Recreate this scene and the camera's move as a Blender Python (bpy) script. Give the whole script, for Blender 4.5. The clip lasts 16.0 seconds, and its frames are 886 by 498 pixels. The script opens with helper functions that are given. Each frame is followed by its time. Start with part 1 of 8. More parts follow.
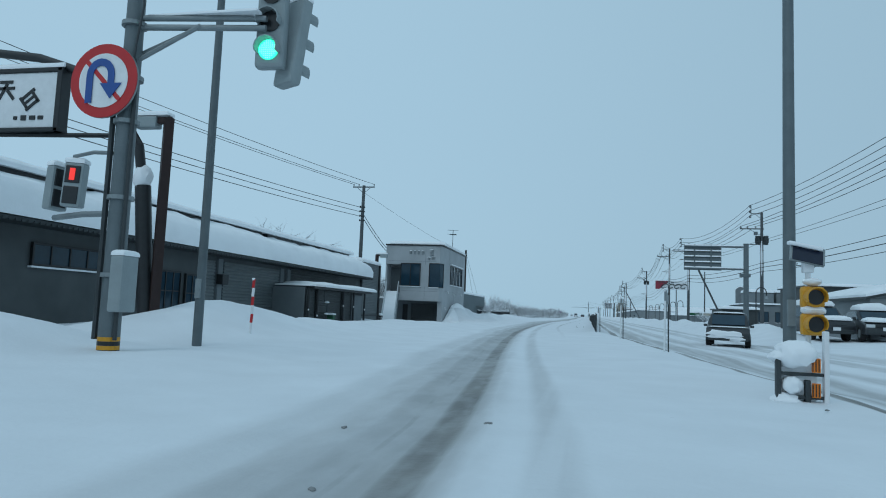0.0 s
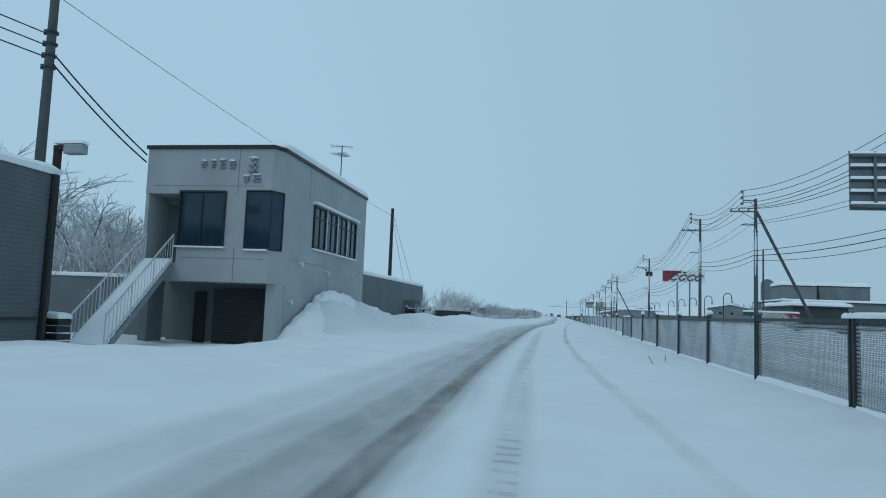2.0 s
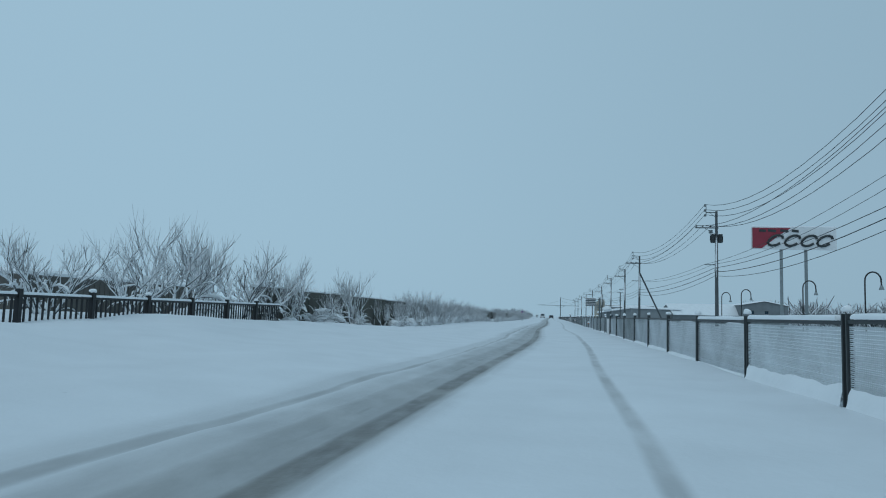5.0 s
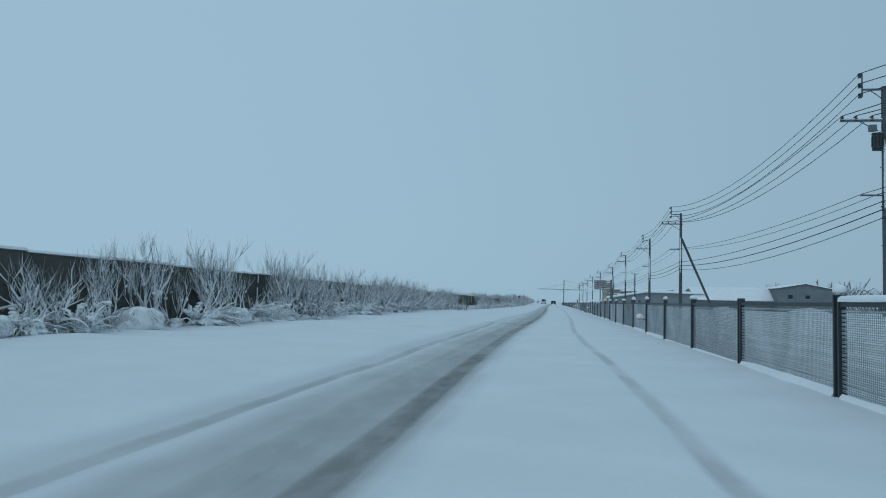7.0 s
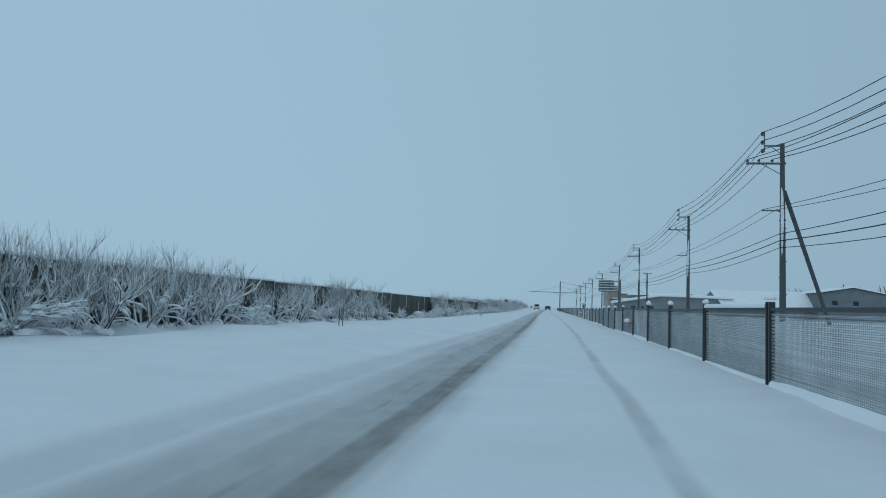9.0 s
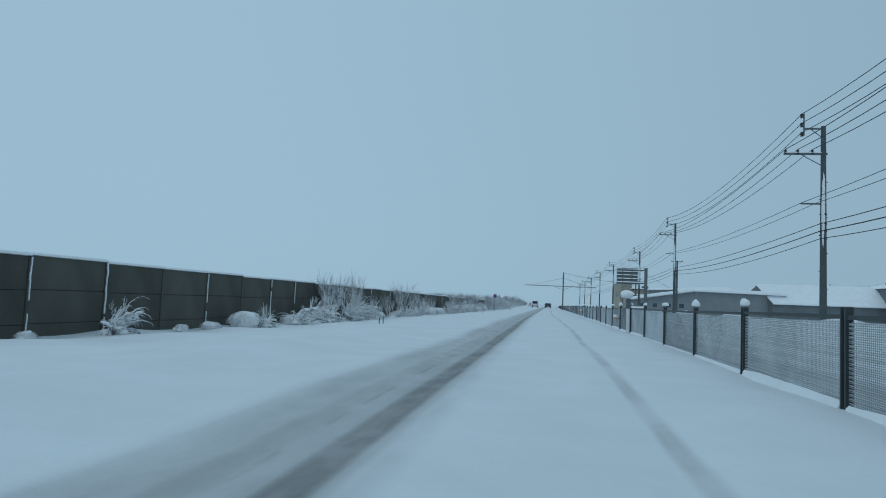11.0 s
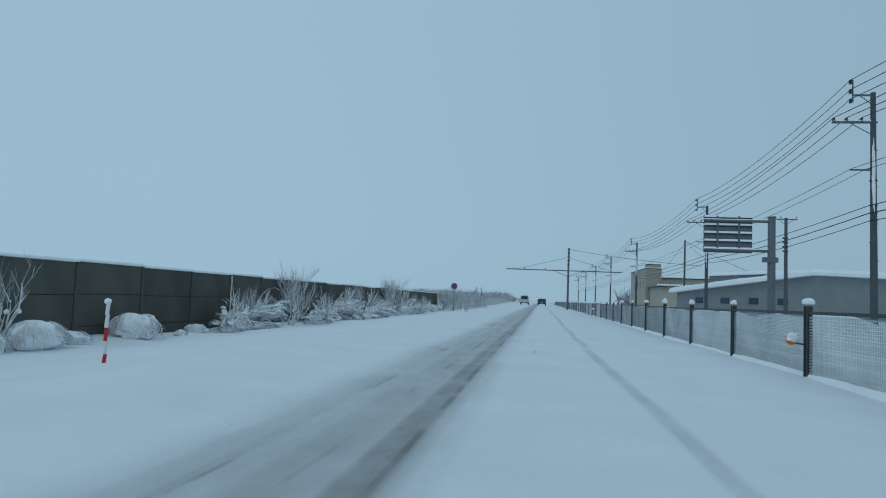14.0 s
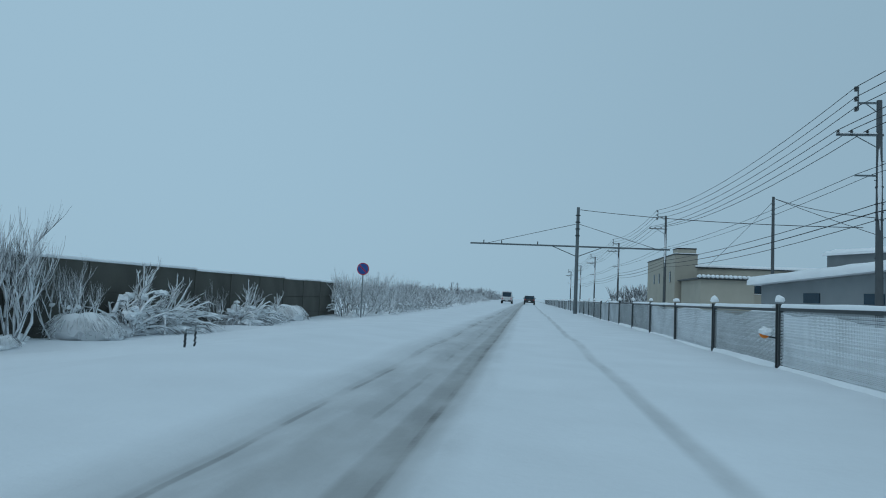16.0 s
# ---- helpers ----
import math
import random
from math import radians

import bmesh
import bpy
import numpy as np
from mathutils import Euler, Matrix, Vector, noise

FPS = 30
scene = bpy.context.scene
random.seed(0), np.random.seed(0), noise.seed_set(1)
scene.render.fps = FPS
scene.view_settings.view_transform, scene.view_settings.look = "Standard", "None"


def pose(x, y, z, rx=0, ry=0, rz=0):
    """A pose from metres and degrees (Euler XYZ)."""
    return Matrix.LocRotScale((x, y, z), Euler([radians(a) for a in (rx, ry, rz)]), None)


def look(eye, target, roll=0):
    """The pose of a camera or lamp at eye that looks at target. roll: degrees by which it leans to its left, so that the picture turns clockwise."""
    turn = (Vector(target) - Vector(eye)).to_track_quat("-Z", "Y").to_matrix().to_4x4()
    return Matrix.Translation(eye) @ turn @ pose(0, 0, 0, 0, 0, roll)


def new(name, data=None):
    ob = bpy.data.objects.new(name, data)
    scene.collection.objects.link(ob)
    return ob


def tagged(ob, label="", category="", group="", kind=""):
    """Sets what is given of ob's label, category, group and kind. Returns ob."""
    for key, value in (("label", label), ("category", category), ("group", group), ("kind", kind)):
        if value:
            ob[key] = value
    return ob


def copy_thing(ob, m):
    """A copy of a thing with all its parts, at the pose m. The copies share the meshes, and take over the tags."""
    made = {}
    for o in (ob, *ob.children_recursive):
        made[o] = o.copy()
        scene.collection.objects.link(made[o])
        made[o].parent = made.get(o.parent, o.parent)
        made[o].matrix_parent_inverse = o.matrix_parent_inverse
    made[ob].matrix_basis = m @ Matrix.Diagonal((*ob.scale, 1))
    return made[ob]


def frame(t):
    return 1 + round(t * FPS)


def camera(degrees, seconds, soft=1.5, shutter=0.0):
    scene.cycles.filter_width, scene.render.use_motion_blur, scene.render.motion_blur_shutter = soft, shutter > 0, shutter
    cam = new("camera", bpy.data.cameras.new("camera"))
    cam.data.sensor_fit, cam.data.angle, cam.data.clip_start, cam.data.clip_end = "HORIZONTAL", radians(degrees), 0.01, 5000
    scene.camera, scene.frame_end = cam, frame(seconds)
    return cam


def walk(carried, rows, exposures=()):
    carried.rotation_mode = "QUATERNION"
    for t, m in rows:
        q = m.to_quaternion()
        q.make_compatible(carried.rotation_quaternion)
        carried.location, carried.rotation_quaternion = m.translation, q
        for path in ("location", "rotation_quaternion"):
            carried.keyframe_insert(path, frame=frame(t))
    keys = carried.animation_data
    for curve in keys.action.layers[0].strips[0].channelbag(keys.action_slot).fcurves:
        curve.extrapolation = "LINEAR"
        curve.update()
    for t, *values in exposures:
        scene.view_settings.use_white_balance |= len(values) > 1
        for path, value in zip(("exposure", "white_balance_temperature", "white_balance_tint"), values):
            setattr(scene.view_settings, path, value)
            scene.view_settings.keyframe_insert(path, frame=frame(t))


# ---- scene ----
cam = camera(66.32, 16.0, soft=1.05)
PATH = [
    (0, (2.212, 0.565, 0.852), (1.791, 2.512, 1.031), 2.34),
    (0.5, (1.555, 8.649, 0.852), (1.156, 10.600, 1.030), 2.55),
    (1, (0.981, 16.774, 0.840), (0.602, 18.730, 1.014), 2.64),
    (1.5, (0.381, 24.966, 0.824), (0.022, 26.926, 1.002), 2.53),
    (2, (-0.144, 33.259, 0.841), (-0.487, 35.221, 1.024), 2.23),
    (2.5, (-0.348, 41.796, 0.821), (-0.682, 43.759, 1.009), 2.13),
    (3, (-0.659, 50.361, 0.833), (-0.982, 52.324, 1.031), 2.22),
    (3.5, (-0.789, 59.037, 0.836), (-1.107, 61.002, 1.036), 1.87),
    (4, (-0.703, 67.773, 0.864), (-1.016, 69.738, 1.065), 1.72),
    (6.5, (0.300, 108.303, 0.844), (-0.034, 110.270, 0.996), 2.08),
    (7, (0.086, 115.782, 0.840), (-0.242, 117.749, 0.987), 1.77),
    (7.5, (0.019, 123.377, 0.837), (-0.303, 125.346, 0.984), 1.49),
    (8, (-0.030, 131.059, 0.837), (-0.346, 133.028, 0.990), 1.60),
    (8.5, (0.015, 138.788, 0.837), (-0.298, 140.757, 0.996), 1.79),
    (9, (0.209, 146.513, 0.825), (-0.106, 148.481, 0.986), 2.20),
    (11.5, (0.285, 186.466, 0.836), (-0.033, 188.435, 0.983), 2.55),
    (12, (0.147, 194.666, 0.835), (-0.170, 196.635, 0.978), 2.51),
    (12.5, (-0.029, 202.846, 0.844), (-0.342, 204.816, 0.988), 2.14),
    (13, (-0.187, 211.015, 0.840), (-0.492, 212.986, 0.982), 2.11),
    (13.5, (-0.292, 219.174, 0.838), (-0.590, 221.146, 0.980), 2.15),
    (14, (-0.399, 227.362, 0.859), (-0.692, 229.335, 1.001), 2.35),
    (14.5, (-0.553, 235.620, 0.838), (-0.839, 237.594, 0.983), 2.59),
    (15, (-0.643, 243.938, 0.849), (-0.921, 245.913, 0.991), 2.67),
    (15.5, (-0.625, 252.327, 0.848), (-0.892, 254.304, 0.987), 2.67),
    (16, (-0.579, 260.797, 0.830), (-0.834, 262.776, 0.967), 2.62),
]
walk(cam, [(t, look(eye, target, roll)) for t, eye, target, roll in PATH],
     exposures=[(0, 0.2), (0.5, 0.12), (1.5, 0.14), (2, 0.18), (2.5, 0.25), (3, 0.16), (3.5, 0.1), (4, 0.06), (6.5, 0.0), (16, 0.0)])

# ---- sky and light: an even overcast winter sky ----
world = bpy.data.worlds.new("overcast_sky")
scene.world = world
world.use_nodes = True
wn, wl = world.node_tree.nodes, world.node_tree.links
wn.clear()
sky = wn.new("ShaderNodeTexSky")
sky.sky_type = "NISHITA"
sky.sun_disc = False
sky.sun_elevation, sky.sun_rotation = radians(38), radians(200)
sky.dust_density, sky.air_density, sky.ozone_density = 4.0, 1.0, 2.0
cloud = wn.new("ShaderNodeRGB")
cloud.outputs[0].default_value = (0.322, 0.495, 0.622, 1)
bg_sky, bg_cloud = wn.new("ShaderNodeBackground"), wn.new("ShaderNodeBackground")
bg_sky.inputs[1].default_value = 0.05
bg_cloud.inputs[1].default_value = 1.0
mixw, outw = wn.new("ShaderNodeMixShader"), wn.new("ShaderNodeOutputWorld")
mixw.inputs[0].default_value = 0.94
wl.new(sky.outputs[0], bg_sky.inputs[0])
# the cloud is a little brighter over the left of the road than over the right
way_, split_, grade_, tint_ = wn.new("ShaderNodeTexCoord"), wn.new("ShaderNodeSeparateXYZ"), wn.new("ShaderNodeMapRange"), wn.new("ShaderNodeVectorMath")
tint_.operation = "SCALE"
grade_.interpolation_type = "SMOOTHSTEP"
for s_, v_ in zip(grade_.inputs[1:5], (-0.55, 0.7, 1.05, 0.87)):
    s_.default_value = v_
wl.new(way_.outputs["Generated"], split_.inputs[0])
wl.new(split_.outputs[0], grade_.inputs[0])
wl.new(cloud.outputs[0], tint_.inputs[0])
wl.new(grade_.outputs[0], tint_.inputs["Scale"])
wl.new(tint_.outputs[0], bg_cloud.inputs[0])
wl.new(bg_sky.outputs[0], mixw.inputs[1])
wl.new(bg_cloud.outputs[0], mixw.inputs[2])
wl.new(mixw.outputs[0], outw.inputs[0])
sun_data = bpy.data.lights.new("sun", "SUN")
sun_data.energy, sun_data.angle, sun_data.color = 0.33, radians(40), (0.86, 0.95, 1.0)
sun = new("sun", sun_data)
sun.matrix_world = look((-30, -60, 80), (0, 0, 0))


# ---- materials ----
def nodes_of(name):
    m = bpy.data.materials.new(name)
    m.use_nodes = True
    n, l = m.node_tree.nodes, m.node_tree.links
    return m, n, l, n["Principled BSDF"]


def mat(name, colour, rough=0.6, metal=0.0, vary=0.25, scale=3.0, bump=0.15, fine=40.0, stretch=(1, 1, 1), spec=0.4):
    """A worn surface: two scales of tone and a fine relief."""
    m, n, l, p = nodes_of(name)
    tc, mp = n.new("ShaderNodeTexCoord"), n.new("ShaderNodeMapping")
    mp.inputs["Scale"].default_value = stretch
    l.new(tc.outputs["Object"], mp.inputs[0])
    big, small = n.new("ShaderNodeTexNoise"), n.new("ShaderNodeTexNoise")
    big.inputs["Scale"].default_value, big.inputs["Detail"].default_value = scale, 5
    small.inputs["Scale"].default_value, small.inputs["Detail"].default_value = fine, 3
    l.new(mp.outputs[0], big.inputs[0]), l.new(mp.outputs[0], small.inputs[0])
    add = n.new("ShaderNodeMath")
    add.operation = "MULTIPLY_ADD"
    add.inputs[1].default_value = 0.35
    l.new(small.outputs[0], add.inputs[0]), l.new(big.outputs[0], add.inputs[2])
    info = n.new("ShaderNodeObjectInfo")
    rnd = n.new("ShaderNodeMath")
    rnd.operation = "MULTIPLY_ADD"
    rnd.inputs[1].default_value = 0.25
    l.new(info.outputs["Random"], rnd.inputs[0]), l.new(add.outputs[0], rnd.inputs[2])
    ramp = n.new("ShaderNodeMapRange")
    ramp.inputs["From Min"].default_value, ramp.inputs["From Max"].default_value = 0.35, 1.15
    ramp.inputs["To Min"].default_value, ramp.inputs["To Max"].default_value = 1 - vary, 1 + vary
    l.new(rnd.outputs[0], ramp.inputs[0])
    mul = n.new("ShaderNodeMix")
    mul.data_type, mul.blend_type = "RGBA", "MULTIPLY"
    mul.inputs["Factor"].default_value = 1
    mul.inputs["A"].default_value = (*colour, 1)
    l.new(ramp.outputs[0], mul.inputs["B"])
    l.new(mul.outputs["Result"], p.inputs["Base Color"])
    p.inputs["Roughness"].default_value, p.inputs["Metallic"].default_value = rough, metal
    p.inputs["Specular IOR Level"].default_value = spec
    b = n.new("ShaderNodeBump")
    b.inputs["Strength"].default_value, b.inputs["Distance"].default_value = bump, 0.02
    l.new(add.outputs[0], b.inputs["Height"]), l.new(b.outputs[0], p.inputs["Normal"])
    return m


def frosted(name, colour, snow=(0.80, 0.83, 0.86), low=-0.1, high=0.55):
    """A surface with snow lying on the sides that look up."""
    m, n, l, p = nodes_of(name)
    geo, sep = n.new("ShaderNodeNewGeometry"), n.new("ShaderNodeSeparateXYZ")
    l.new(geo.outputs["Normal"], sep.inputs[0])
    tc, noi = n.new("ShaderNodeTexCoord"), n.new("ShaderNodeTexNoise")
    noi.inputs["Scale"].default_value, noi.inputs["Detail"].default_value = 6, 4
    l.new(tc.outputs["Object"], noi.inputs[0])
    add = n.new("ShaderNodeMath")
    add.operation = "MULTIPLY_ADD"
    add.inputs[1].default_value = 1.2
    l.new(noi.outputs[0], add.inputs[0]), l.new(sep.outputs[2], add.inputs[2])
    ramp = n.new("ShaderNodeMapRange")
    ramp.inputs["From Min"].default_value, ramp.inputs["From Max"].default_value = low + 0.6, high + 0.6
    l.new(add.outputs[0], ramp.inputs[0])
    mix = n.new("ShaderNodeMix")
    mix.data_type = "RGBA"
    mix.inputs["A"].default_value, mix.inputs["B"].default_value = (*colour, 1), (*snow, 1)
    l.new(ramp.outputs[0], mix.inputs["Factor"])
    l.new(mix.outputs["Result"], p.inputs["Base Color"])
    p.inputs["Roughness"].default_value = 0.8
    p.inputs["Specular IOR Level"].default_value = 0.15
    return m


def snow_material(name="snow", colour=(0.80, 0.83, 0.86)):
    m, n, l, p = nodes_of(name)
    tc = n.new("ShaderNodeTexCoord")
    a, c = n.new("ShaderNodeTexNoise"), n.new("ShaderNodeTexNoise")
    a.inputs["Scale"].default_value, a.inputs["Detail"].default_value = 0.9, 6
    c.inputs["Scale"].default_value, c.inputs["Detail"].default_value = 14, 4
    l.new(tc.outputs["Object"], a.inputs[0]), l.new(tc.outputs["Object"], c.inputs[0])
    r = n.new("ShaderNodeMapRange")
    r.inputs["To Min"].default_value, r.inputs["To Max"].default_value = 0.88, 1.06
    l.new(a.outputs[0], r.inputs[0])
    mul = n.new("ShaderNodeMix")
    mul.data_type, mul.blend_type = "RGBA", "MULTIPLY"
    mul.inputs["Factor"].default_value = 1
    mul.inputs["A"].default_value = (*colour, 1)
    l.new(r.outputs[0], mul.inputs["B"]), l.new(mul.outputs["Result"], p.inputs["Base Color"])
    h = n.new("ShaderNodeMath")
    h.operation = "MULTIPLY_ADD"
    h.inputs[1].default_value = 0.25
    l.new(c.outputs[0], h.inputs[0]), l.new(a.outputs[0], h.inputs[2])
    b = n.new("ShaderNodeBump")
    b.inputs["Strength"].default_value, b.inputs["Distance"].default_value = 0.35, 0.08
    l.new(h.outputs[0], b.inputs["Height"]), l.new(b.outputs[0], p.inputs["Normal"])
    p.inputs["Roughness"].default_value = 0.85
    p.inputs["Specular IOR Level"].default_value = 0.2
    return m


def emitter(name, colour, strength):
    m, n, l, p = nodes_of(name)
    p.inputs["Base Color"].default_value = (*colour, 1)
    p.inputs["Emission Color"].default_value = (*colour, 1)
    p.inputs["Emission Strength"].default_value = strength
    return m


SNOW = snow_material("snow", (0.88, 0.90, 0.92))
TWIG = frosted("frosted_twig", (0.055, 0.058, 0.062), low=-0.38, high=0.38)
SLUSH = mat("dirty_ice", (0.22, 0.225, 0.225), 0.7)
BARK = frosted("dark_bark", (0.07, 0.066, 0.062), low=-0.65, high=0.2)
RIMED_TWIG = frosted("rimed_tree_twig", (0.075, 0.078, 0.082), low=-0.8, high=0.15)
GALV = mat("galvanised_steel", (0.23, 0.26, 0.27), 0.5, 0.3, 0.2, 4)
GALV_DARK = mat("dull_grey_steel", (0.12, 0.145, 0.155), 0.5, 0.2, 0.2, 4)
CONCRETE_POLE = mat("pole_concrete", (0.085, 0.095, 0.10), 0.85, 0, 0.25, 2, 0.3)
BLACK = mat("black_paint", (0.018, 0.02, 0.022), 0.45, 0, 0.3, 6)
DARK = mat("dark_metal", (0.035, 0.042, 0.045), 0.5, 0, 0.3, 6)
RUST = mat("rust_red_paint", (0.026, 0.012, 0.011), 0.6, 0, 0.35, 6)
RED = mat("red_paint", (0.50, 0.022, 0.025), 0.4, 0, 0.12, 6)
# duller than RED: the haze before the far billboard is mixed into it
SIGN_RED = mat("muted_sign_red", (0.26, 0.03, 0.05), 0.5, 0, 0.15, 1)
WHITE = mat("white_paint", (0.72, 0.73, 0.74), 0.45, 0, 0.1, 5)
BLUE = mat("sign_blue", (0.022, 0.08, 0.29), 0.4, 0, 0.12, 6)
YELLOW = mat("yellow_housing", (0.60, 0.28, 0.02), 0.45, 0, 0.15, 6)
NAVY_CELLS = mat("solar_cells", (0.012, 0.018, 0.035), 0.25, 0, 0.3, 12)
ORANGE = mat("orange_reflector", (0.75, 0.20, 0.02), 0.3, 0, 0.15, 20)
LENS = mat("dark_lens", (0.02, 0.022, 0.024), 0.2, 0, 0.2, 10)
GREEN_ON = emitter("green_light", (0.03, 0.85, 0.50), 1.1)
GREEN_CORE = emitter("green_light_dots", (0.25, 1.0, 0.72), 1.6)
RED_ON = emitter("red_light", (0.9, 0.04, 0.03), 0.6)
GREY_BOX = mat("grey_cabinet_paint", (0.26, 0.30, 0.31), 0.5, 0, 0.15, 4)
SIDING_DARK = mat("dark_siding", (0.045, 0.053, 0.055), 0.55, 0, 0.25, 0.8, 0.15)
SHUTTER = mat("grey_roller_shutter", (0.11, 0.128, 0.133), 0.45, 0, 0.25, 0.8, 0.15)
# near-black that carries the shade inside the lean-to
SHADOW_DARK = mat("shadowed_metal", (0.04, 0.046, 0.048), 0.6, 0, 0.3, 1.0, 0.2)
WALL_DARK = mat("dark_grey_wall", (0.075, 0.085, 0.088), 0.7, 0, 0.25, 1.2, 0.2)
CLAD = mat("grey_cladding", (0.125, 0.143, 0.15), 0.6, 0, 0.2, 0.9, 0.15)
RIBBED_FLAT = mat("grey_sheet_metal", (0.15, 0.185, 0.198), 0.5, 0, 0.2, 0.5, 0.1, 20, (1, 1, 0.4))
STUCCO = mat("grey_stucco", (0.375, 0.395, 0.41), 0.85, 0, 0.2, 0.7, 0.35, 60)
STUCCO_DK = mat("dark_grey_stucco", (0.16, 0.18, 0.19), 0.85, 0, 0.25, 0.8, 0.35, 60)
CONCRETE = mat("weathered_brown_concrete", (0.085, 0.083, 0.072), 0.9, 0, 0.4, 0.9, 0.5, 30, (1, 1, 0.6))
CREAM = mat("cream_render", (0.40, 0.37, 0.31), 0.85, 0, 0.12, 0.6, 0.25, 40)
GREY_WALL = mat("pale_grey_render", (0.22, 0.24, 0.25), 0.85, 0, 0.18, 0.6, 0.25, 40)
BROWN_WALL = mat("brown_grey_boarding", (0.12, 0.115, 0.105), 0.8, 0, 0.25, 0.8, 0.3, 30)
BIN_GREEN = mat("green_bin_plastic", (0.018, 0.09, 0.045), 0.5, 0, 0.15, 5)
TARP = mat("blue_tarpaulin", (0.014, 0.06, 0.26), 0.45, 0, 0.25, 2.5, 0.6, 14)
GLASS = mat("dark_window_glass", (0.016, 0.04, 0.06), 0.08, 0, 0.3, 1.5, 0.02, 10, (1, 1, 1), 0.35)
CAR_GREY = mat("dark_grey_car_paint", (0.045, 0.05, 0.055), 0.3, 0.3, 0.15, 6, 0.0)
CAR_WHITE = mat("white_car_paint", (0.60, 0.62, 0.63), 0.3, 0, 0.1, 6, 0.0)
RUBBER = mat("tyre_rubber", (0.02, 0.02, 0.02), 0.9, 0, 0.2, 10)
TAIL = emitter("tail_light", (0.45, 0.02, 0.02), 0.15)
HEADLAMP = mat("headlamp_glass", (0.55, 0.57, 0.58), 0.15, 0, 0.1, 8)
CABLE = mat("power_cable", (0.03, 0.035, 0.04), 0.7, 0, 0.2, 6)
MESH_WIRE = mat("frosted_fence_mesh", (0.33, 0.35, 0.36), 0.7, 0, 0.35, 2.2, 0.1, 30)

FROST_MESH = mat("snow_clogged_mesh", (0.56, 0.59, 0.61), 0.8, 0, 0.3, 2.2, 0.1, 30)


def plastered(m):
    """Some panels carry more driven snow than others."""
    n, l, p = m.node_tree.nodes, m.node_tree.links, m.node_tree.nodes["Principled BSDF"]
    old = p.inputs["Base Color"].links[0].from_socket
    info, ramp, mix = n.new("ShaderNodeObjectInfo"), n.new("ShaderNodeMapRange"), n.new("ShaderNodeMix")
    tc, noi, mul = n.new("ShaderNodeTexCoord"), n.new("ShaderNodeTexNoise"), n.new("ShaderNodeMath")
    noi.inputs["Scale"].default_value, noi.inputs["Detail"].default_value = 1.6, 5
    mul.operation = "MULTIPLY"
    ramp.inputs[1].default_value, ramp.inputs[2].default_value, ramp.inputs[3].default_value, ramp.inputs[4].default_value = 0.15, 0.5, 0.0, 0.7
    mix.data_type = "RGBA"
    mix.inputs["B"].default_value = (0.8, 0.83, 0.86, 1)
    l.new(tc.outputs["Object"], noi.inputs[0])
    l.new(info.outputs["Random"], mul.inputs[0]), l.new(noi.outputs[0], mul.inputs[1])
    l.new(mul.outputs[0], ramp.inputs[0]), l.new(ramp.outputs[0], mix.inputs["Factor"])
    l.new(old, mix.inputs["A"]), l.new(mix.outputs["Result"], p.inputs["Base Color"])


plastered(MESH_WIRE)
WOOD_POLE = mat("dark_timber_pole", (0.035, 0.032, 0.03), 0.85, 0, 0.3, 3, 0.4, 30, (1, 1, 0.2))


# ---- building blocks ----
def box(bm, c, s, rz=0.0, bevel=0.0, ry=0.0, rx=0.0):
    made = bmesh.ops.create_cube(bm, size=1.0, matrix=pose(*c, rx, ry, rz) @ Matrix.Diagonal((*s, 1)))
    if bevel > 0:
        edges = list({e for v in made["verts"] for e in v.link_edges})
        bmesh.ops.bevel(bm, geom=edges, offset=bevel, segments=2, affect="EDGES", profile=0.6)
    return bm


def tube(bm, pts, r, n=8, r2=None, closed=True):
    """A round bar along pts, from radius r to r2."""
    pts = [Vector(p) for p in pts]
    r2 = r if r2 is None else r2
    rings = []
    for i, p in enumerate(pts):
        d = (pts[min(i + 1, len(pts) - 1)] - pts[max(i - 1, 0)]).normalized()
        side = d.cross(Vector((0, 0, 1)) if abs(d.z) < 0.9 else Vector((0, 1, 0))).normalized()
        up = side.cross(d)
        rad = r + (r2 - r) * i / max(1, len(pts) - 1)
        rings.append([bm.verts.new(p + (side * math.cos(a) + up * math.sin(a)) * rad) for a in (2 * math.pi * k / n for k in range(n))])
    for a, b in zip(rings, rings[1:]):
        for k in range(n):
            bm.faces.new((a[k], a[(k + 1) % n], b[(k + 1) % n], b[k]))
    if closed:
        bm.faces.new(rings[0][::-1]), bm.faces.new(rings[-1])
    return bm


def disc(bm, c, r, depth, axis="Y", n=28, r2=None):
    turn = {"Y": pose(0, 0, 0, 90), "X": pose(0, 0, 0, 0, 90), "Z": pose(0, 0, 0)}[axis]
    bmesh.ops.create_cone(bm, cap_ends=True, segments=n, radius1=r, radius2=r if r2 is None else r2, depth=depth,
                          matrix=Matrix.Translation(c) @ turn)
    return bm


def ring(bm, c, w, h, t, d, facing="Y"):
    """A rectangular frame in one piece, t wide and d deep."""
    def at(u, v, e):
        return (c[0] + u, c[1] + e, c[2] + v) if facing == "Y" else (c[0] + e, c[1] + u, c[2] + v)
    loops = []
    for e in (-d / 2, d / 2):
        for k in (0, t):
            a, b = w / 2 - k, h / 2 - k
            loops.append([bm.verts.new(at(u, v, e)) for u, v in ((-a, -b), (a, -b), (a, b), (-a, b))])
    for one, two in ((0, 1), (1, 3), (3, 2), (2, 0)):
        for k in range(4):
            j = (k + 1) % 4
            bm.faces.new((loops[one][k], loops[one][j], loops[two][j], loops[two][k]))
    return bm


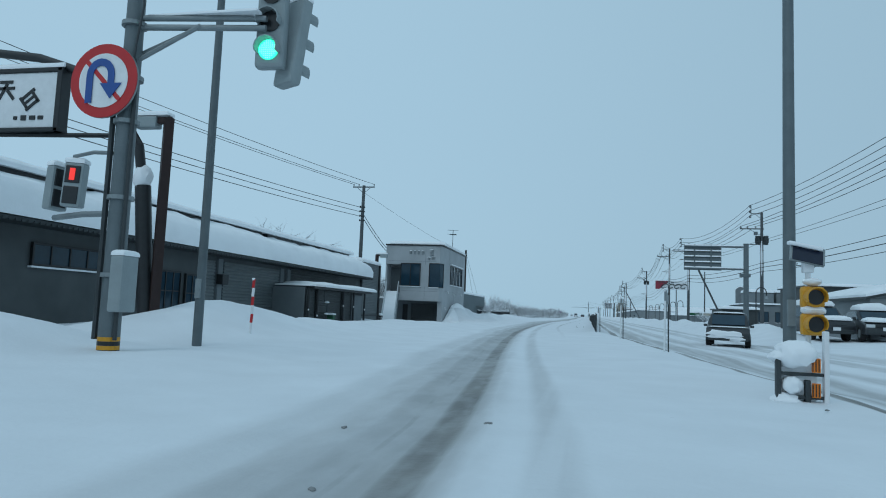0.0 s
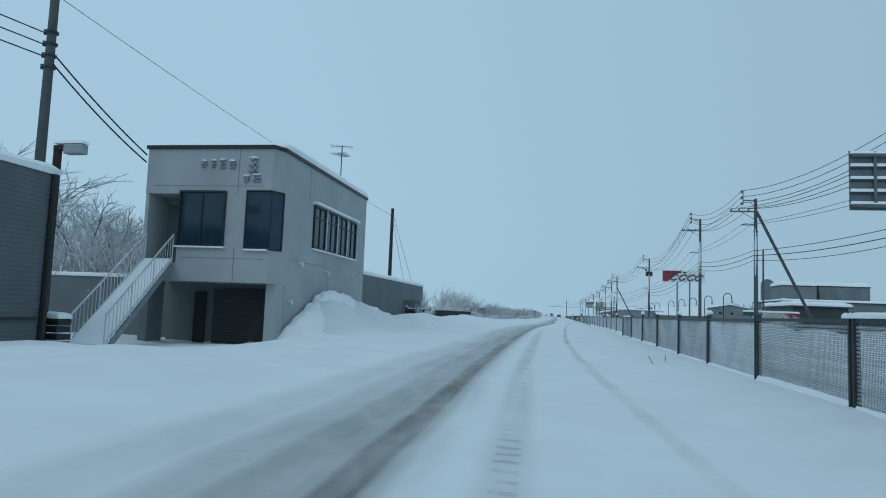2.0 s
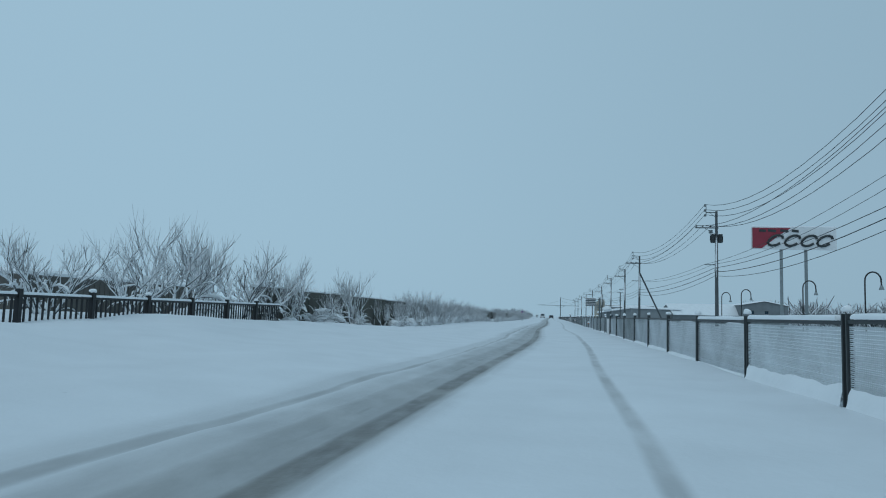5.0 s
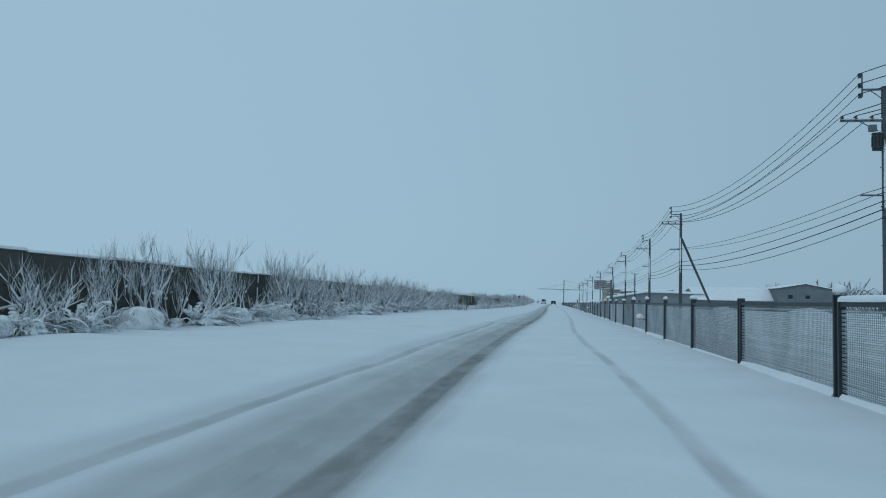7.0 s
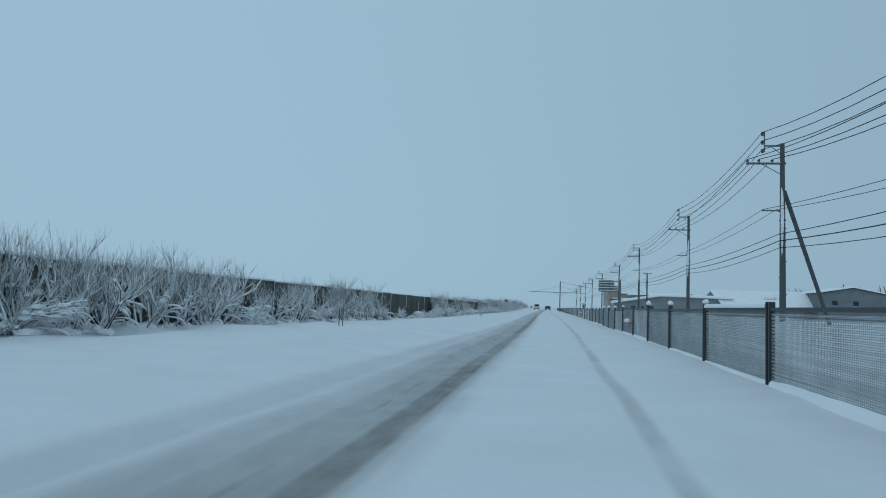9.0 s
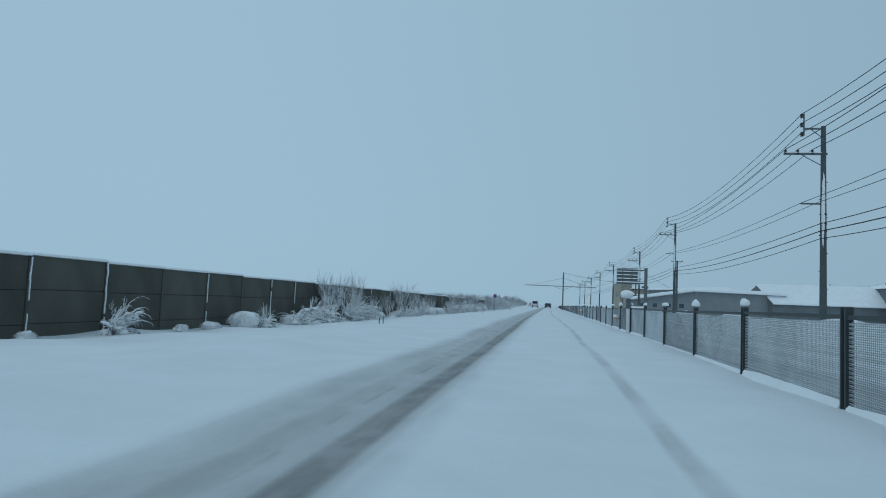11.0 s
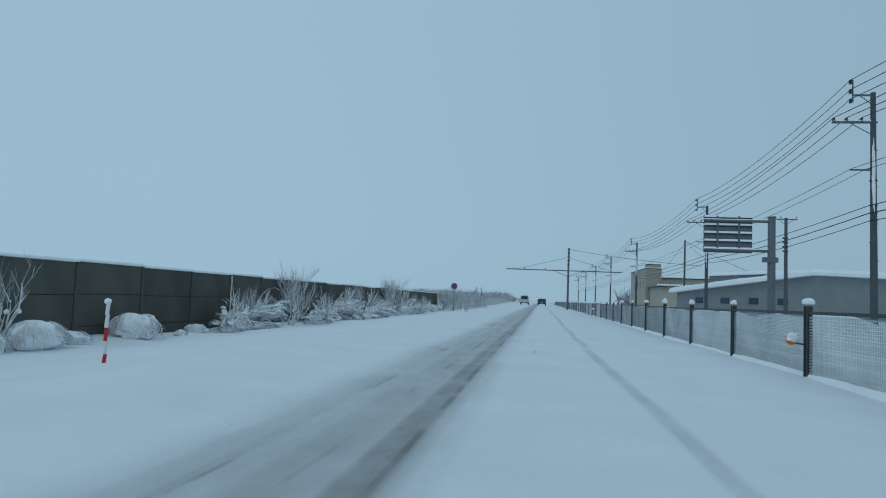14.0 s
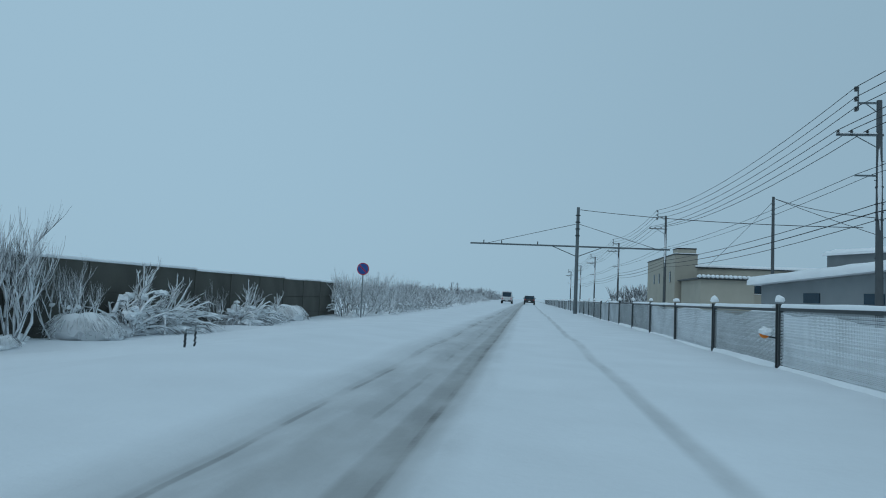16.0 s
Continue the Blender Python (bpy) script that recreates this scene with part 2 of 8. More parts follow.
def blob(bm, c, s, rough=0.25, seed=0, sub=3, flat=None):
    """A lump of snow: an uneven, rounded mass."""
    made = bmesh.ops.create_icosphere(bm, subdivisions=sub, radius=1.0)
    for v in made["verts"]:
        k = 1 + rough * noise.noise(v.co * 1.7 + Vector((seed * 3.1, seed * 1.7, seed))) + rough * 0.5 * noise.noise(v.co * 4.1 + Vector((seed, 5, seed)))
        v.co = Vector((v.co.x * s[0] * k, v.co.y * s[1] * k, v.co.z * s[2] * k))
        if flat is not None and v.co.z < flat:
            v.co.z = flat
        v.co += Vector(c)
    return bm


def prism(bm, outline, lo, hi, axis="Y"):
    """A closed outline of (a, b) drawn out between lo and hi along the axis."""
    put = {"Y": lambda a, b, h: (a, h, b), "X": lambda a, b, h: (h, a, b), "Z": lambda a, b, h: (a, b, h)}[axis]
    one, two = [[bm.verts.new(put(a, b, h)) for a, b in outline] for h in (lo, hi)]
    bm.faces.new(one), bm.faces.new(two[::-1])
    for k in range(len(one)):
        j = (k + 1) % len(one)
        bm.faces.new((one[j], one[k], two[k], two[j]))
    return bm


def finish(name, bm, material, smooth=False):
    bmesh.ops.recalc_face_normals(bm, faces=bm.faces)
    me = bpy.data.meshes.new(name)
    bm.to_mesh(me)
    bm.free()
    me.materials.append(material)
    if smooth:
        me.polygons.foreach_set("use_smooth", [True] * len(me.polygons))
        me.set_sharp_from_angle(angle=radians(40))
    return me


def part(name, bm, material, parent, label="", smooth=False):
    ob = new(name, finish(name, bm, material, smooth))
    ob.parent = parent
    return tagged(ob, label)


def thing(name, loc, label, category, group="", kind="", rz=0.0):
    ob = new(name)
    ob.empty_display_size = 0.2
    ob.matrix_world = pose(*loc, 0, 0, rz)
    return tagged(ob, label, category, group, kind)


def piece(name, me, parent, loc, rz=0.0):
    ob = new(name, me)
    ob.parent = parent
    ob.matrix_local = pose(*loc, 0, 0, rz)
    return ob


def B():
    return bmesh.new()


def roof_snow(bm, x0, x1, y0, y1, z, t=0.35, seed=0, nx=6, ny=14, slope=0.0, over=0.06):
    """A thick, softly uneven slab of snow with a rounded rim; slope: rise per metre towards x0."""
    wide, long_ = x1 - x0, y1 - y0
    edge = min(0.5, 0.22 * wide, 0.22 * long_)
    def stations(n, size):
        e = edge / size
        inner = [k / n for k in range(1, n) if 1.3 * e < k / n < 1 - 1.3 * e]
        return [0, 0.3 * e, e] + inner + [1 - e, 1 - 0.3 * e, 1]

    us, vs_ = stations(nx, wide), stations(ny, long_)
    nx, ny = len(us) - 1, len(vs_) - 1
    cols = []
    for i in range(nx + 1):
        row = []
        for j in range(ny + 1):
            u, v = us[i], vs_[j]
            x, y = x0 + (x1 - x0) * u, y0 + (y1 - y0) * v
            rim = min(1, min(u * wide, (1 - u) * wide, v * long_, (1 - v) * long_) / edge) ** 0.4
            h = t * (0.42 + 0.58 * rim) * (1 + 0.16 * noise.noise(Vector((x * 0.5, y * 0.35, seed))) + 0.12 * noise.noise(Vector((x * 1.7, y * 1.2, seed + 5))))
            base = z + (x1 - x) * slope
            ox = over * noise.noise(Vector((y * 0.8, seed, 3.0))) * (1 if i in (0, nx) else 0)
            row.append((bm.verts.new((x + ox, y, base + h)), bm.verts.new((x, y, base))))
        cols.append(row)
    for i in range(nx):
        for j in range(ny):
            a, b, c, d = cols[i][j], cols[i + 1][j], cols[i + 1][j + 1], cols[i][j + 1]
            bm.faces.new((a[0], b[0], c[0], d[0])), bm.faces.new((d[1], c[1], b[1], a[1]))
    for i in range(nx):
        for j in (0, ny):
            a, b = cols[i][j], cols[i + 1][j]
            bm.faces.new((a[1], b[1], b[0], a[0]) if j == 0 else (a[0], b[0], b[1], a[1]))
    for j in range(ny):
        for i in (0, nx):
            a, b = cols[i][j], cols[i][j + 1]
            bm.faces.new((a[0], b[0], b[1], a[1]) if i == 0 else (a[1], b[1], b[0], a[0]))
    return bm


# ---- ground: one sheet of snow with the ploughed road in it ----
# right edge of the dark wheel track, the rut left of it and the rut right of it: x over y
LINE_Y = (-60, 3.8, 8, 13, 17.6, 28, 38, 56, 73, 92, 108, 111, 115, 118, 122, 127, 136, 151, 191, 216, 240, 264, 300, 420)
LINE_X = (2.9, 1.4, 1.1, 0.62, 0.2, -0.6, -1.14, -1.6, -1.77, -1.4, -0.84, -0.8, -0.8, -0.84, -0.9, -0.98, -0.96, -0.74, -0.8, -1.05, -1.17, -1.17, -1.3, -1.4)
RUT_Y = (-60, 5, 14, 28, 38, 55, 73, 92, 110, 113, 117, 122, 136, 151, 191, 215, 240, 265, 300, 420)
RUT_X = (1.6, 0.3, -0.65, -1.7, -2.35, -2.64, -3.0, -2.6, -2.0, -2.04, -2.14, -2.15, -2.2, -1.98, -1.46, -1.93, -1.99, -2.08, -2.2, -2.3)
TYRE_Y = (-60, 30, 56, 74, 92, 112, 118, 126, 130, 136, 152, 192, 216, 241, 266, 300, 420)
TYRE_X = (4.4, 1.2, 0.13, 0.2, 0.48, 0.95, 0.98, 0.92, 0.8, 0.7, 0.93, 1.1, 0.92, 0.47, 0.43, 0.4, 0.3)
LEFT_Y = (-60, 45, 60, 72, 100, 112, 122, 165, 200, 240, 300, 420)
LEFT_Z = (0.05, 0.0, 0.05, 0.28, 0.55, 0.3, -0.12, -0.1, -0.4, -0.45, -0.5, -0.2)
BANK_Y = (-60, 4, 9.3, 11.4, 13.4, 15.8, 18.3, 20.4, 21.5, 23, 26, 31, 36, 42, 46)
BANK_Z = (0.6, 0.7, 0.52, 0.12, 0.62, 0.85, 0.68, 0.25, 0.42, 0.34, 0.2, 0.3, 0.12, 0.1, 0.0)


def smooth(a, b, x):
    t = np.clip((x - a) / (b - a), 0, 1)
    return t * t * (3 - 2 * t)


def ground_height(x, y):
    """Height of the snow, for arrays of x and y."""
    line = np.interp(y, LINE_Y, LINE_X)
    d = x - line
    z = np.interp(y, LEFT_Y, LEFT_Z) * smooth(-3.5, -10.0, x)
    z = z + np.interp(y, BANK_Y, BANK_Z) * np.exp(-((x + 6.6) / 1.5) ** 2) * smooth(48, 44, y)
    z = z + 0.08 * np.exp(-((x + 3.9 - 0.5 * line) / 1.0) ** 2)
    # piles beside the shop and along the store's wall
    z = z + 0.62 * np.exp(-((x + 8.4) / 0.95) ** 2) * smooth(54.8, 57.6, y) * smooth(67, 58.0, y)
    for px, py, pw, ph in ((-8.7, 57.3, 0.62, 0.6), (-8.3, 58.4, 0.5, 0.2), (-8.4, 61.2, 0.6, 0.2), (-7.7, 55.9, 0.45, 0.22), (-8.0, 63.4, 0.7, 0.16)):
        z = z + ph * np.exp(-(((x - px) / pw) ** 2 + ((y - py) / pw) ** 2))
    z = z + 0.30 * np.exp(-((x + 8.6) / 1.1) ** 2) * smooth(57, 61, y) * smooth(84, 76, y)
    z = z + 0.5 * np.exp(-(((x + 7.0) / 1.0) ** 2 + ((y - 68.5) / 2.6) ** 2))
    z = z - 0.6 * smooth(-6.5, -9.6, x) * smooth(43, 51, y) * smooth(57.5, 55.5, y)
    # berm under the median fence, then the other carriageway and its bank
    z = z + 0.07 * np.exp(-((x - 2.65) / 0.55) ** 2) * smooth(28, 36, y) * (1 - 0.7 * smooth(165, 190, y))
    xf = x - 0.075 * np.clip(34 - y, 0, 40)
    z = z - 0.15 * smooth(3.2, 4.2, xf) * smooth(10.8, 10.0, x)
    z = z + 0.85 * np.exp(-((x - 12.3) / 1.25) ** 2) * (0.75 + 0.35 * np.sin(y * 0.55) * np.sin(y * 0.21 + 1)) * smooth(34, 42, y)
    z = z + 0.25 * smooth(13, 16, x)
    # wheel ruts
    rut, tyre = x - np.interp(y, RUT_Y, RUT_X), x - np.interp(y, TYRE_Y, TYRE_X)
    z = z - 0.035 * smooth(0.4, 0.2, np.abs(d + 0.2)) + 0.015 * np.exp(-((d - 0.22) / 0.12) ** 2)
    z = z - 0.022 * smooth(0.16, 0.06, np.abs(tyre)) * smooth(28, 60, y) - 0.025 * smooth(0.14, 0.05, np.abs(rut)) + 0.02 * np.exp(-((rut + 0.18) / 0.09) ** 2)
    for lane in (4.6, 6.1, 8.0, 9.4):
        z = z - 0.03 * smooth(0.35, 0.15, np.abs(xf - lane))
    return z


def axis_steps(spans):
    out = []
    for a, b, step in spans:
        out += list(np.arange(a, b, step))
    return np.array(out + [spans[-1][1]])


def build_ground():
    xs = axis_steps([(-4000, -400, 400), (-400, -60, 34), (-60, -14, 2.3), (-14, -5, 0.3), (-5, 4, 0.13), (4, 14, 0.4), (14, 60, 2.3), (60, 400, 34), (400, 4000, 400)])
    ys = axis_steps([(-1500, -100, 200), (-100, -4, 8), (-4, 120, 0.4), (120, 310, 0.55), (310, 480, 3.4), (480, 1000, 40), (1000, 4500, 500)])
    gx, gy = np.meshgrid(xs, ys)
    gz = ground_height(gx, gy)
    calm = smooth(0.9, 0.25, np.abs(gx - np.interp(gy, LINE_Y, LINE_X))) * 0.6
    rough = np.zeros_like(gz)
    for a in range(gx.shape[0]):
        if not -100 < ys[a] < 480:
            continue
        for b in range(gx.shape[1]):
            x, y = xs[b], ys[a]
            if -60 < x < 60:
                rough[a, b] = 0.05 * noise.noise(Vector((x * 0.45, y * 0.3, 1))) + 0.016 * noise.noise(Vector((x * 1.9, y * 1.3, 7)))
                if -11 < x < -6 and 52 < y < 84:
                    rough[a, b] += (0.32 * noise.noise(Vector((x * 1.1, y * 0.8, 9))) + 0.2 * noise.noise(Vector((x * 2.1, y * 1.6, 3)))) * min(1, (y - 52) / 4) * (0.3 + 0.7 * max(0, min(1, (69 - y) / 4)))
                if x < -4.5:
                    rough[a, b] += 0.12 * min(1, (-4.5 - x) / 2) * noise.noise(Vector((x * 0.6, y * 0.5, 4)))
    gz = gz + rough * (1 - calm)
    h, w = gz.shape
    verts = np.stack([gx, gy, gz], -1).reshape(-1, 3)
    i = (np.arange(h - 1)[:, None] * w + np.arange(w - 1)).ravel()
    quads = np.stack([i, i + 1, i + w + 1, i + w], 1)
    me = bpy.data.meshes.new("ground")
    me.vertices.add(len(verts))
    me.vertices.foreach_set("co", verts.ravel())
    me.loops.add(quads.size)
    me.loops.foreach_set("vertex_index", quads.ravel())
    me.polygons.add(len(quads))
    me.polygons.foreach_set("loop_start", np.arange(0, quads.size, 4))
    me.polygons.foreach_set("use_smooth", np.ones(len(quads), bool))
    me.update(calc_edges=True)
    me.validate()
    me.materials.append(ground_material())
    return tagged(new("ground", me), "deep fresh snow over the road, its verge and the fields", "snow ground", "", "structure")


def ground_material():
    m = snow_material("road_snow", (0.76, 0.79, 0.82))
    n, l, p = m.node_tree.nodes, m.node_tree.links, m.node_tree.nodes["Principled BSDF"]
    snow_colour = p.inputs["Base Color"].links[0].from_socket
    tc, sep = n.new("ShaderNodeTexCoord"), n.new("ShaderNodeSeparateXYZ")
    l.new(tc.outputs["Object"], sep.inputs[0])

    def math_node(op, a, b=None, c=None):
        k = n.new("ShaderNodeMath")
        k.operation = op
        for s, v in zip(k.inputs, (a, b, c)):
            if v is None:
                continue
            if isinstance(v, (int, float)):
                s.default_value = v
            else:
                l.new(v, s)
        return k.outputs[0]

    def ramp(v, a, b, lo=0.0, hi=1.0):
        k = n.new("ShaderNodeMapRange")
        k.interpolation_type = "SMOOTHSTEP"
        for s, q in zip(k.inputs[1:5], (a, b, lo, hi)):
            s.default_value = q
        l.new(v, k.inputs[0])
        return k.outputs[0]

    def streaks(sx, sy, detail=4):
        mp, t = n.new("ShaderNodeMapping"), n.new("ShaderNodeTexNoise")
        mp.inputs["Scale"].default_value = (sx, sy, 1)
        t.inputs["Scale"].default_value, t.inputs["Detail"].default_value = 1, detail
        l.new(tc.outputs["Object"], mp.inputs[0]), l.new(mp.outputs[0], t.inputs[0])
        return t.outputs[0]

    # lines that the wheels follow, as curves of x over y
    lo, hi = LINE_Y[0], LINE_Y[-1]
    share = ramp_linear(n, l, sep.outputs[1], lo, hi)

    def line_of(ys, xs):
        curve = n.new("ShaderNodeFloatCurve")
        cm = curve.mapping.curves[0]
        pts = [((y - lo) / (hi - lo), (x + 4) / 9) for y, x in zip(ys, xs)]
        cm.points[0].location, cm.points[1].location = pts[0], pts[-1]
        for q in pts[1:-1]:
            cm.points.new(*q)
        curve.mapping.update()
        l.new(share, curve.inputs["Value"])
        return math_node("MULTIPLY_ADD", curve.outputs[0], 9, -4)

    line, rut_line, tyre_line = line_of(LINE_Y, LINE_X), line_of(RUT_Y, RUT_X), line_of(TYRE_Y, TYRE_X)
    wob = math_node("MULTIPLY_ADD", streaks(0.3, 0.08), 0.14, -0.07)
    wobbled = math_node("ADD", sep.outputs[0], wob)
    d, rut_d, tyre_d = [math_node("SUBTRACT", wobbled, q) for q in (line, rut_line, tyre_line)]
    long_s, fine_s, patch = streaks(3.2, 0.05), streaks(11, 0.22), streaks(1.6, 0.6, 7)

    late = ramp(sep.outputs[1], 150, 215)

    def band(centre, inner, outer, amount, base=None):
        a = math_node("ABSOLUTE", math_node("SUBTRACT", base or d, centre))
        return math_node("MULTIPLY", ramp(a, outer, inner), amount)

    core = math_node("MULTIPLY", band(-0.1, 0.07, 0.25, 1.0), ramp(long_s, 0.3, 0.6, 0.85, 1.0))
    core = math_node("MULTIPLY", core, ramp(sep.outputs[1], 205, 250, 1.0, 0.8))
    body = math_node("MULTIPLY", band(-0.28, 0.28, 0.58, 0.68), math_node("MULTIPLY", ramp(long_s, 0.3, 0.7, 0.85, 1.0), ramp(sep.outputs[1], 150, 215, 1.0, 0.85)))
    wide = math_node("MULTIPLY", band(-0.5, 0.3, 0.82, 0.5), ramp(patch, 0.3, 0.7, 0.8, 1.0))
    slick = math_node("MULTIPLY", band(0.14, 0.03, 0.26, 0.26), ramp(patch, 0.3, 0.6, 0.4, 1.0))
    dark_line = math_node("MULTIPLY", band(-0.02, 0.015, 0.07, 1.0), ramp(patch, 0.4, 0.6, 0.8, 1.0))
    second = math_node("MULTIPLY", band(-0.42, 0.01, 0.07, 0.72), ramp(patch, 0.3, 0.6, 0.3, 1.0))
    left = math_node("MULTIPLY", band(0.0, 0.03, 0.13, 0.55, rut_d), ramp(patch, 0.25, 0.6, 0.6, 1.0))
    filled = math_node("MULTIPLY", ramp(sep.outputs[1], 136, 150), ramp(sep.outputs[1], 206, 192))
    left = math_node("MULTIPLY", left, math_node("MULTIPLY", math_node("MULTIPLY_ADD", filled, -0.55, 1.0), ramp(sep.outputs[1], 42, 64, 0.45, 1.0)))
    crisp = math_node("MULTIPLY", math_node("MULTIPLY", band(0.02, 0.01, 0.05, 0.8, rut_d), ramp(patch, 0.4, 0.6, 0.25, 1.0)), late)
    haze = band(-0.1, 0.1, 0.5, 0.22, rut_d)
    right = math_node("MULTIPLY", band(0.0, 0.03, 0.12, 0.46, tyre_d), ramp(patch, 0.3, 0.62, 0.45, 1.0))
    right = math_node("MULTIPLY", right, math_node("MULTIPLY", ramp(sep.outputs[1], 22, 62), ramp(sep.outputs[1], 100, 135, 1.0, 0.75)))
    mid = math_node("MULTIPLY", band(0.68, 0.04, 0.22, 0.3), ramp(long_s, 0.3, 0.6, 0.4, 1.0))
    mid = math_node("MULTIPLY", mid, ramp(sep.outputs[1], 78, 60))
    # tread bars pressed into the snow by one wheel
    rung = math_node("SINE", math_node("MULTIPLY_ADD", streaks(3, 1.5), 5.0, math_node("MULTIPLY", sep.outputs[1], 27.0)))
    tread = math_node("MULTIPLY", math_node("MULTIPLY", band(0.68, 0.05, 0.13, 0.5), ramp(rung, 0.0, 0.7)), math_node("MULTIPLY", ramp(patch, 0.42, 0.6), math_node("MULTIPLY", ramp(sep.outputs[1], 80, 66), ramp(sep.outputs[1], 27, 36))))
    wetness = core
    for other in (body, wide, slick, dark_line, second, left, crisp, haze, right, mid, tread):
        wetness = math_node("MAXIMUM", wetness, other)
    # the other carriageway
    bend = math_node("MULTIPLY", math_node("MAXIMUM", math_node("SUBTRACT", 34.0, sep.outputs[1]), 0.0), 0.075)
    across = math_node("SUBTRACT", math_node("ADD", sep.outputs[0], wob), bend)
    far = None
    for c, i, o, amt in ((3.5, 0.14, 0.24, 1.0), (4.6, 0.3, 0.9, 0.6), (6.1, 0.2, 0.7, 0.4), (8.0, 0.2, 0.7, 0.4), (9.4, 0.2, 0.6, 0.4)):
        a = math_node("ABSOLUTE", math_node("SUBTRACT", across, c))
        s = math_node("MULTIPLY", math_node("MULTIPLY", ramp(a, o, i), amt), ramp(long_s, 0.25, 0.6, 0.4, 1.0))
        far = s if far is None else math_node("MAXIMUM", far, s)
    wetness = math_node("MAXIMUM", wetness, far)
    # clots of fresh snow left in the slush, and dirt thrown along the tracks
    wetness = math_node("MULTIPLY", wetness, ramp(streaks(5.0, 1.8, 7), 0.34, 0.6, 0.86, 1.0))
    wetness = math_node("MULTIPLY", wetness, ramp(streaks(1.3, 0.3, 3), 0.3, 0.55, 0.86, 1.0))
    wetness = math_node("MULTIPLY", wetness, ramp(sep.outputs[1], 900, 500))
    # scattered dirty crumbs of ice
    vor = n.new("ShaderNodeTexVoronoi")
    vor.inputs["Scale"].default_value = 0.9
    l.new(tc.outputs["Object"], vor.inputs[0])
    crumbs = math_node("MULTIPLY", ramp(vor.outputs["Distance"], 0.035, 0.01, 0, 0.4), ramp(patch, 0.5, 0.62))
    wetness = math_node("MAXIMUM", wetness, crumbs)
    slush = n.new("ShaderNodeMix")
    slush.data_type = "RGBA"
    slush.inputs["A"].default_value, slush.inputs["B"].default_value = (0.215, 0.213, 0.202, 1), (0.15, 0.15, 0.145, 1)
    l.new(ramp(patch, 0.35, 0.65), slush.inputs["Factor"])
    mix = n.new("ShaderNodeMix")
    mix.data_type = "RGBA"
    l.new(wetness, mix.inputs["Factor"])
    l.new(snow_colour, mix.inputs["A"]), l.new(slush.outputs["Result"], mix.inputs["B"])
    l.new(mix.outputs["Result"], p.inputs["Base Color"])
    l.new(ramp(wetness, 0.0, 1.0, 0.9, 0.55), p.inputs["Roughness"])
    return m


def ramp_linear(n, l, v, a, b):
    k = n.new("ShaderNodeMapRange")
    k.inputs[1].default_value, k.inputs[2].default_value = a, b
    l.new(v, k.inputs[0])
    return k.outputs[0]


build_ground()


def gz(x, y):
    return float(ground_height(np.array(float(x)), np.array(float(y))))


# ---- left of the road: the long barn, its shed, the shop, the store ----
def window(parent, c, w, h, facing="Y", bars=1, name="window", depth=0.06, rows=1, sill=True):
    """A glazed opening: frame, glass and sill. facing: the axis of its normal."""
    t = 0.06
    def add(bm, u, v, su, sv, d, off):
        cc = (c[0] + u, c[1] + off, c[2] + v) if facing == "Y" else (c[0] - off, c[1] + u, c[2] + v)
        ss = (su, d, sv) if facing == "Y" else (d, su, sv)
        box(bm, cc, ss)
    fr = B()
    ring(fr, (c[0], c[1] - 0.035, c[2]) if facing == "Y" else (c[0] + 0.035, c[1], c[2]), w, h, t, depth + 0.03, facing)
    w_ob = part(name, fr, BLACK, parent, "dark metal window frame")
    for k in range(bars):
        fr = B()
        add(fr, -w / 2 + w * (k + 1) / (bars + 1), 0, t * 0.8, h - 2 * t, depth * 0.8, -0.03)
        part("mullion", fr, BLACK, w_ob)
    for k in range(rows - 1):
        fr = B()
        add(fr, 0, -h / 2 + h * (k + 1) / rows, w - 2 * t, t * 0.7, depth * 0.7, -0.03)
        part("transom", fr, BLACK, w_ob)
    gl = B()
    add(gl, 0, 0, w - t, h - t, 0.03, -0.008)
    part("pane", gl, GLASS, w_ob, "dark reflecting glass")
    if sill:
        si = B()
        add(si, 0, -h / 2 - 0.03, w + 0.1, 0.05, 0.12, -0.05)
        part("sill", si, SNOW, w_ob, "snow-covered sill")
    return w_ob


def ribbed_x(bm, x, ya, yb, z0, z1, pitch=0.14, depth=0.045):
    """A sheet facing +x with level ribs, in one piece."""
    out, z = [(x - 0.03, z0)], z0
    while z < z1 - 1e-3:
        e = min(pitch, z1 - z)
        out += [(x, z + 0.05 * e), (x, z + 0.45 * e), (x + depth, z + 0.55 * e), (x + depth, z + 0.95 * e)]
        z += pitch
    out.append((x - 0.03, z1))
    return prism(bm, out, ya, yb, "Y")


def ribbed_y(bm, y, xa, xb, z0, z1, pitch=0.11, depth=0.04):
    """The same, facing -y."""
    out, z = [(y + 0.03, z0)], z0
    while z < z1 - 1e-3:
        e = min(pitch, z1 - z)
        out += [(y, z + 0.05 * e), (y, z + 0.45 * e), (y - depth, z + 0.55 * e), (y - depth, z + 0.95 * e)]
        z += pitch
    out.append((y + 0.03, z1))
    return prism(bm, out, xa, xb, "X")


def ribbed_up(bm, x, ya, yb, z0, z1, pitch=0.14, depth=0.022):
    """A sheet facing +x with upright ribs, in one piece."""
    out, y = [(x - 0.03, ya)], ya
    while y < yb - 1e-3:
        e = min(pitch, yb - y)
        out += [(x, y + 0.05 * e), (x, y + 0.5 * e), (x + depth, y + 0.6 * e), (x + depth, y + 0.95 * e)]
        y += pitch
    out.append((x - 0.03, yb))
    return prism(bm, out, z0, z1, "Z")


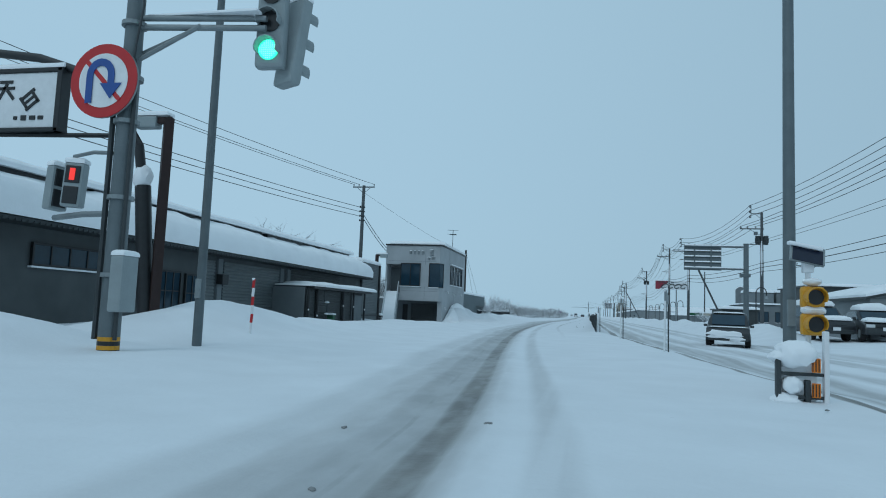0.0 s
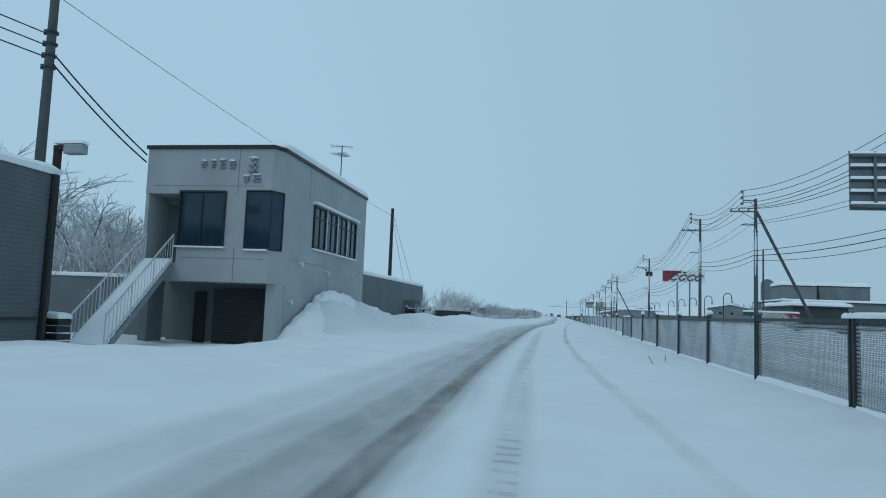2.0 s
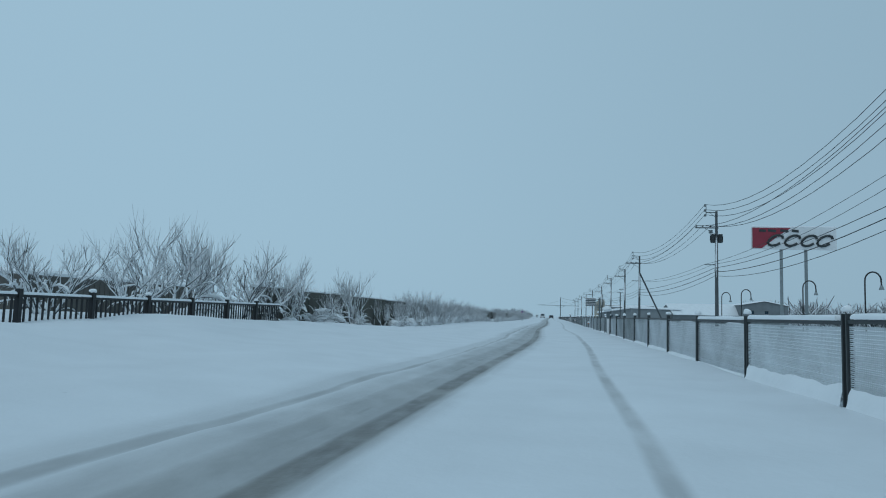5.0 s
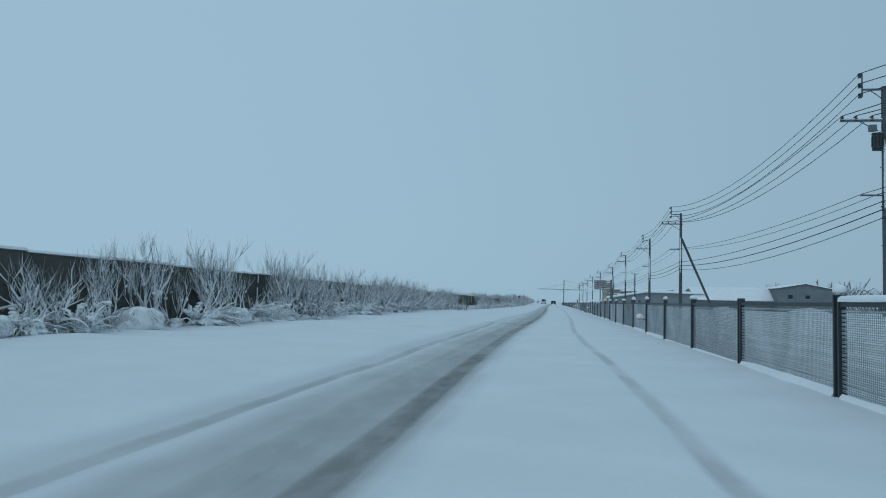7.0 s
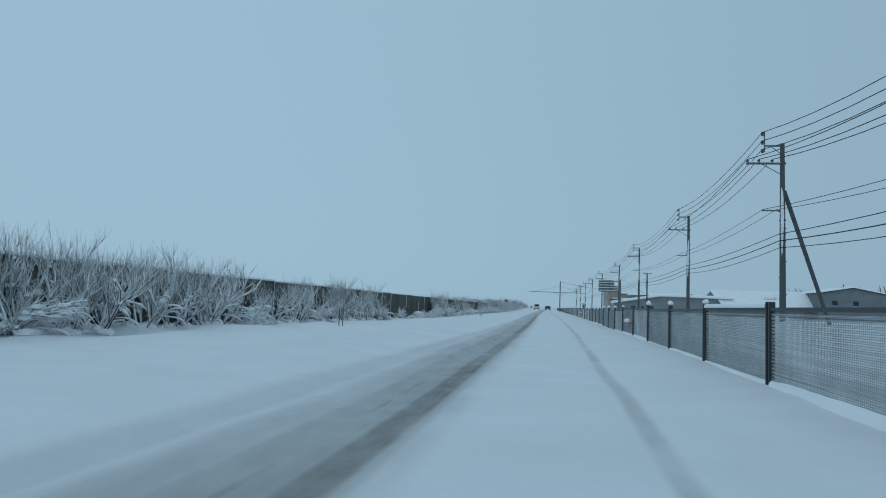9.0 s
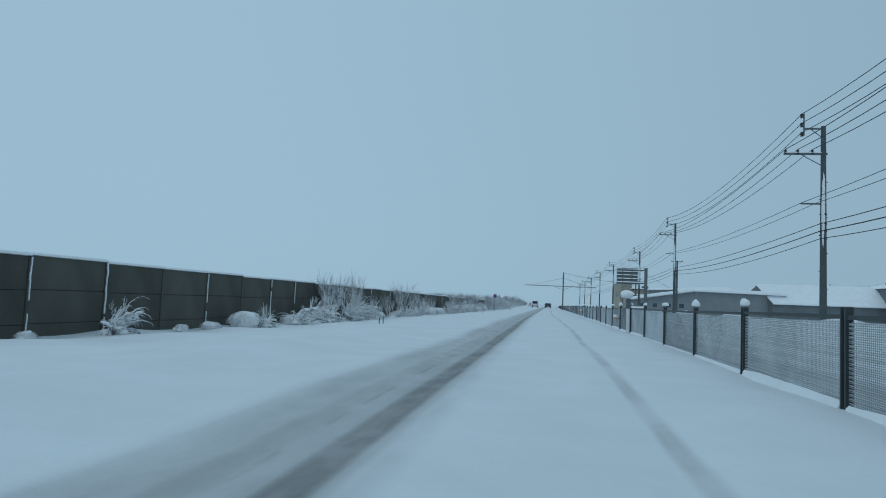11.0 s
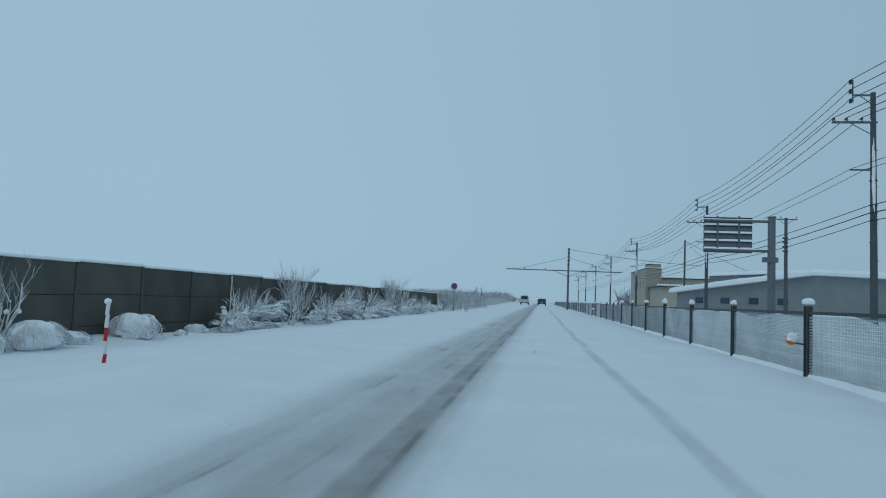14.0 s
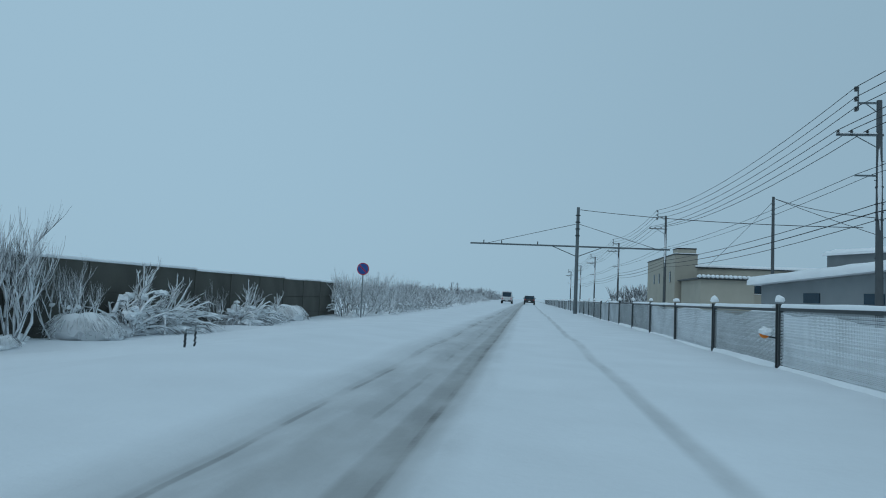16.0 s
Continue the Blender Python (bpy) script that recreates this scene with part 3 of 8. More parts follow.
def barn():
    """A long, low dark-sided hall beside the road under a deep load of snow."""
    x1, y0, y1, eave = -13.0, 2.0, 44.6, 2.72
    hall = thing("barn", (0, 0, 0), "long dark-sided hall with a snow-laden roof", "building")
    b = B()
    box(b, (x1 - 6.0, (y0 + y1) / 2, eave / 2 - 0.3), (12.0, y1 - y0, eave + 0.6))
    prism(b, [(x1 - 12, eave), (x1, eave), (x1 - 0.75, 3.7), (x1 - 12, 3.7)], y0 + 0.02, y1 - 0.5, "Y")
    part("wall", b, WALL_DARK, hall)
    # ribbed sections and shutters set on the wall
    for a, c, z0, z1, m, nm in ((26.8, 32.1, 0.0, 2.52, SHUTTER, "roller_shutter"), (33.4, 40.6, 1.8, 2.64, SIDING_DARK, "cladding"), (25.2, 26.1, 0.0, 2.5, SHUTTER, "cladding"), (41.8, 43.4, 0.0, 1.95, SHUTTER, "roller_shutter")):
        s = B()
        ribbed_x(s, x1 + 0.02, a, c, z0, z1)
        part(nm, s, m, hall, "weathered ribbed metal")
    for y in (32.35, 33.15, 26.45):
        s = B()
        box(s, (x1 + 0.04, y, 1.1), (0.12, 0.35, 3.0))
        part("pillar", s, STUCCO_DK, hall)
    window(hall, (x1 + 0.03, 18.0, 1.95), 2.9, 0.66, "X", 3)
    window(hall, (x1 + 0.03, 23.0, 1.15), 1.4, 1.5, "X", 2, rows=2)
    window(hall, (x1 + 0.03, 24.5, 1.1), 1.0, 1.5, "X", 1, rows=2)
    s = B()
    box(s, (x1 + 0.22, 26.45, 1.75), (0.3, 0.5, 0.42), 0, 0.03)
    part("meter_box", s, BLACK, hall, "black meter box")
    s = B()
    box(s, (x1 + 0.12, 43.9, 2.1), (0.2, 0.2, 0.12), 0, 0.03)
    part("wall_lamp", s, WHITE, hall, "small white wall lamp")
    e = B()
    box(e, (x1 + 0.42, (y0 + y1) / 2, eave + 0.02), (0.95, y1 - y0 + 0.3, 0.09), 0, 0.01)
    for k in range(int((y1 - y0) / 0.2)):
        box(e, (x1 + 0.905, y0 + 0.1 + k * 0.2, eave + 0.0), (0.03, 0.1, 0.07))
    part("eave", e, DARK, hall, "dark corrugated eave")
    r = B()
    prism(r, [(x1 + 0.9, eave + 0.08), (x1 - 0.7, 3.86), (x1 - 6, 4.1), (x1 - 12.4, 3.9), (x1 - 12.4, 3.8), (x1 - 6, 4.0), (x1 - 0.66, 3.76), (x1 + 0.9, eave)], y0 - 0.15, y1 - 0.35, "Y")
    part("roof", r, DARK, hall)
    s = B()
    roof_snow(s, x1 - 0.85, x1 + 0.98, y0 - 0.2, y1 - 0.2, eave + 0.1, 0.84, 3, 10, 80, 0.36)
    part("roof_snow", s, SNOW, hall, "thick rounded snow on the roof", True)
    s = B()
    roof_snow(s, x1 - 11.8, x1 - 0.28, y0 - 0.2, y1 - 0.75, 4.27, 0.32, 8, 12, 70, 0.02)
    part("ridge_snow", s, SNOW, hall, "second shelf of snow along the ridge", True)
    g = B()
    for a, c in ((4.0, 19.0), (22.0, 31.0), (31.6, 43.5)):
        box(g, (x1 - 0.62, (a + c) / 2, 4.1), (0.3, c - a, 0.34), 0, 0.02)
    part("ridge_flashing", g, BLACK, hall)
    # the taller end wing
    w = B()
    box(w, (x1 - 3.8, 46.45, 1.4), (7.9, 3.7, 5.0))
    part("wing", w, WALL_DARK, hall, "grey-clad end wing")
    w = B()
    ribbed_x(w, x1 + 0.16, 44.62, 48.3, -1.07, 3.88, 0.11, 0.014)
    part("wing_cladding", w, CLAD, hall, "grey level cladding")
    w = B()
    roof_snow(w, x1 - 7.8, x1 + 0.22, 44.5, 48.45, 3.9, 0.34, 5, 4, 8)
    part("wing_snow", w, SNOW, hall, "", True)
    w = B()
    tube(w, [(x1 + 0.22, 48.25, 3.9), (x1 + 0.22, 48.25, -1.0)], 0.09, 8)
    box(w, (x1 + 0.2, 46.4, 0.28), (0.1, 3.4, 0.07))
    part("downpipe", w, BLACK, hall)


def shed():
    """The flat-roofed lean-to in front of the barn: dark ribbed shutters, a pale door and slim posts."""
    t = thing("lean_to_shed", (0, 0, 0), "low dark ribbed lean-to with a snow-covered flat roof", "shed")
    # the shade under the roof is put into the wall's and shutters' dark colours
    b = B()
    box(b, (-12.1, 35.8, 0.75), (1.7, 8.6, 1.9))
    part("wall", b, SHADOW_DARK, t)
    b = B()
    box(b, (-12.1, 31.47, 0.75), (1.7, 0.05, 1.9), 0, 0.01)
    part("end_wall", b, CLAD, t, "grey end wall")
    for a, c in ((31.6, 32.5), (32.75, 36.15), (36.45, 37.85)):
        b = B()
        ribbed_x(b, -11.2, a, c, -0.3, 1.6, 0.12, 0.05)
        part("shutter", b, SIDING_DARK, t, "dark ribbed metal shutter")
    b = B()
    box(b, (-11.2, 38.95, 0.6), (0.06, 1.75, 1.8), 0, 0.01)
    part("door", b, STUCCO_DK, t, "weathered grey sheet door")
    b = B()
    box(b, (-11.9, 36.25, 1.7), (2.1, 9.1, 0.12), 0, 0.02)
    part("roof", b, BLACK, t)
    b = B()
    roof_snow(b, -12.95, -10.6, 32.5, 40.9, 1.76, 0.27, 6, 5, 26)
    part("roof_snow", b, SNOW, t, "rounded snow on the flat roof", True)
    b = B()
    roof_snow(b, -12.95, -11.1, 31.6, 32.6, 1.76, 0.1, 9, 5, 5)
    part("thin_snow", b, SNOW, t, "", True)
    for y in (31.5, 32.62, 36.3, 38.0, 39.95):
        b = B()
        tube(b, [(-11.05, y, -0.4), (-11.05, y, 1.66)], 0.06, 8)
        post = part("post", b, BLACK, t)
        b = B()
        blob(b, (-11.02, y - 0.03, 0.5 + 0.4 * math.sin(y * 3)), (0.035, 0.035, 0.06), 0.4, y, 2)
        part("snow_clot", b, SNOW, post, "", True)
    b = B()
    tube(b, [(-10.98, 33.3, 1.6), (-10.95, 33.3, 1.1), (-10.8, 33.35, 0.95), (-10.8, 33.35, 0.4), (-10.95, 33.3, 0.25), (-10.95, 33.3, -0.3)], 0.04, 8)
    pipe = part("downpipe", b, DARK, t, "crooked downpipe", True)
    for z in (1.0, 0.42):
        b = B()
        blob(b, (-10.82, 33.35, z), (0.12, 0.16, 0.05), 0.4, z * 9, 2)
        part("pipe_snow", b, SNOW, pipe, "", True)


def waste_bin(x, y):
    t = thing("waste_bin", (x, y, -0.3), "green plastic bin with snow on its lid by the shed", "bin")
    b = B()
    box(b, (0, 0, 0.3), (0.34, 0.36, 0.6), 0, 0.04)
    part("body", b, BIN_GREEN, t)
    b = B()
    box(b, (0, 0, 0.63), (0.38, 0.4, 0.06), 0, 0.02)
    part("lid", b, BIN_GREEN, t)
    b = B()
    roof_snow(b, -0.19, 0.19, -0.2, 0.2, 0.66, 0.1, 3, 5, 5, 0, 0.01)
    part("snow_cap", b, SNOW, t, "", True)


def snow_pile():
    """Cleared snow thrown up in a ridge against the shop's side wall."""
    b = B()
    nx, ny = 30, 110
    rows = []
    for j in range(ny + 1):
        y = 54.6 + 13.0 * j / ny
        top = float(np.interp(y, (54.6, 55.6, 57.0, 57.9, 58.5, 59.0, 60.0, 62.0, 63.5, 67.6), (-0.1, 0.35, 0.85, 1.42, 1.5, 1.34, 1.26, 1.0, 0.86, 0.5)))
        row = []
        for i in range(nx + 1):
            x = -9.5 + 2.6 * i / nx
            lump = 0.24 * noise.noise(Vector((x * 1.3, y * 1.1, 5))) + 0.24 * abs(noise.noise(Vector((x * 3.2, y * 2.7, 8)))) + 0.03 * noise.noise(Vector((x * 9, y * 8, 2)))
            f = math.exp(-((x + 8.95 - 0.02 * (y - 58)) / 0.8) ** 2)
            rim = min(1, i / 3, (nx - i) / 3, j / 4, (ny - j) / 4)
            row.append(b.verts.new((x, y, (top + lump) * f - 0.25 * (1 - f) - 0.3 * (1 - rim))))
        rows.append(row)
    for p, q in zip(rows, rows[1:]):
        for i in range(nx):
            b.faces.new((p[i], p[i + 1], q[i + 1], q[i]))
    ob = new("snow_pile", finish("snow_pile", b, SNOW, True))
    tagged(ob, "lumpy pile of cleared snow against the shop's side wall", "snow pile", "", "stuff")


def shop():
    """The two-storey grey shop with an outside stair and a garage below."""
    x0, x1, y0, y1, top = -14.1, -9.35, 54.0, 64.25, 6.0
    t = thing("shop_building", (0, 0, 0), "two-storey grey stucco shop with an outside stair", "building")
    b = B()
    # upper storey with the doorway left open at its corner; chamfered street corner
    prism(b, [(-12.82, y0), (-9.55, y0), (x1, y0 + 0.55), (x1, y1), (x0, y1), (x0, y0 + 1.3), (-12.82, y0 + 1.3)], 1.52, 4.45, "Z")
    prism(b, [(x0, y0), (-9.55, y0), (x1, y0 + 0.55), (x1, y1), (x0, y1)], 4.45, top, "Z")
    prism(b, [(x0, y0), (-12.82, y0), (-12.82, y0 + 1.3), (x0, y0 + 1.3)], 1.52, 2.12, "Z")
    part("wall", b, STUCCO, t)
    b = B()
    box(b, (x0 + 0.06, y0 + 0.66, 3.285), (0.12, 1.26, 2.32))
    part("recess_wall", b, STUCCO, t)
    for c, s in (((x1 + 0.001, 56.9, 5.3), (0.008, 0.02, 1.3)), ((x1 + 0.001, 59.3, 2.05), (0.008, 0.02, 0.9)), ((x1 + 0.001, 57.4, 2.4), (0.008, 3.6, 0.016)), ((-10.75, y0 - 0.001, 2.1), (0.02, 0.008, 1.1)), ((-11.2, y0 - 0.001, 2.3), (3.0, 0.008, 0.016)), ((-10.75, y0 - 0.001, 5.2), (0.02, 0.008, 1.5)), ((-11.8, y0 - 0.001, 4.72), (4.0, 0.008, 0.016))):
        b = B()
        box(b, c, s)
        part("wall_joint", b, STUCCO_DK, t, "thin stained joint")
    # set-back storey in darker stucco: shade under the overhang, put into its colour
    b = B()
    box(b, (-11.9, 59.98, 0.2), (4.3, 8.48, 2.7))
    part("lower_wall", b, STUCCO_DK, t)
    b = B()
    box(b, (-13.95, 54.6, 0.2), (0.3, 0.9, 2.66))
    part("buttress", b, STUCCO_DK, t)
    b = B()
    box(b, (-9.53, 54.68, 0.2), (0.36, 0.7, 2.64), 0, 0.02)
    part("pillar", b, STUCCO, t)
    b = B()
    box(b, (-9.53, 59.65, 0.5), (0.36, 9.18, 2.04))
    part("side_wall", b, STUCCO, t)
    # shutter colour darkened for the shade in the garage recess
    b = B()
    ribbed_y(b, 55.6, -12.2, -9.75, -1.1, 1.3)
    part("garage_shutter", b, SIDING_DARK, t, "dark ribbed garage shutter")
    b = B()
    box(b, (-12.72, 55.62, 0.0), (0.42, 0.08, 2.4), 0, 0.01)
    part("door", b, BLACK, t, "narrow black door under the stair")
    window(t, (-11.97, y0, 3.62), 1.68, 1.86, "Y", 1, "window", rows=1)
    # corner window that wraps round the chamfer
    b = B()
    for z in (2.64, 4.55):
        tube(b, [(-10.4, y0 - 0.02, z), (-9.54, y0 - 0.02, z), (x1 + 0.02, y0 + 0.53, z)], 0.036, 4)
    for x, y in ((-10.4, y0 - 0.02), (x1 + 0.015, y0 + 0.52)):
        tube(b, [(x, y, 2.62), (x, y, 4.57)], 0.036, 4)
    w = part("corner_window", b, BLACK, t, "dark metal frame round the corner")
    b = B()
    box(b, (-9.97, y0, 3.595), (0.86, 0.03, 1.88))
    part("pane", b, GLASS, w, "dark reflecting glass")
    b = B()
    box(b, (-9.445, y0 + 0.27, 3.595), (0.56, 0.03, 1.88), math.degrees(math.atan2(0.55, 0.2)))
    part("pane", b, GLASS, w, "dark reflecting glass")
    b = B()
    box(b, (-9.99, y0 - 0.05, 2.6), (0.84, 0.1, 0.06), 0, 0.02)
    part("sill", b, SNOW, w, "snow-covered sill")
    ribbon = window(t, (x1, 60.0, 3.82), 5.3, 1.62, "X", 7, "ribbon_window")
    b = B()
    box(b, (x1 + 0.03, 60.0, 4.2), (0.05, 5.2, 0.05))
    part("transom", b, BLACK, ribbon)
    for k in (1, 2, 3):
        b = B()
        box(b, (x1 + 0.085, 57.35 + 5.3 * k / 4, 3.82), (0.03, 0.05, 1.58))
        part("divider", b, WHITE, ribbon, "pale strip between the sashes")
    b = B()
    box(b, (x1 + 0.08, 60.0, 4.72), (0.24, 5.5, 0.1), 0, 0.03)
    part("window_snow", b, SNOW, t)
    # recessed doorway
    b = B()
    box(b, (-13.45, y0 + 1.26, 3.2), (1.1, 0.06, 2.1), 0, 0.01)
    part("door", b, STUCCO_DK, t, "grey door in a recess")
    b = B()
    prism(b, [(x0 - 0.06, y0 - 0.06), (-9.52, y0 - 0.06), (x1 + 0.06, y0 + 0.52), (x1 + 0.06, y1 + 0.05), (x0 - 0.06, y1 + 0.05)], top - 0.02, top + 0.1, "Z")
    part("coping", b, BLACK, t)
    b = B()
    roof_snow(b, x0 + 0.05, x1 + 0.04, y0 + 0.75, y1 + 0.03, top + 0.08, 0.42, 9, 6, 16)
    part("roof_snow", b, SNOW, t, "snow on the flat roof", True)
    # raised lettering, too worn to read
    for x, z, w_, h_ in ((-12.0, 5.45, 0.22, 0.24), (-11.66, 5.46, 0.2, 0.26), (-11.34, 5.46, 0.24, 0.3), (-11.0, 5.44, 0.26, 0.26), (-10.25, 5.42, 0.36, 0.5), (-10.45, 4.96, 0.3, 0.22), (-10.08, 4.98, 0.3, 0.24)):
        b = B()
        rl = random.Random(int(x * 100 + z * 10))
        for k in range(3):
            box(b, (x + rl.uniform(-0.02, 0.02), y0 - 0.03, z + h_ * (k - 1) * 0.4), (w_ * rl.uniform(0.55, 1.0), 0.07, h_ * 0.17), 0, 0.01)
        box(b, (x + rl.uniform(-0.3, 0.3) * w_, y0 - 0.03, z), (w_ * 0.22, 0.07, h_), 0, 0.01)
        letter = part("letter_block", b, GALV, t, "raised sign bars")
        b = B()
        blob(b, (x, y0 - 0.05, z + h_ * 0.5), (w_ * 0.45, 0.05, 0.035), 0.4, int(x * 50), 2)
        part("snow_cap", b, SNOW, letter, "", True)
    # stair
    b = B()
    for k in range(14):
        f = (k + 0.5) / 12
        box(b, (-13.45 + 0.9 * f, 54.0 - 3.9 * f - 0.1, 2.05 - 2.2 * f), (1.0, 0.36, 0.05))
    for s in (-0.52, 0.52):
        tube(b, [(-13.45 + s, 53.95, 2.0), (-12.34 + s, 49.35, -0.6)], 0.09, 4)
    st = part("stair", b, GALV, t, "snow-covered steel stair")
    b = B()
    bb = [(-13.95, 53.95, 2.12), (-12.93, 53.95, 2.12), (-11.84, 49.3, -0.48), (-12.84, 49.3, -0.48)]
    vs = [b.verts.new(q) for q in bb] + [b.verts.new((q[0], q[1], q[2] + 0.12)) for q in bb]
    for f in ((0, 1, 2, 3), (7, 6, 5, 4), (0, 4, 5, 1), (1, 5, 6, 2), (2, 6, 7, 3), (3, 7, 4, 0)):
        b.faces.new([vs[i] for i in f])
    part("stair_snow", b, SNOW, st, "trodden snow on the steps")
    for s in (-0.5, 0.5):
        b = B()
        tube(b, [(-13.45 + s, 54.0, 3.05), (-12.34 + s, 49.35, 0.4)], 0.03, 6)
        tube(b, [(-13.45 + s, 54.0, 2.3), (-12.34 + s, 49.35, -0.35)], 0.02, 6)
        part("handrail", b, FROST_MESH, st, "thin pale steel handrail")
        for k in range(22):
            f = k / 21
            x, y, z = -13.45 + s + 1.11 * f, 54 - 4.65 * f, 2.02 - 2.65 * f
            b = B()
            tube(b, [(x, y, z), (x, y, z + 1.02)], 0.022 if k % 7 == 0 else 0.011, 5)
            part("baluster", b, FROST_MESH, st)
    for y, z in ((56.2, 2.35), (59.0, 2.2), (62.2, 2.3), (55.4, 1.0)):
        b = B()
        tube(b, [(x1 - 0.02, y, z), (x1 + 0.14, y, z), (x1 + 0.16, y, z - 0.12)], 0.05, 8)
        part("vent_pipe", b, WHITE, t, "small white vent hood")


def antenna():
    t = thing("tv_antenna", (-10.5, 63.6, 6.05), "thin rooftop television antenna", "antenna")
    b = B()
    tube(b, [(0, 0, 0), (0, 0, 2.45)], 0.025, 6)
    part("mast", b, DARK, t)
    for z, yaw, n_el, length in ((2.4, 15, 9, 1.0), (2.0, 80, 7, 0.8)):
        b = B()
        d = Vector((math.cos(radians(yaw)), math.sin(radians(yaw)), 0))
        e = Vector((-d.y, d.x, 0))
        rods = []
        tube(b, [d * -length / 2 + Vector((0, 0, z)), d * length / 2 + Vector((0, 0, z))], 0.014, 5)
        for k in range(n_el):
            c = d * (-length / 2 + length * k / (n_el - 1)) + Vector((0, 0, z))
            w = 0.42 - 0.025 * k
            rods.append([c - e * w, c + e * w])
        boom = part("aerial_boom", b, DARK, t)
        for rod in rods:
            b = B()
            tube(b, rod, 0.009, 4)
            part("aerial_rod", b, DARK, boom)


def store():
    """The low ribbed storehouse beyond the shop."""
    t = thing("storehouse", (0, 0, 0), "low grey ribbed-metal storehouse with snow on its roof", "building")
    x1, y0, y1, top = -9.95, 65.6, 81.3, 2.55
    b = B()
    box(b, (x1 - 5.0, (y0 + 75.0) / 2, top / 2 - 0.2), (10.0, 75.0 - y0, top + 0.4))
    box(b, (x1 - 5.0, (75.0 + 80.9) / 2, 1.98), (10.0, 5.9, 1.14))
    box(b, (x1 - 6.0, (75.0 + 80.9) / 2, 0.5), (8.0, 5.9, 1.9))
    box(b, (x1 - 5.0, 81.1, top / 2 - 0.2), (10.0, 0.4, top + 0.4))
    part("wall", b, RIBBED_FLAT, t)
    b = B()
    ribbed_up(b, x1 + 0.03, y0, 75.0, -0.4, top - 0.01)
    part("cladding", b, RIBBED_FLAT, t, "grey upright-ribbed sheet")
    b = B()
    ribbed_up(b, x1 + 0.03, 75.0, 81.3, 1.44, top - 0.01)
    part("cladding", b, RIBBED_FLAT, t, "grey upright-ribbed sheet")
    b = B()
    ribbed_up(b, x1 - 0.22, 75.02, 80.9, -0.4, 1.44)
    part("bay_wall", b, RIBBED_FLAT, t, "ribbed back wall of the open bay")
    b = B()
    box(b, (x1 + 0.04, 78.0, 1.44), (0.12, 5.9, 0.07))
    part("lintel", b, BLACK, t)
    b = B()
    roof_snow(b, x1 - 9.8, x1 + 0.05, y0, y1 + 0.1, top, 0.3, 12, 8, 30)
    part("roof_snow", b, SNOW, t, "", True)


barn()
shed()
waste_bin(-10.85, 34.1)
shop()
snow_pile()
g_wall = thing("garden_wall", (-17.3, 56.1, 0), "low grey garden wall capped with snow beside the stair", "wall")
b = B()
box(b, (0, 0, 0.3), (6.2, 0.2, 2.7), 0, 0.01)
part("wall", b, STUCCO_DK, g_wall)
b = B()
roof_snow(b, -3.12, 3.12, -0.16, 0.16, 1.64, 0.14, 5, 24, 3)
part("snow_cap", b, SNOW, g_wall, "", True)
antenna()
store()


def blue_heap(loc, s, seed):
    t = thing("tarpaulin_heap", loc, "heap under a dark blue tarpaulin with snow on top", "tarpaulin", "tarpaulin heaps")
    b = B()
    blob(b, (0, 0, 0), s, 0.25, seed, 4, -0.05)
    part("tarpaulin", b, TARP, t, "creased blue sheet", True)
    b = B()
    blob(b, (-0.1, 0.1, s[2] * 0.74), (s[0] * 0.66, s[1] * 0.7, s[2] * 0.33), 0.3, seed + 4, 4)
    part("snow_cap", b, SNOW, t, "", True)
    b = B()
    tube(b, [(s[0] * 1.0, -0.4, 0.1), (s[0] * 0.85, -0.2, s[2] * 0.6), (s[0] * 0.5, 0, s[2] * 0.95)], 0.02, 5)
    part("rope", b, WHITE, t)


blue_heap((-13.4, 87.6, 0.35), (1.2, 1.0, 1.55), 5)
blue_heap((-14.6, 92.4, 0.3), (1.3, 2.6, 1.2), 9)


def yard_boxes():
    for x, y, s, m, lab in ((-17.4, 98.2, (3.0, 7.0, 1.55), GREY_WALL, "pale container half buried in snow"), (-19.0, 110.0, (3.0, 11.0, 1.4), BROWN_WALL, "brown container half buried in snow")):
        t = thing("storage_container", (x, y, 0.3), lab, "container", "yard containers")
        b = B()
        box(b, (0, 0, s[2] / 2), s, 0, 0.03)
        for k in range(int(s[1] / 0.3)):
            box(b, (s[0] / 2, -s[1] / 2 + 0.15 + k * 0.3, s[2] / 2), (0.05, 0.12, s[2] - 0.2))
        part("body", b, m, t)
        b = B()
        roof_snow(b, -s[0] / 2, s[0] / 2, -s[1] / 2, s[1] / 2, s[2], 0.25, x, 4, 6)
        part("snow_cap", b, SNOW, t, "", True)


yard_boxes()


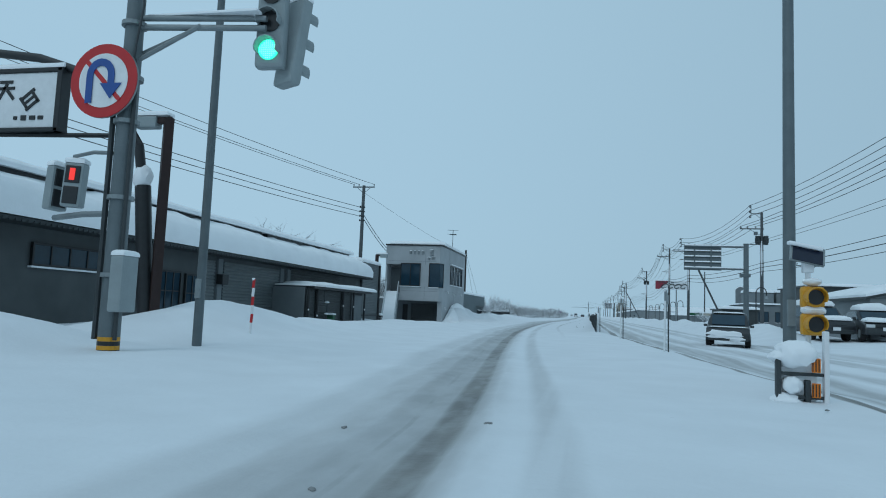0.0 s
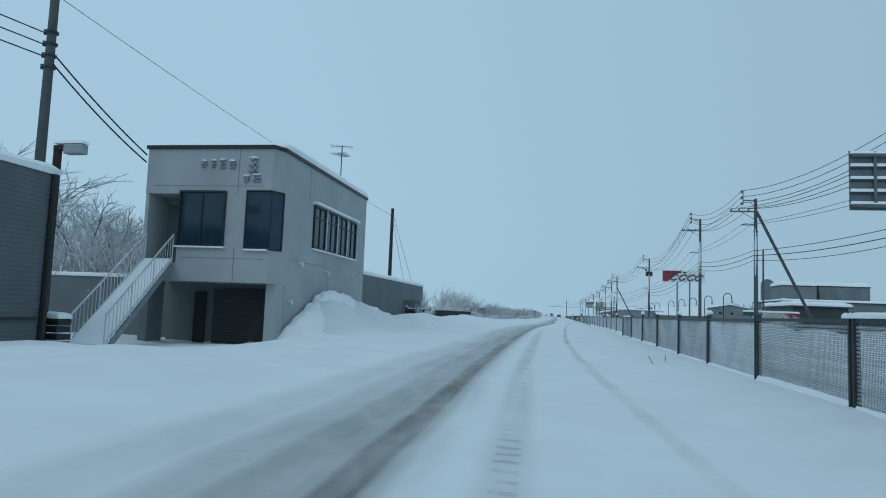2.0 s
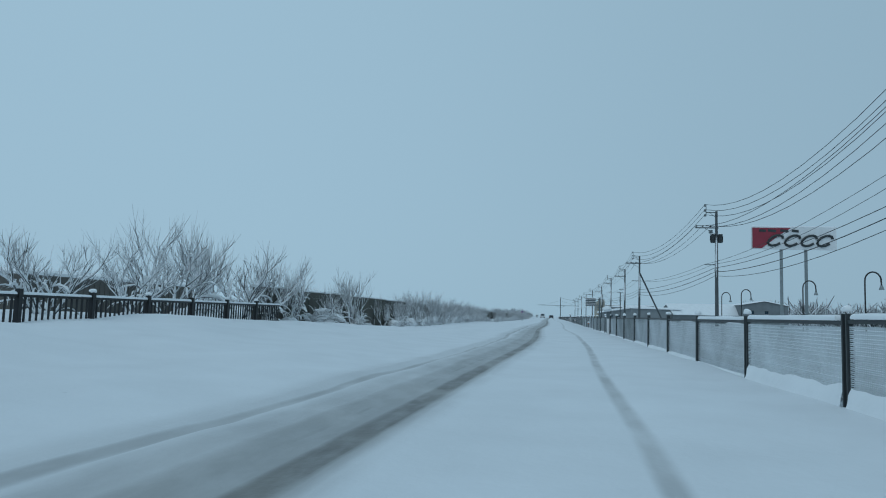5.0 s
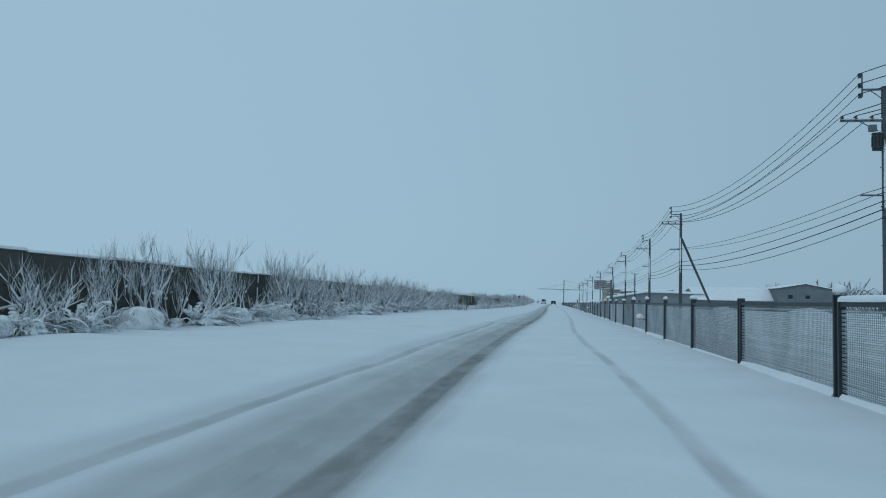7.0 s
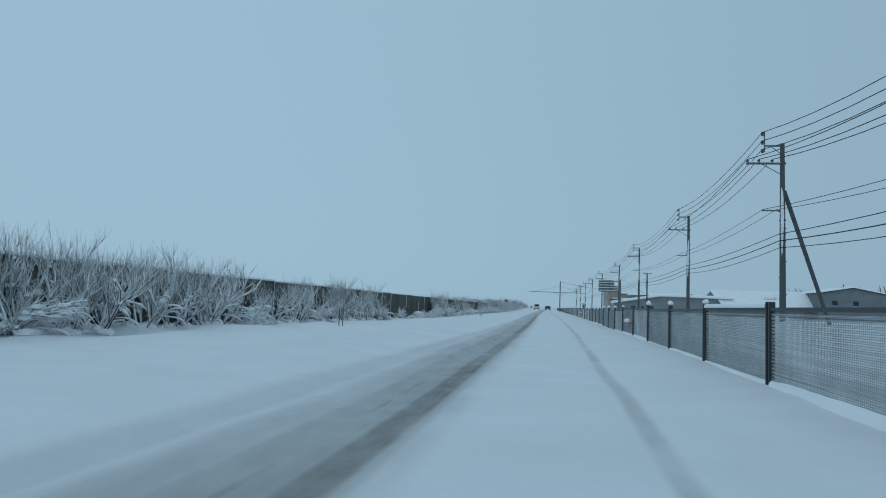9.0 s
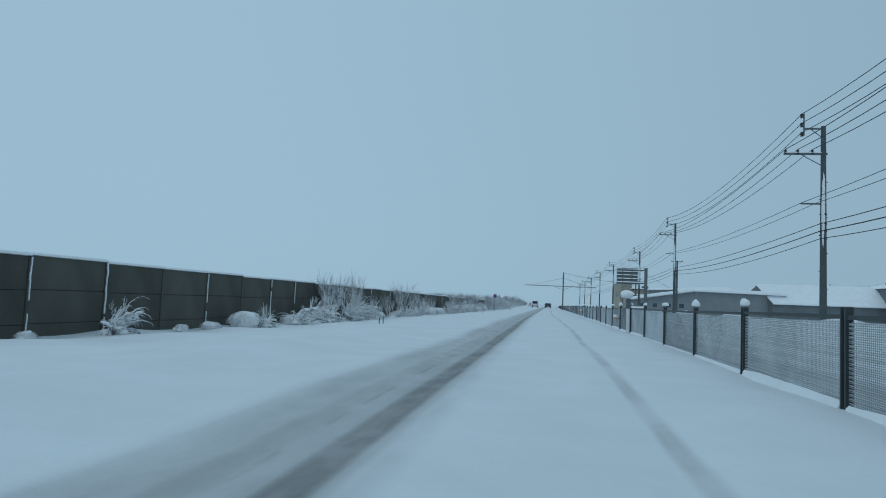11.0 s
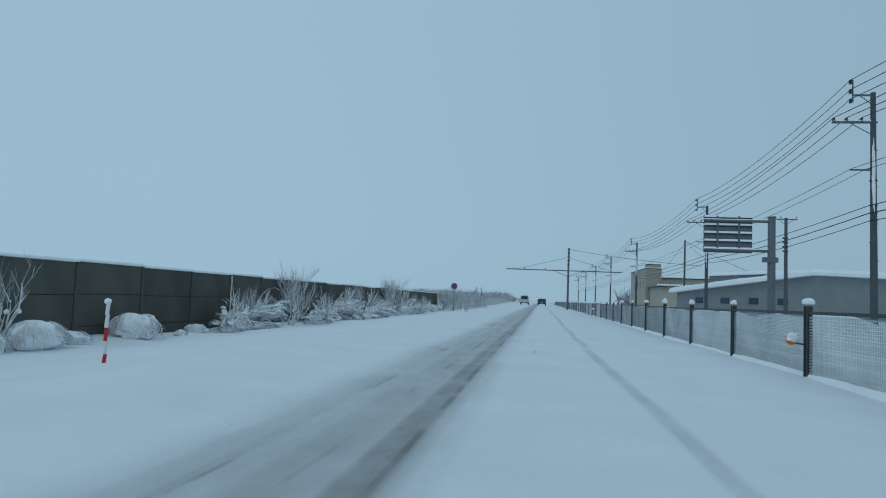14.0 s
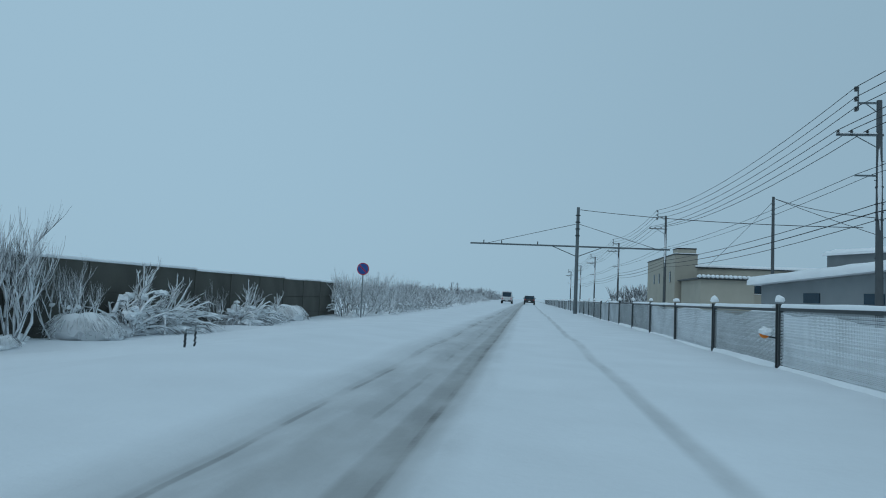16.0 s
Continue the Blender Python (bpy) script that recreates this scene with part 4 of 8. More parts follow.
def yard_railing():
    """The black picket railing before the yard."""
    t = thing("yard_railing", (-9.75, 0, 0), "black picket railing half buried in snow", "railing")
    b = B()
    box(b, (0, 0, 0), (0.03, 0.03, 0.6))
    picket = finish("picket", b, BLACK)
    y = 75.6
    k = 0
    while y < 106:
        b = B()
        box(b, (0, y, 0.55), (0.1, 0.1, 1.0), 0, 0.01)
        part("post", b, BLACK, t)
        if k % 3 != 1:
            b = B()
            blob(b, (0, y, 1.08), (0.08, 0.08, 0.05), 0.2, k, 2)
            part("snow_cap", b, SNOW, t)
        for z in (0.4, 0.92):
            b = B()
            box(b, (0, y + 1.0, z), (0.05, 1.9, 0.05))
            rail = part("rail", b, BLACK, t)
        b = B()
        roof_snow(b, -0.035, 0.035, y + 0.08, y + 1.92, 0.945, 0.05, y, 3, 12, 0, 0.01)
        part("rail_snow", b, SNOW, t, "", True)
        for j in range(1, 13):
            piece("picket", picket, t, (0, y + j * 2.0 / 13, 0.62))
        y += 2.0
        k += 1


yard_railing()


def wall_top(y):
    return float(np.interp(y, (112, 125, 200, 250, 297), (1.62, 1.6, 1.41, 1.33, 1.25)))


def concrete_wall():
    """The long wall of stacked concrete boards between thin posts."""
    t = thing("wall_west", (-11.2, 0, 0), "long weathered brown concrete board wall with snow on top", "wall", "", "structure")
    pitch, h = 2.635, 2.3
    b = B()
    for k in range(3):
        box(b, (0, 0, -h + h / 3 * (k + 0.5)), (0.12, pitch - 0.11, h / 3 - 0.014), 0, 0.01)
    box(b, (-0.02, 0, -h / 2), (0.06, pitch - 0.12, h - 0.04))
    board = finish("wall_panel", b, CONCRETE)
    b = B()
    box(b, (0.01, 0, -h / 2 - 0.01), (0.15, 0.1, h), 0, 0.012)
    post = finish("wall_post", b, CONCRETE)
    b = B()
    roof_snow(b, -0.1, 0.11, -pitch / 2, pitch / 2, 0.0, 0.07, 4, 3, 8, 0, 0.02)
    cap = finish("cap_snow", b, SNOW, True)
    strips = []
    for k in range(3):
        b = B()
        rnd = random.Random(60 + k)
        z = -0.03
        while z > -h + 0.3:
            d = rnd.uniform(0.08, 0.3)
            if rnd.random() < 0.8:
                box(b, (0.1, rnd.uniform(-0.015, 0.015), z - d / 2), (0.03, rnd.uniform(0.02, 0.05), d * 1.1), 0, 0.01)
            z -= d
        strips.append(finish("post_snow", b, SNOW, True))
    y1, k = 297.12, 0
    while y1 > 110:
        bay = pitch if y1 > 160 else 2.88
        y = y1 - bay / 2
        z = wall_top(y) + 0.015 * math.sin(k * 2.3)
        piece("wall_panel", board, t, (0, y, z)).scale = (1, bay / pitch, 1)
        piece("wall_post", post, t, (0, y1, z))
        if k % 5 not in (1, 3) if y < 224 else k % 9 == 0:
            q = piece("post_snow", strips[k % 3], t, (0, y1, z))
            tagged(q, kind="stuff")
        piece("cap_snow", cap, t, (0, y, z + 0.002)).scale = (1, bay / pitch, 1)
        y1, k = y1 - bay, k + 1


concrete_wall()


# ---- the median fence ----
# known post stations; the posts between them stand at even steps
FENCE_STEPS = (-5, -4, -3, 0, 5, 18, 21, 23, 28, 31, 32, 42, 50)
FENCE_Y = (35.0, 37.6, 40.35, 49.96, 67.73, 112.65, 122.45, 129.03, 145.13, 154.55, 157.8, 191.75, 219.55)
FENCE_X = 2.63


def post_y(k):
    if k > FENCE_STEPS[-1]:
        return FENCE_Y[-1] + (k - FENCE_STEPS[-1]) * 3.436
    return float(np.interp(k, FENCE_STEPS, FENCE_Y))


def fence_x(y):
    """The fence draws a little away from the lane in its later part."""
    return float(np.interp(y, (156, 192), (FENCE_X, 3.0)))


def median_fence():
    """Steel mesh panels between dark posts, with snow along the rail and on the post heads."""
    t = thing("median_fence", (FENCE_X, 0, 0), "grey steel mesh fence with dark posts and snow caps", "fence")
    k0, k1 = -5, 105
    W, H = 3.3, 0.86

    def mesh_panel(pitch, wire, name, material):
        b = B()
        n_v, n_h = int(W / 0.036), int((H - 0.14) / pitch)
        for k in range(n_v):
            y = -W / 2 + 0.06 + k * (W - 0.12) / (n_v - 1)
            vs = [b.verts.new((0.012 + sx, y + sy, z)) for z in (0.05, H - 0.05) for sx, sy in ((-0.002, 0), (0.002, -0.0025), (0.002, 0.0025))]
            for a in range(3):
                c = (a + 1) % 3
                b.faces.new((vs[a], vs[c], vs[c + 3], vs[a + 3]))
        for k in range(n_h + 1):
            z = 0.07 + k * (H - 0.14) / n_h
            vs = [b.verts.new((sx, y, z + sz)) for y in (-W / 2 + 0.05, W / 2 - 0.05) for sx, sz in ((0.008, 0.0), (-0.008, -wire / 2), (-0.008, wire / 2))]
            for a in range(3):
                c = (a + 1) % 3
                b.faces.new((vs[a], vs[a + 3], vs[c + 3], vs[c]))
        return finish(name, b, material)

    panel = mesh_panel(0.019, 0.0065, "mesh_panel", MESH_WIRE)
    clogged = mesh_panel(0.019, 0.0115, "mesh_panel", FROST_MESH)
    b = B()
    for k in range(19):
        z = 0.08 + k * (H - 0.16) / 18
        vs = [b.verts.new((sx, y, z + sz)) for y in (-W / 2 + 0.06, W / 2 - 0.06) for sx, sz in ((0.006, -0.002), (0.006, 0.002), (-0.006, 0.004), (-0.006, 0.0))]
        for a in range(4):
            c = (a + 1) % 4
            b.faces.new((vs[a], vs[a + 4], vs[c + 4], vs[c]))
    louvre = finish("louvre", b, FROST_MESH)

    def snow_sheet(top, seed):
        """Snow driven against the mesh, ragged along its upper edge."""
        b = B()
        nu, nv = 44, 4
        rows = []
        for i in range(nu + 1):
            y = -W / 2 + 0.07 + (W - 0.14) * i / nu
            h = max(0.05, top * (1 + 0.45 * noise.noise(Vector((y * 0.9, seed, 0))) + 0.12 * noise.noise(Vector((y * 3.1, seed, 4)))))
            h = min(h, H - 0.08)
            col = []
            for j in range(nv + 1):
                f = j / nv
                col.append(b.verts.new((-0.028 - 0.05 * (1 - f) ** 1.5 + 0.008 * noise.noise(Vector((y * 4, f * 3, seed))) + (0.02 if j == nv else 0), y, -0.05 + (h + 0.05) * f)))
            rows.append(col)
        for a, c in zip(rows, rows[1:]):
            for j in range(nv):
                b.faces.new((a[j], c[j], c[j + 1], a[j + 1]))
        return finish("driven_snow", b, SNOW, True)

    sheets = [snow_sheet(top, 3 + k) for k, top in enumerate((0.05, 0.08, 0.13, 0.2))]
    b = B()
    box(b, (0, 0, H - 0.02), (0.045, W - 0.1, 0.04))
    for s in (-1, 1):
        box(b, (0, s * (W / 2 - 0.05), H / 2), (0.035, 0.024, H - 0.06))
    rail = finish("panel_frame", b, DARK)
    b = B()
    for s in (-0.05, 0.05):
        box(b, (0, s, 0.42), (0.07, 0.032, 1.02), 0, 0.006)
    for z in (0.12, 0.82):
        box(b, (0.02, 0, z), (0.02, 0.09, 0.05))
    post = finish("post", b, DARK)
    caps = []
    for k in range(4):
        b = B()
        blob(b, (0, 0, 0.03), (0.05 + 0.008 * k, 0.06, 0.045 + 0.018 * (k % 3)), 0.18, k, 2, -0.02)
        caps.append(finish("snow_cap", b, SNOW, True))
    strips = []
    for k in range(3):
        b = B()
        roof_snow(b, -0.045, 0.045, -W / 2 + 0.1, W / 2 - 0.1, 0, 0.055, 20 + k, 3, 22, 0, 0.012)
        strips.append(finish("rail_snow", b, SNOW, True))
    rnd = random.Random(4)
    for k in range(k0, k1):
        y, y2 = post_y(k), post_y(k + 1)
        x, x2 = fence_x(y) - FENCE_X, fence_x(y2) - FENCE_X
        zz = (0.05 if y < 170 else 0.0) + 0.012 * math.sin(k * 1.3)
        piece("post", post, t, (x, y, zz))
        if y > 185 or rnd.random() < (0.75 if y > 75 else 0.4):
            q = piece("snow_cap", caps[k % 4], t, (x, y, zz + 0.94))
            q.scale = (1.15, 1.15, 1.25) if y > 185 else (1, 1, 1)
        mid, turn = ((x + x2) / 2, (y + y2) / 2, zz), math.degrees(math.atan2(x - x2, y2 - y))
        laid = [("mesh_panel", clogged if 64 < y < 92 else panel), ("louvre", louvre), ("panel_frame", rail)]
        laid.append(("driven_snow", sheets[rnd.choice((2, 3)) if 64 < y < 92 else rnd.choice((0, 1, 1))]))
        for name, me in laid:
            piece(name, me, t, mid, turn).scale = (1, (y2 - y) / W, 1)
        if rnd.random() < (0.9 if 75 < y < 98 or y > 262 else 0.15):
            piece("rail_snow", strips[k % 3], t, (mid[0], mid[1], zz + H + 0.004), turn)


median_fence()


def delineator_lamp(y):
    """A white solar marker lamp on a sleeve in front of a fence post, under a hat of snow."""
    t = thing("marker_lamp", (fence_x(y) - 0.12, y, 0.02), "white marker lamp with a big cap of snow at the fence", "marker lamp", "median marker lamps")
    b = B()
    box(b, (0, 0, 0.4), (0.1, 0.16, 0.86), 0, 0.02)
    part("sleeve", b, WHITE, t)
    b = B()
    box(b, (0, 0, 1.0), (0.16, 0.2, 0.34), 0, 0.03)
    part("lamp_box", b, GALV_DARK, t, "grey lamp box")
    b = B()
    blob(b, (-0.05, 0, 1.3), (0.22, 0.28, 0.15), 0.2, y, 3, -0.12)
    part("snow_cap", b, SNOW, t, "", True)


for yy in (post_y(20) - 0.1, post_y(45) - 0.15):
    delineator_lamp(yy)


def reflector(y):
    """A small round reflector on a bracket, plastered with snow."""
    t = thing("reflector", (fence_x(y) - 0.07, y, 0.5), "small round reflector bracketed to a fence post, plastered with snow", "reflector", "fence reflectors")
    b = B()
    tube(b, [(0.05, 0, -0.06), (-0.1, -0.02, -0.04)], 0.012, 6)
    part("bracket", b, DARK, t)
    b = B()
    disc(b, (-0.14, -0.02, 0.0), 0.07, 0.025, "Y", 16)
    part("disc", b, ORANGE, t, "orange reflector face")
    b = B()
    blob(b, (-0.13, -0.04, 0.03), (0.08, 0.05, 0.06), 0.5, y, 3)
    part("snow_cap", b, SNOW, t, "", True)


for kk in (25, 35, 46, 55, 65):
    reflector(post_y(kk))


def marker_post(x, y, h=1.75, group="median marker posts"):
    """A pair of thin steel marker posts."""
    t = thing("marker_post", (x, y, gz(x, y) - 0.1), "thin steel marker post with a dark twin", "marker post", group)
    b = B()
    tube(b, [(0, 0, 0), (0.01, 0, h)], 0.023, 8)
    part("post", b, WHITE, t, "pale post")
    b = B()
    tube(b, [(0.11, 0.06, 0), (0.09, 0.06, h * 0.95)], 0.018, 8)
    part("stay", b, DARK, t)
    for dx, dy, hh, r in ((0.01, 0, h, 0.026), (0.09, 0.06, h * 0.95, 0.021)):
        b = B()
        tube(b, [(dx, dy, hh - 0.3), (dx, dy, hh - 0.06)], r, 8)
        part("band", b, GALV, t, "dull grey band")
    b = B()
    blob(b, (0.01, 0, h), (0.05, 0.05, 0.04), 0.2, y, 2)
    part("snow_cap", b, SNOW, t, "", True)


for x, y, h in ((4.15, 18.9, 1.72), (3.48, 28.2, 1.72), (2.72, 35.4, 1.35)):
    marker_post(x, y, h)


# ---- utility poles and their cables ----
POLES = [  # x, y, top, and the heights of the crossarm, the lower arm and the telephone cables
    (18.5, 18.0, 11.0, 9.6, 7.6, 5.7), (16.8, 63.3, 10.4, 8.95, 7.6, 5.6), (13.92, 85.9, 10.0, 9.04, 8.05, 5.8), (14.0, 106.4, 11.4, 10.15, 7.87, 6.5), (14.05, 147.4, 10.65, 9.15, 5.87, 5.25),
    (11.88, 183.3, 9.75, 8.7, 6.25, 4.7), (12.9, 212.6, 9.95, 8.6, 6.2, 4.9), (14.45, 260.6, 11.1, 9.7, 7.48, 5.5), (14.4, 292.2, 10.25, 8.7, 6.9, 5.3), (14.4, 339.0, 10.9, 9.4, 7.0, 5.5)]
POLES += [(x, y, 10.8, 9.35, 6.9, 5.4) for x, y in ((13.9, 375.0), (13.6, 412.0), (13.4, 450.0), (13.2, 490.0))]


def utility_pole(x, y, top, arm, low, comm, transformer=False, brace=None, brace_at=0.8):
    t = thing("utility_pole", (x, y, 0.2), "grey concrete utility pole with crossarms and insulators", "utility pole", "roadside utility poles")
    h, arm, low, comm = top - 0.2, arm - 0.2, low - 0.2, comm - 0.2
    b = B()
    tube(b, [(0, 0, -0.4), (0, 0, h * 0.5), (0, 0, h)], 0.17, 12, 0.11)
    part("pole", b, CONCRETE_POLE, t, "", True)
    b = B()
    box(b, (-0.42, 0, h - 0.12), (0.95, 0.07, 0.08))
    tube(b, [(-0.87, 0, h - 0.45), (-0.87, 0, h + 0.62)], 0.035, 6)
    tube(b, [(-0.55, 0, h - 0.15), (0, 0, h - 0.6)], 0.022, 5)
    part("bracket", b, GALV_DARK, t)
    b = B()
    box(b, (-0.8, 0, arm), (1.95, 0.08, 0.09))
    tube(b, [(-1.0, 0, arm - 0.03), (-0.1, 0, arm - 0.55)], 0.022, 5)
    part("crossarm", b, GALV_DARK, t)
    b = B()
    box(b, (-0.45, 0, low), (1.1, 0.07, 0.07))
    part("lower_arm", b, GALV_DARK, t)
    b = B()
    roof_snow(b, -1.75, 0.15, -0.05, 0.05, arm + 0.05, 0.06, y, 10, 2, 0, 0.0)
    part("arm_snow", b, SNOW, t, "", True)
    for dx, z in ((-0.97, h + 0.55), (-0.97, h + 0.1), (-0.97, h - 0.35), (-1.7, arm + 0.14), (-1.15, arm + 0.14), (-0.5, arm + 0.14)):
        b = B()
        for k in range(3):
            disc(b, (dx, 0, z - 0.11 + 0.075 * k), 0.085, 0.05, "Z", 8, 0.05)
        part("insulator", b, DARK, t)
    for z in (low - 0.5, comm + 0.35, comm, comm - 0.35):
        b = B()
        disc(b, (0, 0, z), 0.165, 0.06, "Z", 12)
        part("pole_band", b, DARK, t)
    for k in range(7):
        b = B()
        tube(b, [(-0.2 if k % 2 else 0.2, 0.0, h - 7.8 + k * 0.85), (0.05 if k % 2 else -0.05, 0, h - 7.8 + k * 0.85)], 0.018, 5)
        part("step_bolt", b, DARK, t)
    b = B()
    blob(b, (-0.05, -0.14, h - 4.0), (0.07, 0.03, 1.6), 0.5, y, 3)
    part("driven_snow", b, SNOW, t, "snow driven against the pole", True)
    if transformer:
        for dx in (-0.34, 0.3):
            b = B()
            disc(b, (dx, -0.1, h - 2.45), 0.2, 0.62, "Z", 14)
            disc(b, (dx, -0.1, h - 2.12), 0.22, 0.05, "Z", 14)
            can = part("transformer", b, DARK, t, "grey transformer can", True)
            for k in range(8):
                a = 2 * math.pi * k / 8
                b = B()
                box(b, (dx + 0.2 * math.cos(a), -0.1 + 0.2 * math.sin(a), h - 2.45), (0.07, 0.02, 0.45), math.degrees(a))
                part("cooling_fin", b, DARK, can)
            b = B()
            blob(b, (dx, -0.1, h - 2.06), (0.19, 0.19, 0.06), 0.25, y + dx, 2)
            part("can_snow", b, SNOW, can, "", True)
        b = B()
        box(b, (0, 0, h - 2.8), (1.0, 0.1, 0.07))
        part("can_bracket", b, GALV_DARK, t)
        b = B()
        box(b, (-0.5, -0.05, h - 1.85), (0.3, 0.2, 0.3), 0, 0.03)
        part("switch_box", b, GALV_DARK, t)
    if brace:
        b = B()
        tube(b, [(0.1, 0.05, h * brace_at), (brace[0] - x, brace[1] - y, brace[2] - 0.4)], 0.11, 10)
        part("brace", b, CONCRETE_POLE, t, "slanting concrete brace pole", True)


utility_pole(*POLES[0])
utility_pole(*POLES[1], transformer=True)
utility_pole(*POLES[2], brace=(18.2, 85.4, 0.1), brace_at=0.9)
utility_pole(*POLES[3])
utility_pole(*POLES[4], transformer=True)
utility_pole(*POLES[5], brace=(16.2, 188.5, 0.2), brace_at=0.74)
for q in POLES[6:]:
    utility_pole(*q)


def cable(name, pts, sag, label, group, r=0.022):
    """One cable hung from point to point, sagging in between."""
    b = B()
    line = []
    for a, c in zip(pts, pts[1:]):
        a, c = Vector(a), Vector(c)
        n_seg = 12
        for k in range(n_seg):
            f = k / n_seg
            p = a.lerp(c, f)
            p.z -= 4 * sag * f * (1 - f) * ((c - a).length / 40) * (0.75 if a.y > 180 else 2.0 if 100 < a.y < 120 else 1.5 if a.y > 60 else 0.7) 
            line.append(p)
    line.append(Vector(pts[-1]))
    tube(b, line, r, 4)
    ob = new(name, finish(name, b, CABLE))
    return tagged(ob, label, "cable", group)


# level: which of a pole's heights the cable hangs from
for dx, level, dz, sag, rr in ((-0.97, 2, 0.6, 1.1, 0.02), (-0.97, 2, 0.15, 1.1, 0.02), (-0.97, 2, -0.3, 1.1, 0.02), (-1.7, 3, 0.22, 0.9, 0.02), (-1.15, 3, 0.22, 1.0, 0.02), (-0.5, 3, 0.22, 1.0, 0.02),
                               (-0.95, 4, 0.05, 0.4, 0.014), (-0.3, 4, 0.05, 0.5, 0.014), (-0.15, 5, 0.35, 0.35, 0.02), (-0.15, 5, 0.0, 0.45, 0.025), (-0.12, 5, -0.35, 0.55, 0.018)):
    cable("power_cable", [(q[0] + dx, q[1], q[level] + dz) for q in POLES], sag, "dark overhead cable rimed with snow along the poles", "overhead cables", rr)


def plain_pole(x, y, top, r=0.1, m=None, name="timber_pole", label="dark bare timber pole", base=0.0):
    t = thing(name, (x, y, base), label, "pole")
    b = B()
    tube(b, [(0, 0, -0.5), (0, 0, top - base)], r * 1.2, 10, r * 0.85)
    part("pole", b, m or WOOD_POLE, t, "", True)
    for k in range(3):
        b = B()
        disc(b, (0, 0, top - base - 0.5 - k * 0.35), r * 1.15, 0.05, "Z", 10)
        part("pole_band", b, GALV_DARK, t)
    return t


plain_pole(-12.28, 80.76, 8.15, 0.13)
plain_pole(16.0, 309.9, 8.7, 0.11, CONCRETE_POLE, "service_pole", "bare grey service pole")
plain_pole(17.5, 97.0, 7.4, 0.08, CONCRETE_POLE, "service_pole", "bare grey service pole")

for a, c in (((16.0, 309.9, 8.6), (15.0, 293.4, 5.2)), ((16.0, 309.9, 8.6), (22.0, 300.0, 4.0)), ((16.0, 309.9, 8.4), (14.3, 320.0, 4.4)), ((14.3, 293.4, 4.75), (2.5, 306.4, 6.95))):
    cable("service_cable", [a, c], 0.6, "thin service cable hung between the poles", "service cables", 0.018)


def left_pole(x, y, top, group="utility poles by the shop"):
    t = thing("utility_pole", (x, y, 0), "grey utility pole with a wide top crossarm", "utility pole", group)
    b = B()
    tube(b, [(0, 0, -1.2), (0, 0, top)], 0.17, 12, 0.12)
    part("pole", b, CONCRETE_POLE, t, "", True)
    b = B()
    box(b, (0, 0, top - 0.12), (1.75, 0.08, 0.09))
    for s in (-1, 1):
        tube(b, [(s * 0.55, 0, top - 0.15), (0, 0, top - 0.6)], 0.02, 5)
    part("crossarm", b, GALV_DARK, t)
    for dx in (-0.82, -0.4, 0.82):
        b = B()
        for k in range(3):
            disc(b, (dx, 0, top - 0.02 + 0.06 * k), 0.055, 0.035, "Z", 8, 0.04)
        part("insulator", b, DARK, t)
    b = B()
    for k in range(4):
        b = B()
        disc(b, (0, 0, top - 1.7 - k * 0.35), 0.19, 0.06, "Z", 12)
        tube(b, [(-0.22, 0, top - 1.75 - k * 0.35), (-0.22, 0, top - 1.6 - k * 0.35)], 0.05, 6)
        part("wire_rack", b, DARK, t)


left_pole(-15.03, 50.26, 10.25)
left_pole(-22.5, 12.0, 10.6)
left_pole(19.2, 286.1, 8.5, "poles by the works")
left_pole(19.5, 60.0, 5.7, "poles by the dark house")
for dx, dz in ((-0.82, 0.1), (-0.4, 0.1), (0.82, 0.1)):
    cable("overhead_wire", [(-22.5 + dx, 12, 10.6 + dz), (-15.03 + dx, 50.26, 10.25 + dz)], 0.5, "thin overhead wire above the hall", "wires over the hall", 0.016)
for dz in (1.7, 2.05, 2.4):
    cable("overhead_wire", [(-22.7, 12, 10.6 - dz), (-15.25, 50.26, 10.25 - dz)], 0.5, "thin overhead wire above the hall", "wires over the hall", 0.02)
for a, c, s in (((-15.0, 50.26, 9.7), (-12.28, 80.76, 7.6), 0.5), ((-14.9, 50.26, 7.9), (-14.1, 53.9, 5.75), 1.2), ((-14.9, 50.26, 7.6), (-14.1, 53.9, 5.5), 1.6),
                ((-12.28, 80.76, 7.9), (-10.3, 82.9, 0.4), 0.02), ((-12.28, 80.76, 7.5), (-11.0, 82.2, 0.5), 0.02)):
    cable("service_wire", [a, c], s, "thin service wire and stay by the shop", "service wires by the shop", 0.03 if s > 1 else 0.011)


